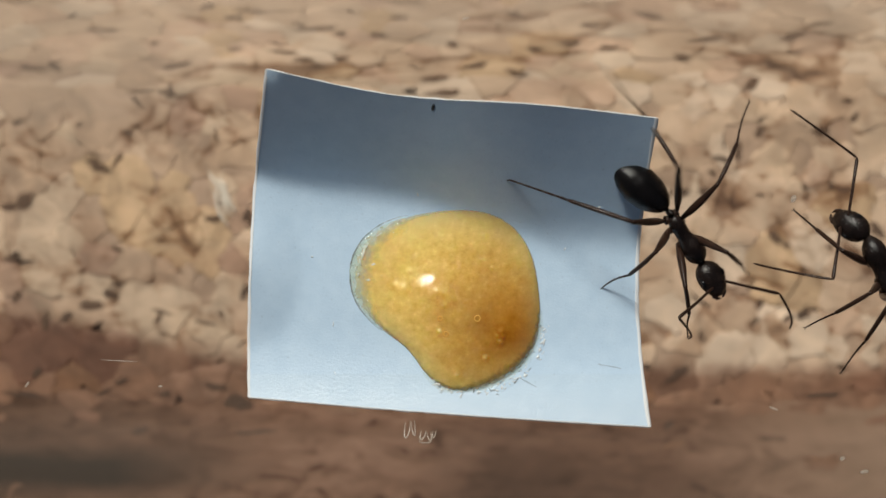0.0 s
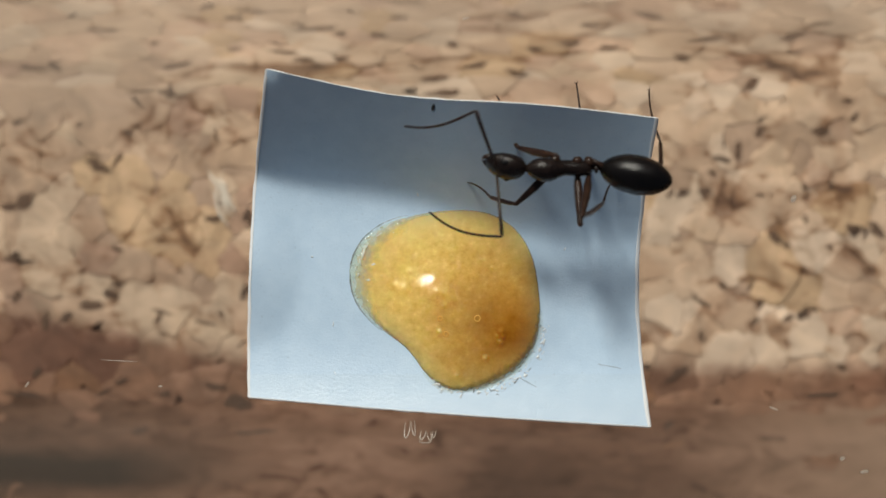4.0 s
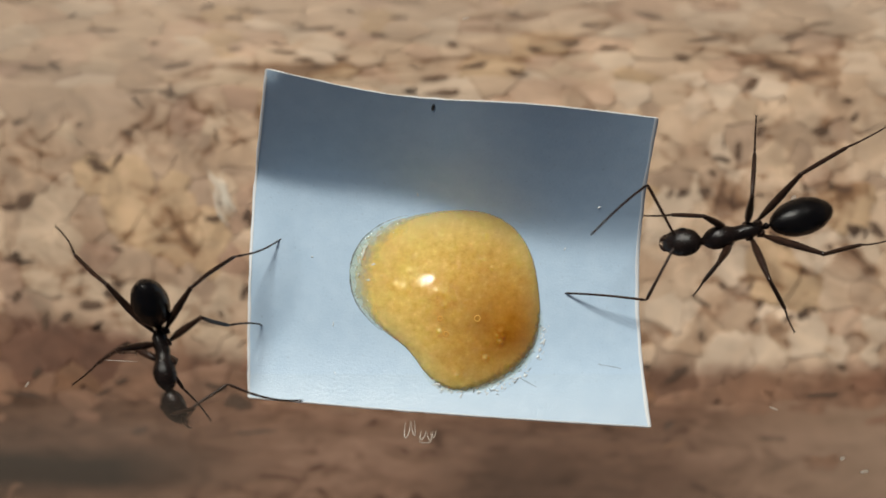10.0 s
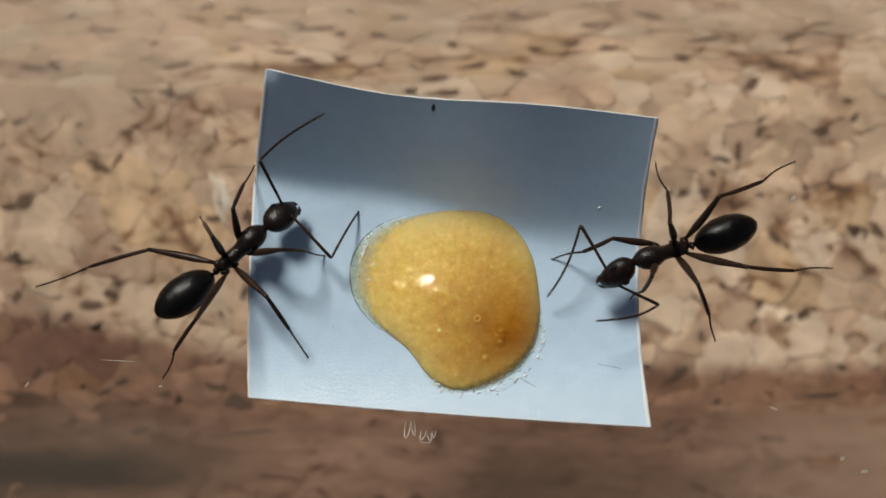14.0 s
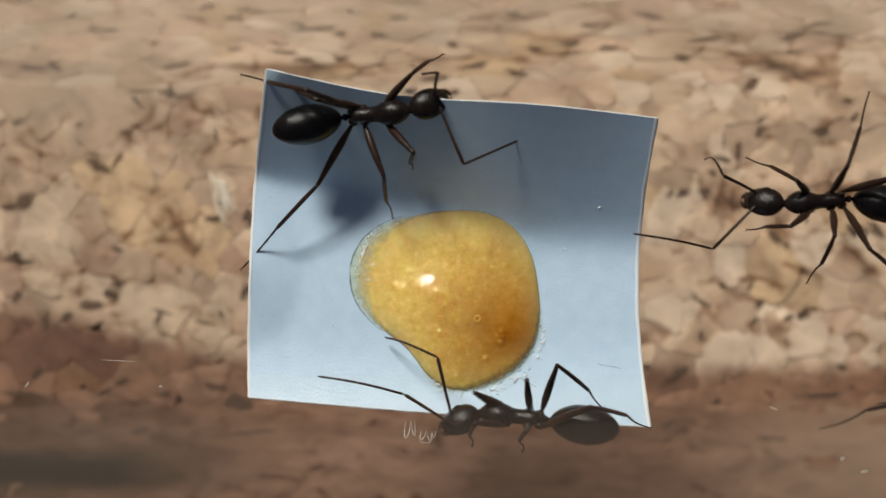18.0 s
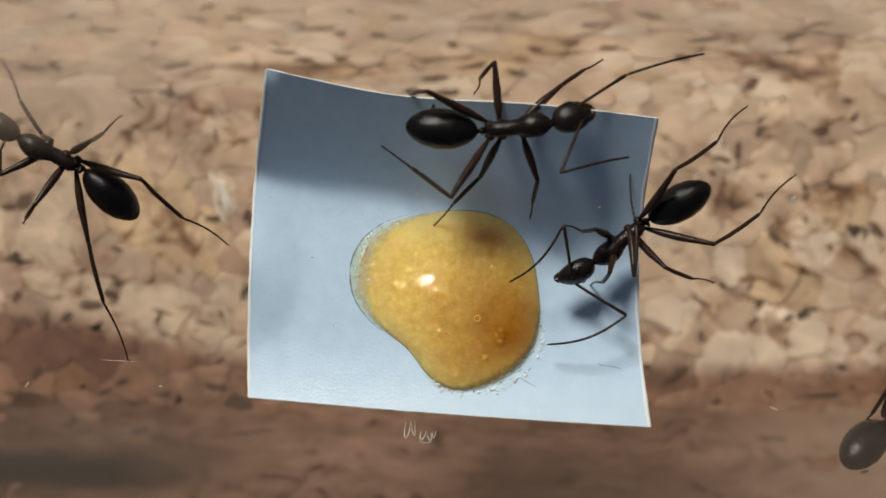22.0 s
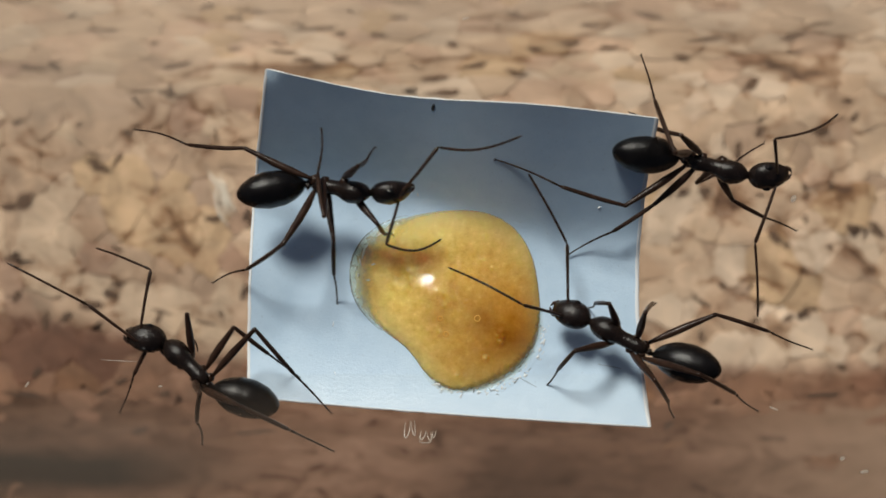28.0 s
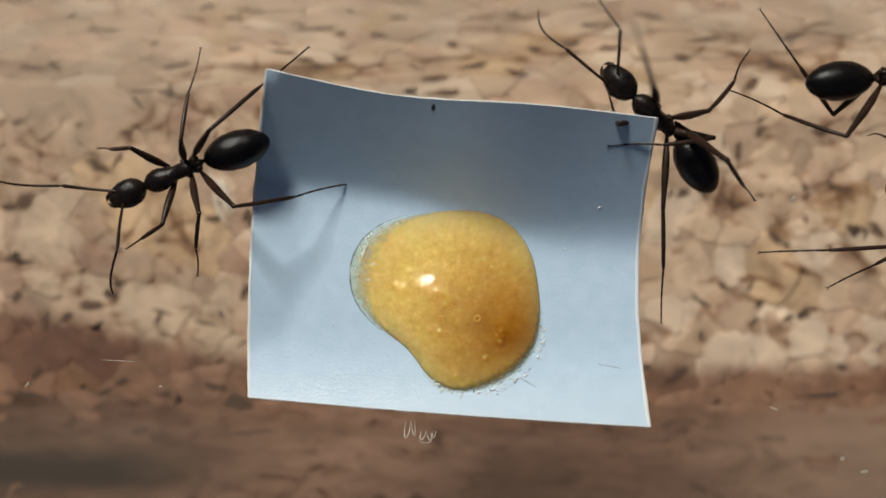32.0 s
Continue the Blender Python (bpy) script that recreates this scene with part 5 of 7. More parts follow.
def carry(ant, track):
    times = np.array([k[0] for k in track])
    rows = np.array([(*k[1], *k[2], *k[3]) for k in track], float)
    still = np.array((*FEELER_REST[0], *FEELER_REST[1]))

    def body_at(t):
        r = smooth_between(times, rows, t)
        return stance(r[0], r[1], radians(r[2]), radians(r[3]), radians(r[4]), r[5])

    falls = {leg: footfalls(leg, track, body_at) for leg in LEGS}
    feelers = {}
    for side in "LR":
        flip = np.array((1, 1 if side == "L" else -1, 1) * 2)
        seen = [(k[0], np.array(k[4]["A" + side])) for k in track if "A" + side in k[4]] or [(0.0, still * flip)]
        if seen[0][0] > 0:
            seen.insert(0, (0.0, still * flip))
        if seen[-1][0] < 32:
            seen.append((32.0, still * flip))
        feelers[side] = seen
    poses = {ob: [] for ob in (ant, *ant.children) if ob == ant or "leg" in ob or ob.name.split(".")[0] in ("head", "gaster")}
    for step in range(321):
        t = step / 10
        r = smooth_between(times, rows, t)
        origin, axes = stance(r[0], r[1], radians(r[2]), radians(r[3]), radians(r[4]), r[5])
        poses[ant].append((t, frame_of(origin, axes)))
        skull = turn(radians(r[6]), radians(r[7]))
        for ob in poses:
            name = ob.name.split(".")[0]
            if name == "head":
                poses[ob].append((t, frame_of(np.array(NECK), skull)))
            elif name == "gaster":
                poses[ob].append((t, frame_of(np.array(WAIST), turn(radians(r[8]), radians(r[9])))))
        up = np.array((0.0, 0.0, 1.0))
        for leg in LEGS:
            foot, swivel = foot_at(leg, falls[leg], t)
            foot = axes.T @ (foot - origin)
            hip = hip_of(leg)
            knee, foot = bend(hip, foot, up, FEMUR[leg[1]], SHANK[leg[1]], swivel)
            for ob in poses:
                if ob.get("leg") == leg:
                    a, b = (hip, knee) if ob.name.startswith("femur") else (knee, foot)
                    poses[ob].append((t, link(a, b, up)))
        for side in "LR":
            seen = feelers[side]
            u = [s[0] for s in seen]
            d = np.array([np.interp(t, u, [s[1][c] for s in seen]) for c in range(6)])
            d = d + 0.10 * np.sin(np.array((5.1, 6.3, 4.4, 7.7, 5.9, 6.8)) * t * (1 if side == "L" else 1.13)) * abs(math.sin(math.pi * t))
            flip = np.array((1, 1 if side == "L" else -1, 1))
            base = np.array(NECK) + skull @ (np.array(FEELER_BASE) * flip)
            d1, d2 = d[:3] / np.linalg.norm(d[:3]), d[3:] / np.linalg.norm(d[3:])
            elbow = base + d1 * SCAPE
            for ob in poses:
                if ob.get("leg") == "A" + side:
                    a, b = (base, elbow) if "scape" in ob.name else (elbow, elbow + d2)
                    poses[ob].append((t, link(a, b, up)))
    for ob, made in poses.items():
        keep = [made[0]]
        for before, now, after in zip(made, made[1:], made[2:]):
            if any((now[1] - m[1]).median_scale > 1e-7 or max(abs(now[1][r][c] - m[1][r][c]) for r in range(3) for c in range(4)) > (1e-6) for m in (before, after)):
                keep.append(now)
        keep.append(made[-1])
        walk(ob, keep)


def motions():
    track = []
    key(track, 0, (12.14, 0.64, -54, -7, 14, 1.9), (-6, -20), (12, -20), L1=(15.91, -1.29, 0, 0), L2=(15.5, 7.42, 1.65, -10), L3=(8.06, 9.11, 2.63, -5), R1=(12.73, -4.53, 0.01, 25), R2=(8.24, -2.02, 0.16, 25), R3=(3.3, 3.44, 2.16, -5), AR=(-0.22, -0.9, 0.37, 0.73, 0.17, -0.66))
    key(track, 0.5, (11.1, -3.64, -125, -7, 14, 2.2), (-6, 50), (45, 40))
    key(track, 1, (10.99, -5.64, -172, -7, 14, 2.5), (-6, 0), (33, 35), L1=(7.99, -8.95, 0.98, -5), L2=(14.71, -8.26, 0.72, -15), L3=(18.96, -7.98, 0.63, -30), R1=(8.38, -5.83, 0.27, 25), R2=(7.66, -1.82, 0.17, 35), R3=(13.71, 0.76, 0, 0), AL=(0.38, 0.09, 0.92, 0.85, -0.01, -0.53), AR=(-0.53, -0.85, -0.02, 0.97, -0.03, -0.24))
    key(track, 1.5, (7.41, -7.77, -180, 4, 14, 2.5), (6, 15), (6, -20))
    key(track, 2, (1.55, -8.16, -191, 14, 14, 2.5), (24, -5), (-6, -5), L1=(-1.27, -9.63, 1.27, -10), L2=(2.47, -10.29, 1.58, -45), L3=(7.98, -8.87, 1.09, 15), R1=(1.33, -8.38, 0.91, -10), R2=(3.16, -8.32, 0.89, 5), R3=(10.31, -8.52, 0.96, -25))
    key(track, 2.3, (3.9, -8.3, -178, 16, 12, 2.59), (6, 30), (-9, 20))
    key(track, 2.4, (6.0, -8.6, -118, 10, 45, 2.6), (10, 20), (-9, 0))
    key(track, 2.5, (7.4, -8.8, -70, 10, 60, 2.6), (20, 10), (0, -10))
    key(track, 2.6, (8.6, -8.7, -30, 14, 42, 2.65), (-20, 10), (20, -10))
    key(track, 2.8, (11.7, -8.6, 2, 18, 15, 2.75), (-30, 0), (15, -10))
    key(track, 3, (14.35, -8.78, 7, 21, 7, 2.8), (-36, -20), (15, -15), L1=(19.14, -7.56, 0.51, -10), L2=(14.58, -8.12, 0.68, -80), L3=(6.24, -9.28, 1.11, 40), R1=(18.4, -11.08, 2, -10), R2=(14.7, -11.08, 2, 5), R3=(10.97, -11.34, 2.15, 30), AL=(0.1, 0.09, 0.99, 0.52, -0.34, -0.78), AR=(0.8, -0.54, -0.24, 0.67, -0.46, -0.58))
    key(track, 3.5, (23.2, -7.51, -8, 21, 7, 2.8), (-12, -20), (6, -15))
    key(track, 4.5, (32.74, -7.24, -0, 21, 7, 2.8), (-3, -20), (-3, -20))
    key(track, 32, (32.74, -7.24, -0, 21, 7, 2.8), (-3, -20), (-3, -20))
    carry(ants[0], track)
    track = []
    key(track, 0, (21.96, -0.97, 111, -14, 0, 2.2), (36, 10), (12, -20), L1=(18.25, 2, 0.04, -5), L2=(18.85, -4.09, 0, 5), AL=(-0.72, 0.44, 0.54, 0.43, 0.77, -0.48), AR=(0.85, -0.48, -0.23, 0.81, 0.52, 0.28))
    key(track, 0.5, (22.33, 0.73, 114, -7, 7, 2.05), (-3, 10), (12, -10))
    key(track, 1, (20.63, 0.71, 155, 0, 14, 1.9), (18, 5), (12, -20), L1=(15.47, -1.15, 0, -10), L2=(19, -2.47, 0, 0), L3=(22.46, -7.27, 0.43, 5), R1=(19.83, 3.11, 0.18, 5), AL=(-0.27, 0.49, 0.83, -0.12, 0.07, -0.99), AR=(0.28, -0.22, 0.94, 0.27, -0.48, -0.83))
    key(track, 1.5, (18.09, 1.13, 171, -10, 7, 2.05), (6, 40), (-6, -15))
    key(track, 2, (15.73, 0.82, 180, -21, 0, 2.2), (6, 15), (-6, 0), L1=(13.18, -1.5, 0, 20), L2=(18.56, -4.44, 0.01, 0), L3=(22.53, -4.44, 0.01, -10), R1=(13.33, 4.12, 0.39, 5), R2=(16.71, 3.83, 0.32, -10), R3=(22.97, 3.49, 0.25, -35), AL=(0.02, 0.14, 0.99, -0.26, 0.8, -0.54), AR=(0.28, -0.94, 0.18, 0.96, -0.26, 0.13))
    key(track, 2.5, (11.09, 0.91, 184, -21, 0, 2.5), (3, 20), (-3, 20))
    key(track, 3, (9.87, 1.34, 180, -21, 0, 2.8), (24, 20), (-3, 15), L1=(6.63, -1.73, 0.16, 35), L2=(12.24, -3.85, 0, 0), L3=(18.41, -3.79, 0, -10), R1=(7.96, 2.72, 2.31, 65), R2=(11.77, 6.52, 1.22, 110), R3=(21.6, 3.78, 0.31, -105), AL=(0.14, 0.03, 0.99, 0.67, 0.41, -0.61), AR=(0.13, -0.8, -0.58, 0.46, 0.72, -0.52))
    key(track, 3.5, (8.3, 3.36, 176, -16, 1, 2.65), (21, 25), (3, 15))
    key(track, 4.5, (2.6, 3.54, 189, -7, 4, 2.35), (-3, -5), (6, 20))
    key(track, 5.5, (-2.1, 3.12, 218, 2, 6, 2.05), (-6, -20), (-15, -10))
    key(track, 6, (-6.12, 0.97, 232, 7, 7, 1.9), (24, -5), (-12, -5), L1=(-5.75, -4.28, 0.14, -10), L2=(-1.72, -1.8, 0.72, -10), L3=(3.43, 3.52, 2.29, 15), R1=(-9.01, -0.26, 0.56, 5), R2=(-10.81, 4.78, 0.57, 5), R3=(-2.1, 8.27, 2.12, -5), AL=(-0.49, 0.83, 0.28, 0.93, 0.02, -0.37), AR=(0.7, -0.66, 0.29, 0.95, 0.04, 0.3))
    key(track, 6.5, (-9.41, -3.35, 243, 14, 7, 2.2), (3, 20), (6, 20))
    key(track, 7, (-10.42, -5.04, 250, 21, 7, 2.5), (12, 15), (-18, 15), L1=(-9.82, -8.89, 0.96, -40), L2=(-6.38, -7.26, 0.56, -50), L3=(-4.9, -1.58, 0.14, 10), R1=(-13.57, -9.08, 1.03, 110), R2=(-14.62, -3.06, 0, 25), R3=(-10.63, 2.53, 0.09, 20), AR=(-0.38, 0.08, 0.92, 0.27, -0.65, -0.71))
    key(track, 7.5, (-10.66, -5.45, 240, -4, 7, 2.5), (0, 50), (-12, 35))
    key(track, 8, (-14.58, -2.01, 164, -28, 7, 2.5), (0, -20), (6, -15), L1=(-20.02, -4.68, 0.02, 20), L2=(-13.26, -8.17, 0.7, -20), L3=(-5.97, -6.03, 0.3, -35), R1=(-16.74, -1.09, 0, 85), R2=(-13.47, 2.82, 0.13, 30), R3=(-10.84, 2.23, 0.06, 0), AL=(0.12, -0.21, 0.97, 0.88, 0.26, -0.4), AR=(0.24, -0.9, -0.36, 0.5, -0.84, -0.21))
    key(track, 8.5, (-18.8, 4.2, 140, -21, 4, 2.2), (12, 5), (-3, 0))
    key(track, 9, (-20.84, 5.67, 157, -14, 0, 1.9), (-6, -5), (-15, 5), L1=(-24.74, 3.25, 0.2, 0), L2=(-21.88, -0.71, 0, -10), L3=(-18.26, -1.65, 0, -20), R1=(-22.23, 8.14, 2.04, 45), R2=(-17.29, 9.94, 3.2, 15), R3=(-11.36, 4.41, 0.46, -30))
    key(track, 9.5, (-16.7, 0.31, 227, 10, 0, 2.5), (9, 15), (0, 5))
    key(track, 10, (-13.77, -5.3, 284, 35, 0, 3.1), (-24, 25), (-51, 40), L1=(-11.95, -8.73, 0.89, 110), L2=(-9.39, -3.92, 0.33, -15), L3=(-8.45, 0.47, 0.38, 20), R1=(-19.13, -6.99, 0.36, 90), R3=(-20.12, 1.15, 0, 35), AL=(-0.35, 0.73, -0.59, 0.38, 0.28, -0.88), AR=(0.01, 0.96, 0.26, 0.19, -0.77, -0.6))
    key(track, 10.5, (-10.52, -5.45, 347, 0, 7, 2.65), (-3, 10), (-9, 15))
    key(track, 11, (-8.39, -3.96, 368, -35, 14, 2.2), (-9, 0), (-15, 5), L1=(-6.87, -3.35, 0.14, 10), L2=(-9.51, -0.41, 0.68, 0), L3=(-17.18, -0.71, 0, 15), R1=(-5.45, -5.45, 0.22, 35), R2=(-9.13, -8.26, 0.72, 0), R3=(-19.13, -5.9, 0.14, 110), AL=(-0.4, 0.73, 0.55, 0.88, -0.11, -0.46), AR=(0.33, -0.9, 0.29, 0.85, 0.35, -0.41))
    key(track, 11.5, (-6.72, -3.66, 370, -21, 7, 2.2), (-3, 5), (-15, 5))
    key(track, 12, (-6.01, -3.69, 363, -7, 0, 2.2), (3, 5), (0, 5), L1=(-4.75, -1.88, 0.14, 10), L2=(-9.43, -0.41, 0.66, 20), L3=(-17.09, -0.76, 0, 65), R1=(-3.33, -6.49, 0.39, 0), R2=(-8.54, -8.4, 0.77, -10), R3=(-14.14, -7.27, 0.43, -5), AL=(-0.7, 0.39, 0.6, 0.79, -0.07, -0.6), AR=(-0.44, -0.6, 0.67, 0.69, 0.24, -0.68))
    key(track, 12.5, (-7.14, -3.49, 365, -4, 7, 2.35), (-9, 10), (-3, 5))
    key(track, 13, (-7.74, -3.31, 372, 0, 14, 2.5), (-12, -5), (-9, 0), L1=(-5.93, -2.08, 0.14, -20), L2=(-9.43, -0.35, 0.66, 0), L3=(-17.09, -0.76, 0, 40), R1=(-3.42, -6.4, 0.37, -5), R2=(-8.93, -8.17, 0.7, 5), R3=(-14.23, -7.22, 0.41, 5), AL=(-0.67, 0.73, -0.08, 0.7, 0.64, -0.33), AR=(-0.24, -0.54, 0.81, 0.64, 0.18, -0.75))
    key(track, 13.5, (-9.27, -1.94, 383, -4, 14, 2.35), (-3, 20), (-3, 10))
    key(track, 14, (-10.19, -0.08, 403, -7, 14, 2.2), (-3, 10), (-6, 0), L1=(-9.76, 4.27, 0.43, -5), L2=(-12.61, 1.65, 0.02, 0), L3=(-21.09, -1.94, 0, 70), R1=(-6.13, -0.35, 0.14, 10), R2=(-7, -5.6, 0.24, -5), R3=(-14.47, -6.65, 0.28, -15), AL=(0.13, 0.58, 0.8, 0.82, -0.25, 0.51), AR=(0.01, -0.99, -0.16, 0.83, 0.34, -0.45))
    key(track, 14.5, (-9.97, 0.38, 396, 0, 14, 2.3), (-3, 25), (-6, 10))
    key(track, 16.5, (-6.75, 3.35, 358, 28, 14, 2.7), (-18, 25), (3, 10))
    key(track, 17, (-5.3, 3.5, 364, 35, 14, 2.8), (3, -10), (-9, 0), L1=(-2.5, 5.5, 2.89, -65), L2=(-8.28, 8.48, 2.24, -85), L3=(-15.02, 4.98, 0.63, 110), R1=(-3.13, 0.23, 0.28, -35), R2=(-7.16, -2.61, 0.14, -110), R3=(-15.26, -4.68, 0.02, 10), AL=(0.05, 0.99, -0.1, 0.01, -0.88, -0.48), AR=(-0.17, -0.16, 0.97, 0.68, -0.34, -0.65))
    key(track, 17.5, (-5.29, 4.69, 381, 18, 0, 2.45), (-15, 20), (-15, 5))
    key(track, 18, (-3.23, 6.47, 366, 0, -14, 2.1), (15, 20), (6, 20), L1=(-0.03, 9.64, 2.99, 5), L2=(-8.33, 8.59, 2.3, 0), L3=(-10.08, 8.72, 2.38, 10), R1=(-1.55, 4.05, 1.46, -30), R2=(-2.61, 1.58, 0.15, -25), R3=(-10.56, -1.15, 0, -80), AL=(0.29, 0.31, 0.91, -0.34, 0.01, -0.94), AR=(0.33, -0.93, 0.16, 0.66, 0.22, -0.72))
    key(track, 18.5, (-0.91, 6.45, 365, -7, -14, 2.45), (-15, 35), (3, 5))
    key(track, 19, (-0.41, 6.72, 360, -14, -14, 2.8), (12, 25), (12, 15), L1=(3.3, 9.89, 3.16, 25), L2=(-2.63, 11.52, 4.42, 10), L3=(-8.62, 8.59, 2.3, -20), R1=(2.18, 5.49, 3.95, 30), R2=(-2.55, 1.94, 0.18, -50), R3=(-9.72, 2.38, 0.08, -90), AL=(0.68, 0.03, 0.73, 0.67, 0.09, -0.74), AR=(0.08, -0.97, -0.24, 0.56, 0.15, -0.81))
    key(track, 19.5, (-0.64, 7.6, 372, 4, -10, 2.8), (18, 15), (0, 5))
    key(track, 20, (2.83, 2.64, 352, 21, -7, 2.8), (-45, 35), (-9, 10), L1=(3.46, 7.53, 1.7, -110), L2=(1.4, 7.69, 1.79, 110), L3=(-0.69, 7.74, 1.82, 75), R1=(6.33, -0.64, 0.27, 0), R2=(-1.29, 1.94, 0.19, -20), R3=(-3.7, 3.38, 0.62, -15), AL=(0.46, 0.82, 0.35, 0.4, -0.63, -0.67), AR=(0.29, -0.11, 0.95, 0.48, -0.7, -0.53))
    key(track, 20.5, (2.64, 4.05, 349, 10, 0, 2.65), (-27, 25), (-18, 20))
    key(track, 21, (2.61, 4.13, 358, 0, 7, 2.5), (-15, 30), (-18, -10), L1=(3.52, 7.47, 1.68, -15), L2=(1.83, 7.61, 1.75, 5), L3=(-2.67, 8.22, 2.09, 35), R1=(5.86, 0.26, 0.53, 10), R2=(-1.44, 2.23, 0.23, -25), R3=(-2.27, 4.06, 1.37, -5), AL=(0.16, 0.55, -0.82, 0.44, 0.29, -0.85), AR=(-0.44, 0.17, 0.88, 0.41, -0.44, -0.8))
    key(track, 21.5, (2.45, 4.74, 363, 0, 4, 2.85), (9, 50), (-6, -15))
    key(track, 22, (3.36, 5.66, 365, 0, 0, 3.2), (15, 10), (-9, 5), L1=(7.9, 9.39, 2.81, 0), L2=(1.6, 7.88, 1.89, 30), L3=(-1.83, 7.47, 1.68, 0), R1=(4.46, 1.62, 1.01, -35), R2=(-0.47, 1.2, 0.3, -80), R3=(-3.03, 5.12, 2.41, -55), AL=(0.8, 0.48, -0.36, 0.9, 0.22, -0.37), AR=(-0.42, -0.84, 0.34, 0.77, 0.18, -0.61))
    key(track, 22.5, (3.48, 5.87, 365, 18, 7, 3.5), (12, 30), (-9, -20))
    key(track, 23, (4.81, 6.42, 364, 35, 14, 3.8), (51, -5), (24, -15), L1=(8.3, 9.56, 2.93, -25), L2=(5.08, 10.85, 3.88, -30), L3=(-2.26, 7.82, 1.86, 15), R1=(10.35, 8.27, 2.12, 70), R2=(-0.47, 1.26, 0.29, -35), R3=(-3.02, 5.17, 2.47, -60), AL=(-0.25, 0.54, 0.8, 0.58, 0.51, -0.63), AR=(0.7, -0.48, 0.52, 0.83, 0.53, -0.18))
    key(track, 23.5, (5.36, 6.62, 362, 24, 14, 3.5), (30, -20), (9, -5))
    key(track, 24, (5.73, 6.66, 360, 14, 14, 3.2), (42, -20), (30, -10), L1=(8.25, 9.56, 2.93, 0), L2=(6.52, 10.19, 3.38, 0), L3=(-2.25, 7.88, 1.89, -30), R1=(10.82, 6.79, 1.34, 35), R2=(-0.47, 1.26, 0.29, -20), R3=(-3.03, 5.12, 2.41, -100), AL=(0.19, 0.13, 0.97, 0.69, 0.73, 0), AR=(0.64, -0.76, 0.14, 0.82, 0.57, -0.06))
    key(track, 24.5, (5.35, 5.88, 356, 18, 14, 2.85), (15, 25), (12, 0))
    key(track, 25, (6.12, 5.1, 349, 21, 14, 2.5), (-9, 5), (12, -5), L1=(9.92, 7.26, 1.57, -15), L2=(7.52, 8.85, 2.46, -15), L3=(0.99, 11.04, 4.03, 10), R1=(8.3, 3.62, 2.98, 5), R2=(-0.47, 1.35, 0.27, -55), R3=(-3.02, 5.17, 2.47, -110), AL=(0.95, 0.3, 0.07, 0.96, -0.1, -0.27), AR=(-0.68, -0.44, 0.59, 0.62, -0.7, -0.34))
    key(track, 25.5, (6.94, 4.93, 342, 21, 12, 2.6), (-3, 25), (15, 30))
    key(track, 27.5, (11.89, 4.26, 349, 21, 2, 3), (0, -20), (9, -5))
    key(track, 28, (13.26, 4.04, 347, 21, 0, 3.1), (15, 0), (3, 10), L1=(16.44, 5.4, 0.78, 110), L2=(9.52, 6.93, 1.41, 35), R1=(18.32, 0.97, 0, 110), R2=(6.32, -0.41, 0.33, -45), R3=(2.61, 4.38, 2.88, -50), AL=(-0.42, 0.8, 0.44, 0.76, 0.18, -0.62), AR=(-0.11, -0.84, 0.53, 0.37, -0.93, 0.08))
    key(track, 28.5, (14.05, 3.67, 350, 4, 0, 2.95), (-9, 0), (3, 10))
    key(track, 29, (15.11, 2.73, 332, -14, 0, 2.8), (6, 20), (15, -10), L1=(21.75, 2.76, 0.12, -110), L2=(14.95, 6.74, 1.32, 0), L3=(10.84, 5.74, 0.9, -20), R1=(17.82, 1.06, 0, 60), R2=(6.47, -0.56, 0.3, -45), R3=(7.69, 2.58, 2.21, -30), AL=(-0.1, -0.37, 0.92, 0.72, 0.44, -0.53), AR=(-0.03, -1, 0.01, 0.61, -0.72, -0.32))
    key(track, 29.5, (16.12, 2.91, 352, -4, 0, 2.35), (-6, 15), (3, -10))
    key(track, 30, (18.79, 2.45, 351, 7, 0, 1.9), (9, -15), (0, -10), L1=(22.94, 3.89, 0.33, -110), L2=(19.9, 6.71, 1.3, -15), L3=(11.66, 7.07, 1.47, 15), R1=(21.06, -2.12, 0, 0), R2=(14.78, -5.26, 0.06, 20), R3=(6.52, 1.18, 1.18, -65))
    key(track, 30.5, (21.59, 1.86, 351, 4, 4, 2.5), (6, -20), (0, -10))
    key(track, 31, (22.53, 2.47, 353, 0, 7, 3.1), (6, -20), (-6, 0), L3=(17.98, 7.07, 1.47, 0), R2=(18.26, -3, 0, -110), R3=(12.62, -1.74, 0, -35))
    key(track, 31.5, (24.72, 2.63, 353, 0, 4, 2.8), (6, -15), (-3, 5))
    key(track, 32, (27.05, 2.42, 355, 0, 0, 2.5), (3, -10), (-3, 5), R2=(18.32, -3, 0, -20), R3=(16.5, -0.18, 0, -110))
    carry(ants[1], track)
    track = []
    key(track, 0, (34.08, 2.56, -163, 0, 0, 2.2), (-6, 20), (-3, 5))
    key(track, 7, (34.08, 2.56, -163, 0, 0, 2.2), (-6, 20), (-3, 5))
    key(track, 8, (28.18, 2.42, -159, 0, 0, 2.2), (-9, 20), (-6, 10), AL=(0.53, -0.81, -0.26, 0.93, -0.3, 0.2))
    key(track, 8.5, (25.79, 2.42, -157, 0, 0, 2.2), (-3, 20), (-9, -5))
    key(track, 9, (22.53, 2.78, -151, 0, 0, 2.2), (-9, 20), (-6, -15), L1=(22.09, -0.18, 0, 20), R1=(16.72, 3.63, 0.28, 15), AL=(0.79, -0.57, -0.23, 0.89, -0.33, -0.33), AR=(-0.9, -0.42, 0.1, -0.21, -0.94, -0.26))
    key(track, 9.5, (17.58, 1.58, -161, 7, 4, 2.05), (3, 25), (0, 5))
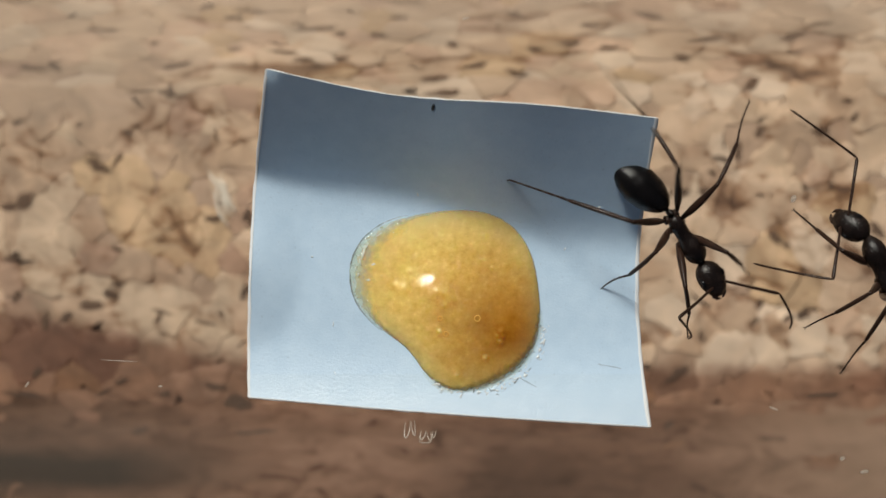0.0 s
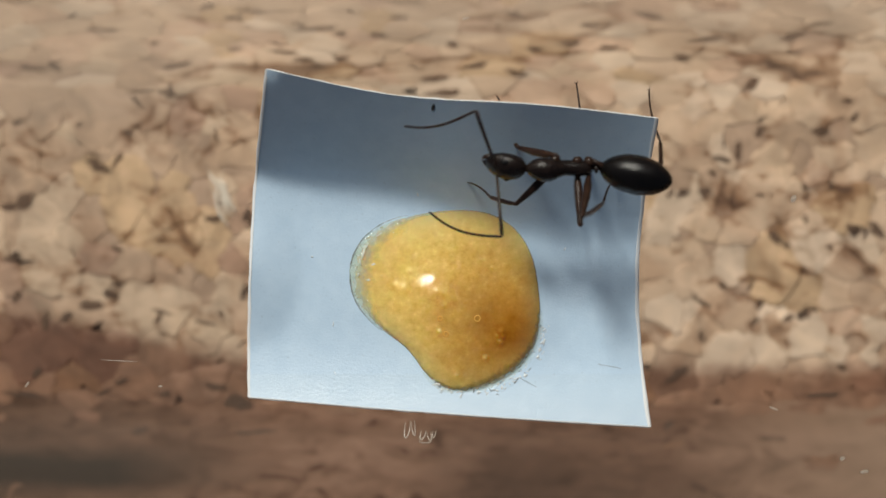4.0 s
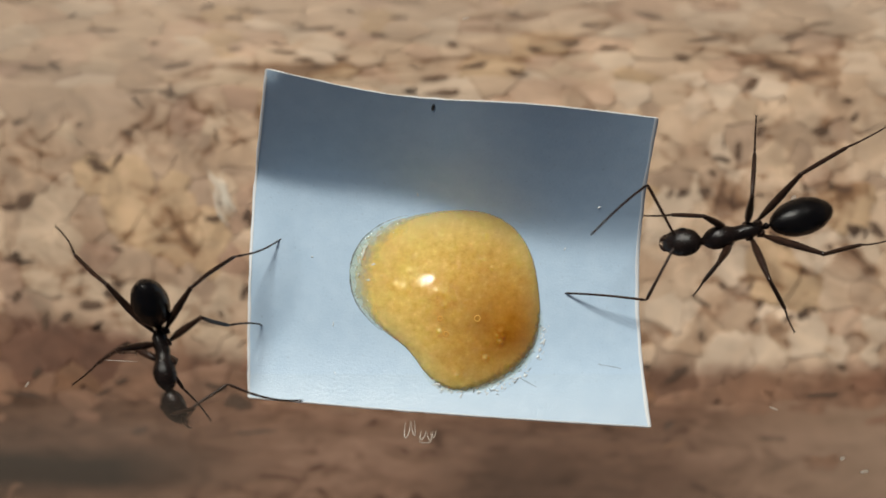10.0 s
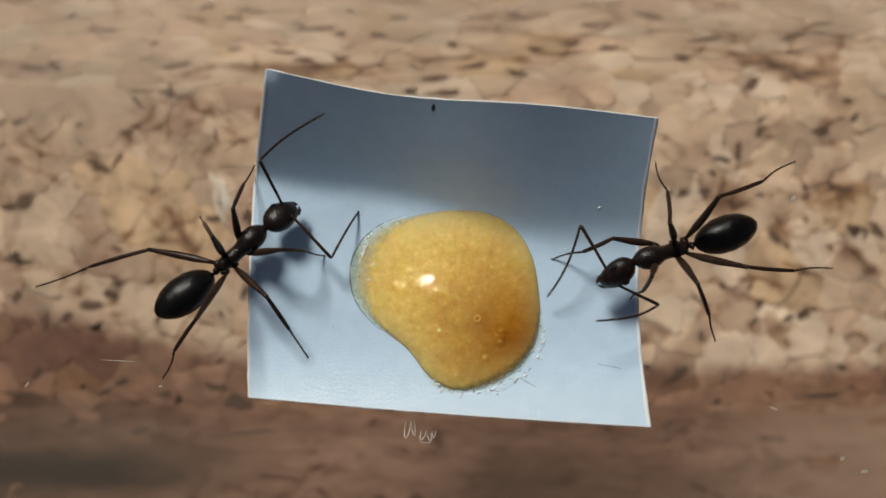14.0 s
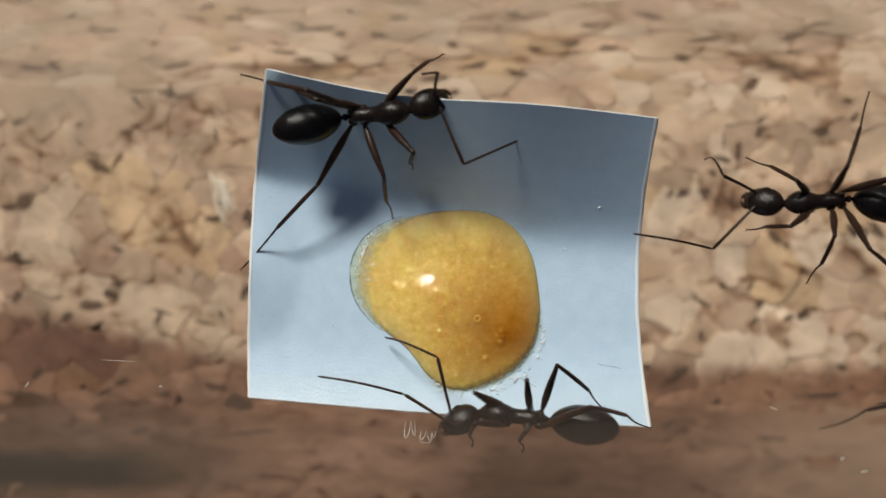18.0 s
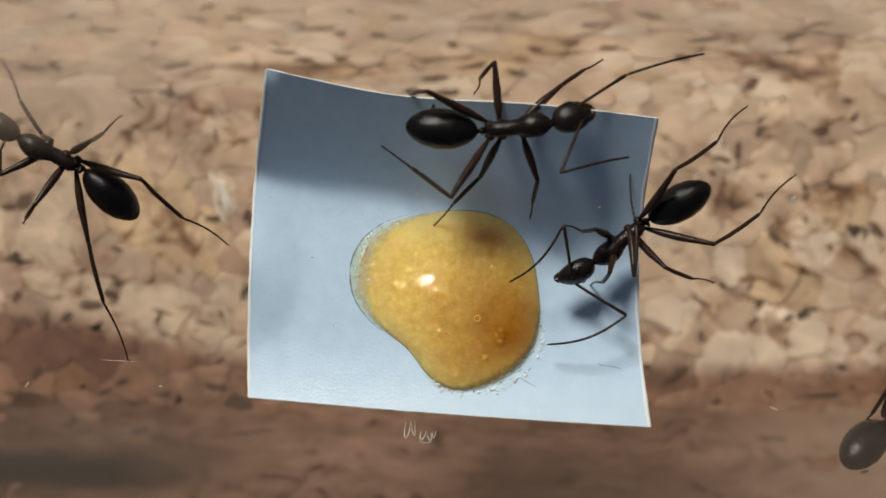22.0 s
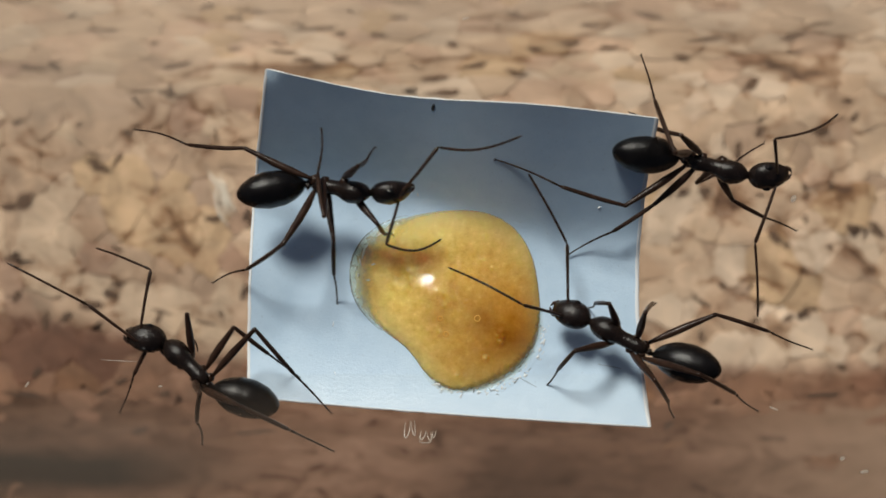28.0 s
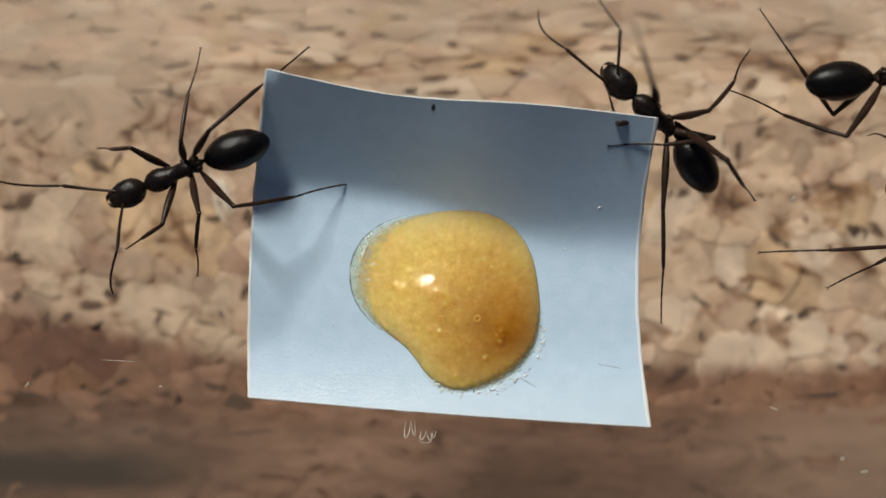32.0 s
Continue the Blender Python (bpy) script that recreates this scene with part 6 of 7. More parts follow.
    key(track, 10, (14.74, 0.77, -165, 14, 7, 1.9), (-15, 5), (3, -15), L1=(13.03, -2.41, 0, -5), L2=(18.26, -4.29, 0, 10), L3=(23.06, 0.41, 0, 25), R1=(10.47, 1.73, 0.02, 0), R2=(15.95, 6.74, 1.32, 0), R3=(22.58, 6.19, 1.08, -5), AL=(0.67, 0.74, -0.04, 0.91, -0.35, -0.22), AR=(0.23, -0.85, 0.47, 0.78, 0.49, 0.4))
    key(track, 10.5, (11.83, 1.12, -179, 0, 4, 1.9), (3, 35), (9, 20))
    key(track, 11, (12.21, 0.53, -163, -14, 0, 1.9), (3, 15), (6, 20), L1=(10.15, -3.14, 0.15, 25), L2=(18.26, -4.29, 0, 5), L3=(21.59, -0.47, 0, 0), R1=(8.51, 2.36, 2.06, 10), R2=(15.93, 6.71, 1.3, -35), R3=(19.52, 6.79, 1.34, -30), AL=(-0.63, 0.77, 0.13, 0.66, 0.74, -0.06), AR=(0.22, -0.97, 0.1, 0.9, 0.36, -0.25))
    key(track, 11.5, (8.67, 0.1, -172, -7, -7, 1.9), (6, 15), (6, 10))
    key(track, 12, (8.71, -0.3, -174, 0, -14, 1.9), (-6, 25), (6, 25), L1=(5.96, -3.49, 0.14, 25), L2=(14.14, -4.68, 0.02, 20), L3=(20.18, -1, 0, 25), R1=(6.32, 1.27, 1.2, 0), R2=(10.75, 4.35, 0.45, -30), R3=(17.92, 4.49, 0.49, -35), AL=(-0.94, 0.34, -0.03, 0.74, 0.13, -0.66), AR=(-0.35, -0.88, 0.34, 0.59, 0.48, -0.65))
    key(track, 12.5, (8.92, -0.14, -177, -7, 0, 1.9), (3, 15), (6, 5))
    key(track, 13, (9.56, 0.03, -180, -14, 14, 1.9), (15, 0), (12, -10), L1=(5.96, -3.49, 0.14, 15), L2=(14.14, -4.68, 0.02, 0), L3=(20.18, -1, 0, 0), R1=(4.55, 0.9, 0.57, 40), R2=(10.89, 4.41, 0.46, -10), R3=(18.12, 4.49, 0.49, -45), AL=(-0.81, 0.57, -0.15, 0.93, -0.22, 0.29), AR=(0.2, -0.91, -0.37, 0.63, 0.76, -0.18))
    key(track, 13.5, (9.6, -0.04, -174, -18, 4, 1.9), (9, 20), (3, 5))
    key(track, 14, (11.1, -0.18, -168, -21, -7, 1.9), (33, 5), (9, 5), L1=(9.71, -2.61, 0.15, 30), L2=(14.14, -4.73, 0.02, 5), L3=(20.18, -1, 0, -15), R1=(5.74, -0.5, 0.25, 50), R2=(10.98, 4.41, 0.46, -30), R3=(18.12, 4.49, 0.49, -50), AR=(0.3, -0.82, -0.49, 0.43, 0.9, -0.09))
    key(track, 14.5, (12.44, -1.74, -145, -18, -4, 2), (30, 25), (-12, -20))
    key(track, 16.5, (9.38, -4.97, -187, -4, 10, 2.4), (0, 10), (-3, 5))
    key(track, 17, (9.47, -6.42, -180, 0, 14, 2.5), (48, 0), (0, 35), L1=(9.56, -8.98, 1.13, -5), L2=(11.62, -8.81, 0.93, -10), L3=(14.84, -9.36, 1.15, -15), R1=(4.02, -7.46, 0.62, 30), R2=(10.32, -4.09, 0, 0), R3=(16.13, -5.11, 0.05, -30), AR=(0.6, -0.51, 0.61, 0.42, 0.53, -0.74))
    key(track, 17.5, (7.07, -7.57, -177, 4, 14, 2.5), (6, 50), (3, -20))
    key(track, 18, (3.5, -8.2, -187, 7, 14, 2.5), (30, -5), (-3, 0), L1=(1.47, -10.03, 1.45, 0), L2=(4.04, -10.29, 1.58, -25), L3=(10.59, -9.14, 1.06, 0), R1=(2.78, -8.52, 0.96, 0), R2=(4.66, -8.52, 0.96, 15), R3=(8.44, -8.38, 0.91, -20), AL=(0.85, -0.37, 0.38, 0.96, -0.05, 0.28), AR=(0.24, -0.8, 0.55, 0.79, -0.33, -0.51))
    key(track, 18.5, (1.56, -7.14, -199, 10, 10, 2.5), (15, 15), (15, 5))
    key(track, 19, (0.93, -6.89, -208, 14, 7, 2.5), (21, 0), (9, 0), L1=(-1.8, -8.53, 0.82, 15), L2=(0.9, -9.22, 1.09, -10), L3=(3.48, -9.9, 1.39, 0), R1=(0.9, -6.34, 0.99, -20), R2=(3.24, -6.75, 0.44, -25), R3=(8.32, -8.87, 1.09, -30), AL=(0.82, 0.56, 0.09, 0.35, -0.31, -0.88), AR=(-0.11, -0.96, 0.26, 0.44, 0.41, -0.8))
    key(track, 19.5, (-3.19, -5.92, -205, 10, 10, 2.5), (15, 25), (9, 0))
    key(track, 20, (-6.02, -4.61, -218, 7, 14, 2.5), (18, 0), (9, -5), L1=(-11.23, -4.29, 0, 0), L2=(-7.74, -8.81, 0.93, -5), L3=(-2.57, -9.28, 1.11, -5), R1=(-5.05, -3.73, 0.14, -5), R2=(-4.87, -3.35, 0.14, 25), R3=(0.52, -8.62, 0.85, -40), AL=(0.81, 0.52, 0.28, 0.76, 0.23, -0.6), AR=(0.12, -0.97, 0.21, 0.94, 0.07, -0.33))
    key(track, 20.5, (-11.73, -4.62, -189, 4, 14, 2.8), (6, 10), (-6, -5))
    key(track, 21, (-13.85, -3.16, -219, 0, 14, 3.1), (15, -20), (6, -15), L1=(-19.32, -4.32, 0, 10), L2=(-13.86, -9.08, 1.03, -25), L3=(-11.86, -8.67, 0.87, -25), R1=(-15.35, -2.03, 0, 30), R2=(-10.56, -2.41, 0, 0), R3=(-6.65, -5.74, 0.26, -35), AL=(0.8, 0.39, 0.45, 0.78, 0.28, -0.56), AR=(0.11, -0.99, -0.01, 0.42, -0.81, -0.4))
    key(track, 21.5, (-15.94, 2.63, -245, -18, 7, 3.1), (3, 20), (-3, 5))
    key(track, 22, (-19.09, 4.65, -210, -35, 0, 3.1), (-12, -5), (-15, 5), L2=(-21.82, 1.35, 0, 0), L3=(-16.32, -5.84, 0.14, 0), R1=(-21.9, 9.36, 2.8, -110), R2=(-16.38, 6.79, 1.34, -70), R3=(-11.24, 0.26, 0, -70))
    key(track, 22.5, (-15.12, 3.6, -270, 0, -4, 2.5), (6, 40), (9, 10))
    key(track, 23, (-10.65, 1.66, -335, 35, -7, 1.9), (-12, 15), (-9, 20), L2=(-13.59, 5.88, 0.95, 30), L3=(-19.43, 2.91, 0.15, 55), R1=(-7.89, 1.64, 0.19, -20), R2=(-8.13, -4.46, 0.15, -20), R3=(-12.89, -5.46, 0.09, 5), AL=(0.31, 0.95, -0.04, 0.97, 0.06, 0.25), AR=(0.02, -0.8, 0.6, 0.53, -0.49, -0.69))
    key(track, 23.5, (-8.35, 0.06, -361, 10, -4, 2.2), (-3, 20), (-3, 10))
    key(track, 24, (-7.03, -0.86, -366, -14, 0, 2.5), (-9, 5), (6, 5), L1=(-4.46, 1.29, 0.14, 10), L2=(-10.86, 5.54, 0.83, 20), L3=(-17.71, 3.25, 0.2, 40), R1=(-4.08, -4.46, 0.15, 10), R2=(-7.78, -6.17, 0.33, 0), R3=(-15.25, -5.26, 0.06, -15), AL=(-0.41, 0.76, 0.51, 0.73, -0.18, -0.66), AR=(-0.47, -0.53, -0.7, 0.86, -0.04, 0.51))
    key(track, 24.5, (-6.86, -1.07, -370, -10, 4, 2.5), (0, 0), (6, 5))
    key(track, 25, (-6.72, -1.13, -365, -7, 7, 2.5), (-15, -5), (-3, 0), L1=(-4.46, 1.44, 0.15, 0), L2=(-7.53, 3.81, 0.69, 0), L3=(-15.17, 2.09, 0.05, 35), R1=(-4.08, -4.46, 0.15, 5), R2=(-7.81, -6.17, 0.33, 5), R3=(-15.25, -5.26, 0.06, 0), AL=(0.4, 0.88, 0.26, 0.88, -0.41, -0.25), AR=(-0.49, -0.53, 0.7, 0.87, 0, -0.49))
    key(track, 25.5, (-6.72, -1.03, -367, 0, 4, 2.5), (-6, 0), (0, 5))
    key(track, 27.5, (-7.6, 3.36, -346, 28, -10, 2.5), (-6, 20), (-9, 15))
    key(track, 28, (-5.13, 2.98, -359, 35, -14, 2.5), (-15, 15), (-15, 25), L1=(-3.37, 5.07, 2.32, -95), L2=(-5.99, 5.96, 3.05, 55), L3=(-15.74, 6.1, 1.04, 100), R1=(-2.55, 0.67, 0.27, -45), R2=(-5.49, -2.82, 0.14, -25), R3=(-11.94, -1.74, 0, 15), AL=(0.57, 0.33, -0.76, 0.97, 0.22, -0.1), AR=(0.1, 0.33, 0.94, 0.35, -0.79, -0.51))
    key(track, 28.5, (-2.06, 4.29, -354, 35, -7, 2.75), (-15, 25), (-15, 15))
    key(track, 29, (0.7, 5.85, -350, 35, 0, 3), (18, 20), (-6, 10), L1=(3.9, 10.68, 3.75, 110), L2=(-0.53, 10.36, 3.51, 10), L3=(-6.98, 7.03, 4.19, 35), R1=(3.68, 4.04, 2.88, -15), R2=(0.98, 3.12, 1.08, -5), R3=(-8.95, 0.03, 0.53, -35), AL=(0.15, 0.83, 0.54, 0.6, 0.11, -0.79), AR=(0.36, -0.68, 0.64, 0.52, 0.07, -0.85))
    key(track, 29.5, (4.04, 7.31, -344, 35, 7, 2.9), (15, -20), (0, 5))
    key(track, 30, (9.61, 8.04, -362, 35, 14, 2.8), (48, 5), (30, -5), L1=(10.37, 11.33, 4.27, -55), L2=(8.67, 11.98, 4.82, -40), L3=(-0.39, 10.24, 3.41, -110), R1=(12.31, 7.74, 1.82, -10), R2=(10.05, 6.38, 1.16, 5), R3=(4.95, 5.28, 4.43, 5), AL=(-0.2, 0.63, 0.75, 0.73, 0.68, 0.1), AR=(0.07, 0.01, 1, 0.63, -0.62, -0.47))
    key(track, 30.5, (14.89, 8.27, -356, 35, 7, 2.95), (24, 0), (-3, -10))
    key(track, 31, (20.43, 8.36, -358, 35, 0, 3.1), (12, 20), (-15, -5), L3=(15.2, 11.56, 4.46, 50), R3=(18.68, 6.16, 1.06, 5))
    key(track, 31.5, (22.12, 8.02, -355, 18, 0, 2.8), (21, -5), (-15, 20))
    key(track, 32, (22.33, 8.27, -355, 0, 0, 2.5), (18, 5), (-6, 10), L3=(15.34, 11.56, 4.46, -110), R3=(14.42, 8.01, 1.96, -20))
    carry(ants[2], track)
    track = []
    key(track, 0, (35.57, -4.48, -180, -7, 14, 2.5), (0, 25), (0, 5))
    key(track, 15, (35.57, -4.48, -180, -7, 14, 2.5), (0, 25), (0, 5))
    key(track, 16.5, (23.76, -1.67, -160, -7, 14, 2.5), (-9, 35), (-6, -5))
    key(track, 17, (22.13, -0.96, -232, -7, 14, 2.5), (33, 5), (-12, 5), L1=(17.97, -3.5, 0, 0), L2=(21.65, -4.38, 0.01, 0), R1=(19.78, 3.83, 0.32, 20), AL=(0.27, 0.96, 0.01, 0.7, 0.71, -0.02), AR=(0.92, -0.33, 0.22, 0.7, 0.39, 0.6))
    key(track, 17.5, (19.97, 1.83, -205, 4, 7, 2.35), (21, 20), (-24, 15))
    key(track, 18, (18.77, 2.38, -175, 14, 0, 2.2), (-15, 15), (-15, 5), L1=(15.82, 1, 0, -15), L2=(18.94, -1.74, 0, 5), L3=(24, -2.03, 0, 25), R1=(15.69, 4.69, 0.55, -10), R2=(21.49, 7.88, 1.89, -5), R3=(26.59, 5.54, 0.83, 10), AL=(0.75, 0.64, -0.17, 0.94, -0.23, 0.24), AR=(0.69, -0.23, 0.69, -0.01, -0.37, -0.93))
    key(track, 18.5, (14.05, 4.56, -188, 0, 4, 2.35), (3, 50), (-3, 15))
    key(track, 19, (13.97, 4.43, -169, -14, 7, 2.5), (-6, 10), (-3, 5), L1=(12.34, 3.2, 0.19, 10), L2=(14.35, 0.76, 0, 0), L3=(22.34, 2.82, 0.13, 20), R1=(10.93, 8.14, 2.04, 0), R2=(13.42, 10.85, 3.88, 0), R3=(22.2, 8.67, 2.35, -15), AL=(-0.22, 0.64, 0.74, 0.88, 0.03, -0.47), AR=(0.59, -0.74, 0.33, 0.74, -0.16, 0.65))
    key(track, 19.5, (14.05, 3.53, -162, -14, 4, 2.2), (0, 10), (3, 10))
    key(track, 20, (13.9, 3.25, -157, -14, 0, 1.9), (-15, 15), (-6, 15), L1=(11.06, 0.62, 0, 0), L2=(14.24, -1.65, 0, 5), L3=(22.19, 2.82, 0.13, 15), R1=(10.69, 4.32, 0.44, 20), R2=(11.43, 8.54, 2.27, 0), R3=(22.16, 8.46, 2.22, -20), AL=(0.59, 0.7, 0.4, 1, 0.04, -0.04), AR=(-0.06, -0.86, 0.51, 0.8, 0.35, -0.49))
    key(track, 20.5, (11.32, 2.59, -157, -7, 7, 1.9), (-3, 20), (6, 30))
    key(track, 21, (9.55, 1.77, -151, 0, 14, 1.9), (15, 0), (6, 5), L1=(7.78, -0.79, 0.33, 10), L2=(14.06, -1.65, 0, 5), L3=(18.03, 3.78, 0.31, 10), R1=(6.29, 0.32, 0.63, 45), R2=(11.44, 8.46, 2.22, -30), R3=(18.87, 7.8, 1.85, -65), AL=(-0.38, 0.84, 0.38, 0.34, 0.37, -0.87))
    key(track, 21.5, (8.43, 0.65, -148, -18, 7, 1.9), (0, 5), (-3, 10))
    key(track, 22, (8.88, 0.41, -145, -35, 0, 1.9), (0, 5), (6, 10), L1=(7.66, -1.88, 0.17, 40), L2=(14.06, -1.74, 0, -5), L3=(18.18, 3.78, 0.31, -5), R1=(6.24, 1.18, 1.14, 80), R2=(9.27, 3.67, 3, -30), R3=(15.38, 7.2, 1.54, -70), AL=(-0.4, 0.47, 0.79, 0.96, 0.02, -0.29), AR=(-0.38, -0.82, -0.42, 0.89, 0.46, -0.07))
    key(track, 22.5, (9.18, -0.04, -146, -24, 0, 2.05), (9, 5), (3, 10))
    key(track, 23, (10.27, -0.89, -131, -14, 0, 2.2), (3, 5), (-6, 15), L1=(9.8, -3.58, 0.14, 20), L2=(15.32, -4.44, 0.01, 0), L3=(18.13, 3.6, 0.27, 5), R1=(6.48, 0.9, 1, 0), R2=(8.22, 3.8, 3.13, -10), R3=(15.25, 7.12, 1.5, -35), AL=(0.15, 0.99, -0.05, 0.21, -0.96, 0.18), AR=(0.26, -0.96, 0.11, 0.76, 0.06, -0.64))
    key(track, 23.5, (10.74, -3.07, -127, -10, 7, 2.35), (9, 35), (-3, 5))
    key(track, 24, (10.44, -5.11, -133, -7, 14, 2.5), (15, -10), (0, 35), L1=(11.1, -7.89, 0.61, 15), L2=(13.67, -8.53, 0.82, -25), L3=(13.69, -6.85, 0.32, -15), R1=(6.89, -6.97, 0.49, 30), R2=(8.67, -1.14, 0.28, 5), R3=(14.44, -0.56, 0, -40), AL=(-0.42, -0.16, 0.89, 0.02, 0.44, -0.9), AR=(0.53, -0.85, -0.05, 0.87, 0.01, -0.5))
    key(track, 24.5, (7.52, -6.48, -171, 0, 14, 2.5), (18, 50), (3, -15))
    key(track, 25, (2.95, -7.62, -189, 7, 14, 2.5), (39, 0), (15, -15), L1=(0.17, -9.49, 1.21, 0), L2=(2.92, -9.36, 1.15, -10), L3=(10.3, -9.14, 1.06, -10), R1=(2.22, -7.26, 0.56, -10), R2=(4.69, -7.26, 0.56, -15), R3=(8.19, -7.26, 0.56, -25), AR=(0.4, -0.86, 0.31, 0.8, 0.61, 0.01))
    key(track, 25.5, (0.1, -7.42, -187, 6, 14, 2.5), (21, -5), (9, 0))
    key(track, 27.5, (-11.26, -6.42, -190, 1, 14, 2.5), (9, 15), (-6, -5))
    key(track, 28, (-12.63, -5.74, -222, 0, 14, 2.5), (33, -20), (27, -20), L1=(-16.59, -8.34, 0.75, 90), L2=(-12.25, -9.9, 1.39, -30), L3=(-5.57, -10.24, 1.56, 0), R1=(-12.75, -5.26, 0.06, 35), R2=(-7.42, -6.63, 0.42, -40), R3=(-5.78, -8.4, 0.77, -45), AL=(0.87, 0.08, 0.48, 0.81, 0.23, 0.54), AR=(0.48, -0.84, 0.26, 0.91, 0.3, -0.29))
    key(track, 28.5, (-14.09, -3.64, -216, -4, 0, 2.2), (15, 10), (3, 0))
    key(track, 29, (-14.71, 1.52, -250, -7, -14, 1.9), (0, 10), (6, 10), L1=(-18.68, 3.17, 0.19, 30), L2=(-20.21, 0.18, 0, 15), L3=(-15.22, -6.13, 0.18, 0), R1=(-13.62, 6.52, 1.22, 15), R2=(-8.95, 0.03, 0.53, -30), R3=(-8.85, -4.28, 0.21, -35), AL=(0.71, 0.7, -0.12, 0.77, 0.56, -0.32), AR=(0.61, -0.79, 0.07, 0.38, 0.12, -0.92))
    key(track, 29.5, (-12.93, 4.9, -280, -4, -10, 2.05), (-9, 15), (3, 15))
    key(track, 30, (-10.26, 7.72, -301, 0, -7, 2.2), (24, 25), (-6, -5), L1=(-11.99, 10.8, 3.84, 25), L2=(-14.61, 11.23, 4.19, 5), L3=(-17.32, 3.83, 0.32, -5), R1=(-6.96, 11.4, 4.33, 25), R2=(-6.12, 5.35, 2.37, -15), R3=(-9.82, 1.65, 0.02, -30), AL=(0.26, 0.31, 0.91, -0.33, 0.45, -0.83), AR=(0.45, -0.84, 0.31, 0.13, -0.12, -0.98))
    key(track, 30.5, (-11.59, 8.82, -220, -14, 0, 2.65), (6, 45), (-33, -20))
    key(track, 31, (-11.26, 6.42, -176, -28, 7, 3.1), (-12, -20), (-21, 0), L1=(-16.84, 2.96, 0.15, -40), L2=(-14.14, 1.85, 0.03, -15), L3=(-5.02, 3.38, 0.55, -5), R1=(-14.86, 8.14, 2.04, -110), R2=(-8.37, 9.69, 3.02, -50), R3=(-5.05, 10.02, 3.25, -40), AL=(0.07, 0.19, 0.98, 0.27, 0.52, 0.81), AR=(0.91, -0.41, -0.02, 0.98, -0.17, -0.04))
    key(track, 31.5, (-12.26, 4.49, -168, -14, 10, 2.5), (-6, -15), (-6, -5))
    key(track, 32, (-13.45, 3.78, -157, 0, 14, 1.9), (0, -20), (-6, -20), L1=(-16.44, 0.03, 0, -30), L2=(-12.76, -1.35, 0, -30), L3=(-5.02, 3.33, 0.51, 10), R1=(-17.71, 5.18, 0.7, 30), R2=(-11.99, 9.87, 3.14, 15), R3=(-6.67, 9.94, 3.2, 0), AL=(-0.03, 0.58, 0.81, 0.66, 0.55, -0.51), AR=(0.89, -0.45, 0.02, 0.91, -0.37, -0.16))
    carry(ants[3], track)
    track = []
    key(track, 0, (33.73, -7.91, 167, 0, 14, 3.1), (0, 20), (0, 0))
    key(track, 17, (33.73, -7.91, 167, 0, 14, 3.1), (0, 20), (0, 0))
    key(track, 18.2, (24.01, -9.34, 16, 0, 14, 3.1), (42, 25), (18, 45))
    key(track, 20, (23.87, -8.35, 25, 0, 14, 3.1), (-15, -20), (-9, 5), L1=(26.64, -4.68, 0.02, 5), L2=(25.12, -5.84, 0.14, -10), L3=(22.43, -9.22, 1.09, -110))
    key(track, 21, (23.2, -7.7, 29, 0, 0, 2.5), (-9, -15), (3, 20), L1=(26.65, -4.09, 0, 5), L2=(24.84, -5.55, 0.1, -5), L3=(20.58, -10.03, 1.45, 35))
    key(track, 22, (22.85, -7.45, 40, 0, 0, 2.8), (-12, -5), (0, 20), L1=(26.35, -3.5, 0, 0), L2=(24.28, -4.97, 0.04, -5), L3=(20.24, -10.29, 1.58, 45))
    key(track, 23, (23.64, -7.38, 38, 0, -7, 2.5), (-9, 5), (-3, 25), L1=(26.65, -3.5, 0, 5), L2=(24.87, -4.97, 0.04, -5), L3=(21.13, -9.22, 1.09, 35))
    key(track, 23.3, (23.96, -8.04, 84, 0, -7, 2.41), (-6, 15), (-24, 35))
    key(track, 23.6, (23.56, -7.98, 147, 0, -7, 2.32), (15, 40), (-42, 45))
    key(track, 24, (22.84, -7.95, 145, 0, -7, 2.2), (27, 20), (6, -15), L1=(20.91, -9.36, 1.15, 30), AL=(0.76, 0.43, 0.49, -0.14, -0.19, -0.97), AR=(0.56, -0.78, 0.26, 0.76, 0.59, 0.27))
    key(track, 24.5, (22.47, -6.56, 156, 10, 4, 2.05), (18, 20), (-3, -10))
    key(track, 25, (22.01, -5.86, 134, 21, 14, 1.9), (24, 30), (-24, 20), L1=(20.57, -9.08, 1.03, 35), R1=(23.01, -5.84, 0.14, -35), AL=(0.29, 0.55, 0.78, 0.46, -0.28, -0.84), AR=(0.54, -0.02, 0.84, 0.86, -0.49, -0.17))
    key(track, 25.5, (17.47, -2.8, 152, 19, 14, 2), (24, 15), (6, 15))
    key(track, 27.5, (7.91, -3.84, 158, 9, 14, 2.4), (24, 10), (6, 10))
    key(track, 28, (8.87, -4.41, 152, 7, 14, 2.5), (6, -5), (12, 5), L1=(5.37, -7.03, 0.51, 5), L2=(11.84, -8.62, 0.85, 5), L3=(16.16, -8.31, 0.74, 5), R1=(7.51, -3.05, 0.14, 5), R2=(11.06, -2.82, 0, 0), R3=(19.13, -5.2, 0.06, -35), AL=(0.54, 0.29, 0.79, 0.99, -0.01, -0.11), AR=(0.44, -0.83, 0.34, 0.78, -0.48, 0.4))
    key(track, 28.5, (9.82, -2.93, 144, 0, 14, 2.5), (-6, 10), (12, 15))
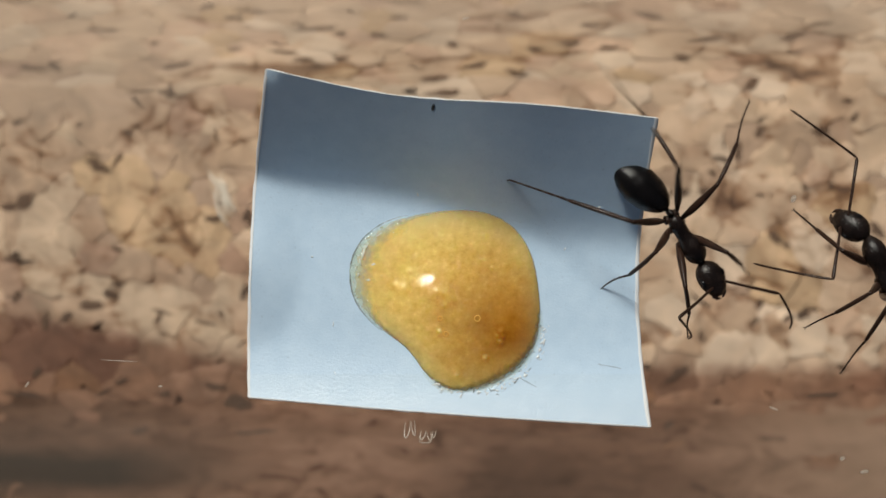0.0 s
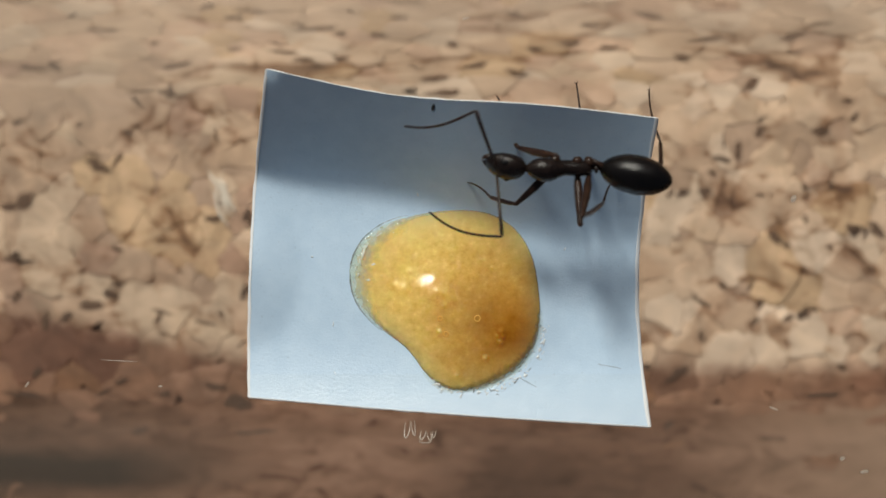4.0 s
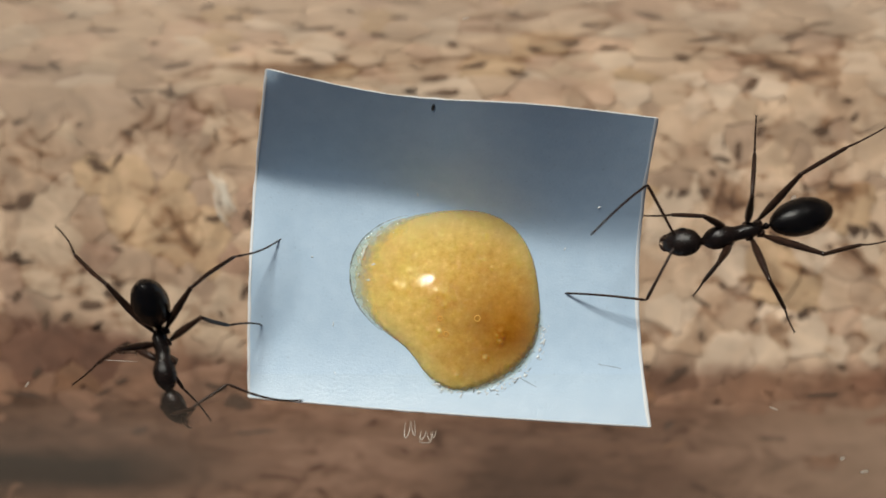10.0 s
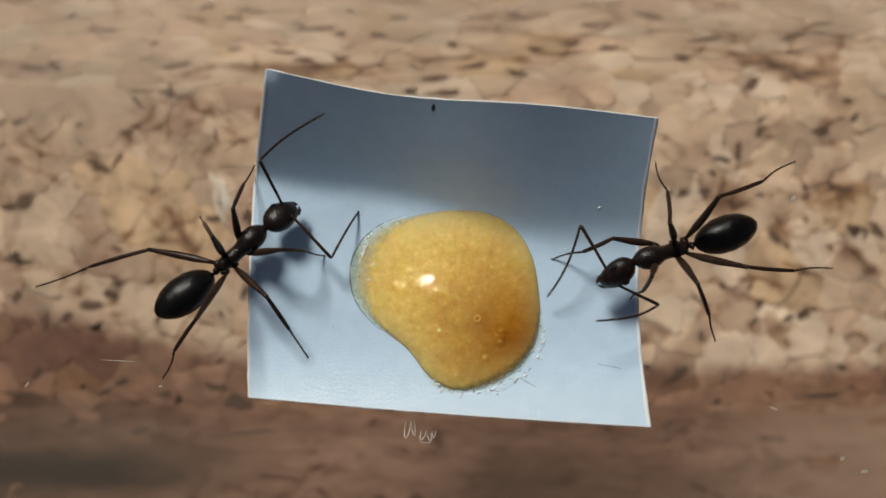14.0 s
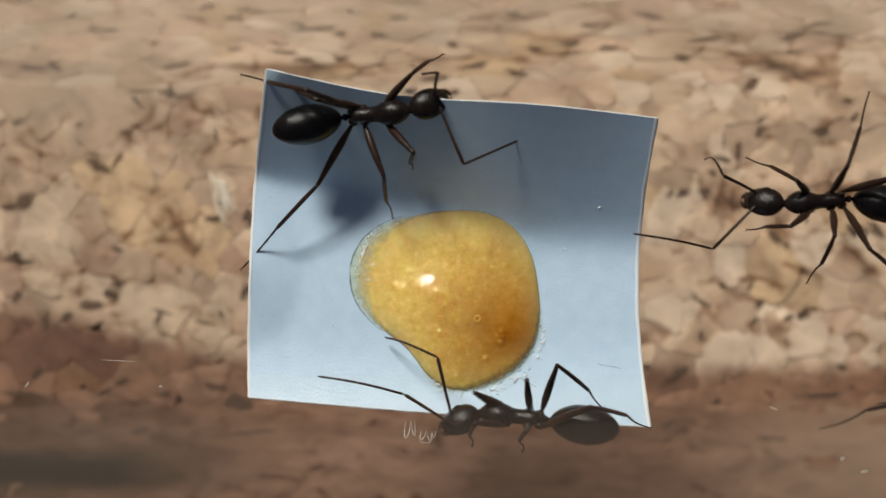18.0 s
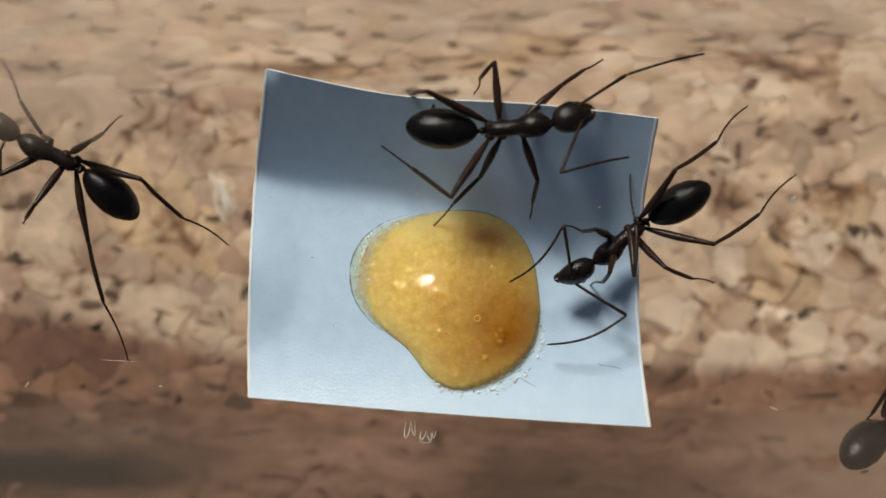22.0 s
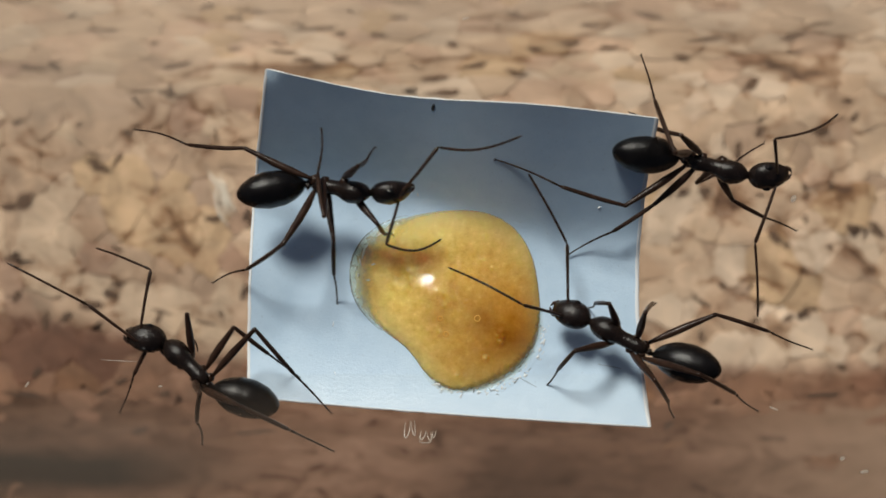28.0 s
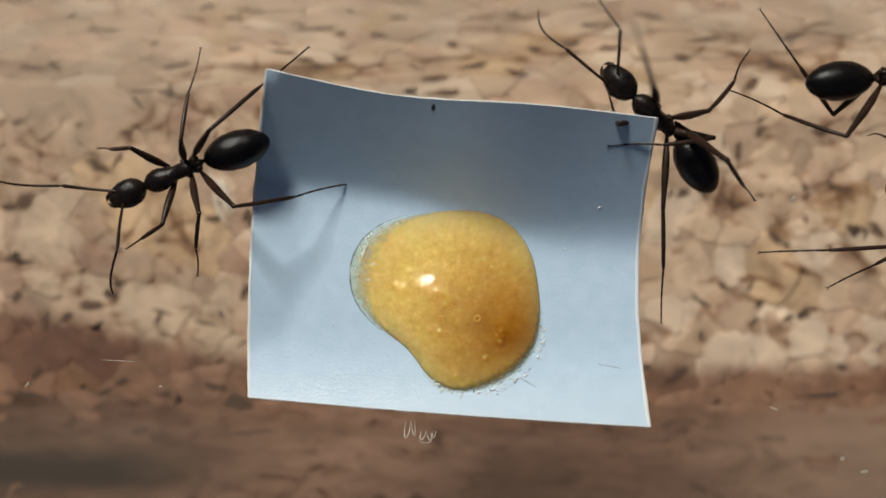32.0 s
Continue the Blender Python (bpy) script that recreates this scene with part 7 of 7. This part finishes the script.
    key(track, 29, (10.43, -3.57, 148, -7, 14, 2.5), (9, -5), (9, 0), L1=(6.28, -3.55, 0.14, 5), L2=(12.14, -7.47, 0.48, -5), L3=(16.32, -8.17, 0.7, -10), R1=(7.8, -1.44, 0.2, 20), R2=(14.29, -0.85, 0, -10), R3=(19.13, -5.2, 0.06, -40), AL=(0.81, 0.4, 0.44, 0.95, 0.27, 0.18), AR=(0.1, -0.99, 0.04, 0.53, 0.17, 0.83))
    key(track, 29.5, (7.35, -3.56, 164, 7, 14, 2.5), (15, 5), (3, 10))
    key(track, 30, (7.46, -4.05, 162, 21, 14, 2.5), (21, 0), (6, 0), L1=(5.59, -5.74, 0.26, -30), L2=(8.7, -8.79, 1.06, 0), L3=(15, -8.26, 0.72, 25), R1=(5.11, -2.61, 0.14, 110), R2=(9.71, -2.02, 0.18, 10), R3=(14.56, -5.75, 0.12, -10), AL=(-0.44, 0.59, -0.68, 0.1, 0.82, -0.57), AR=(0.56, -0.66, 0.5, 0.86, 0.41, -0.31))
    key(track, 30.5, (7.21, -3.6, 162, 10, 4, 2.35), (15, 10), (-3, 10))
    key(track, 31, (8.82, -1.45, 124, 0, -7, 2.2), (-6, 20), (21, 25), L1=(4.28, -0.18, 0.28, 20), L2=(8.7, -8.87, 1.09, 15), R1=(9.45, 0.32, 0.89, -20), R2=(12.09, 0.47, 0, -25), R3=(14.56, -5.7, 0.11, -30), AL=(0.93, 0.3, -0.23, 0.95, -0.14, 0.3), AR=(0.52, -0.68, 0.52, -0.3, -0.42, -0.86))
    key(track, 31.5, (11.86, 3.3, 95, -18, -7, 2.05), (3, 15), (0, 15))
    key(track, 32, (10.44, 6.44, 144, -35, -7, 1.9), (6, 25), (-12, 15), L1=(8.29, 8.01, 1.96, 10), L3=(11.35, -3.79, 0, 15), R1=(9.13, 11.33, 4.27, 0), R2=(15.14, 9.77, 3.07, -15), R3=(16.18, 2.53, 0.09, -20), AL=(1, 0.03, 0.04, 0.12, 0.15, -0.98))
    carry(ants[4], track)


motions()
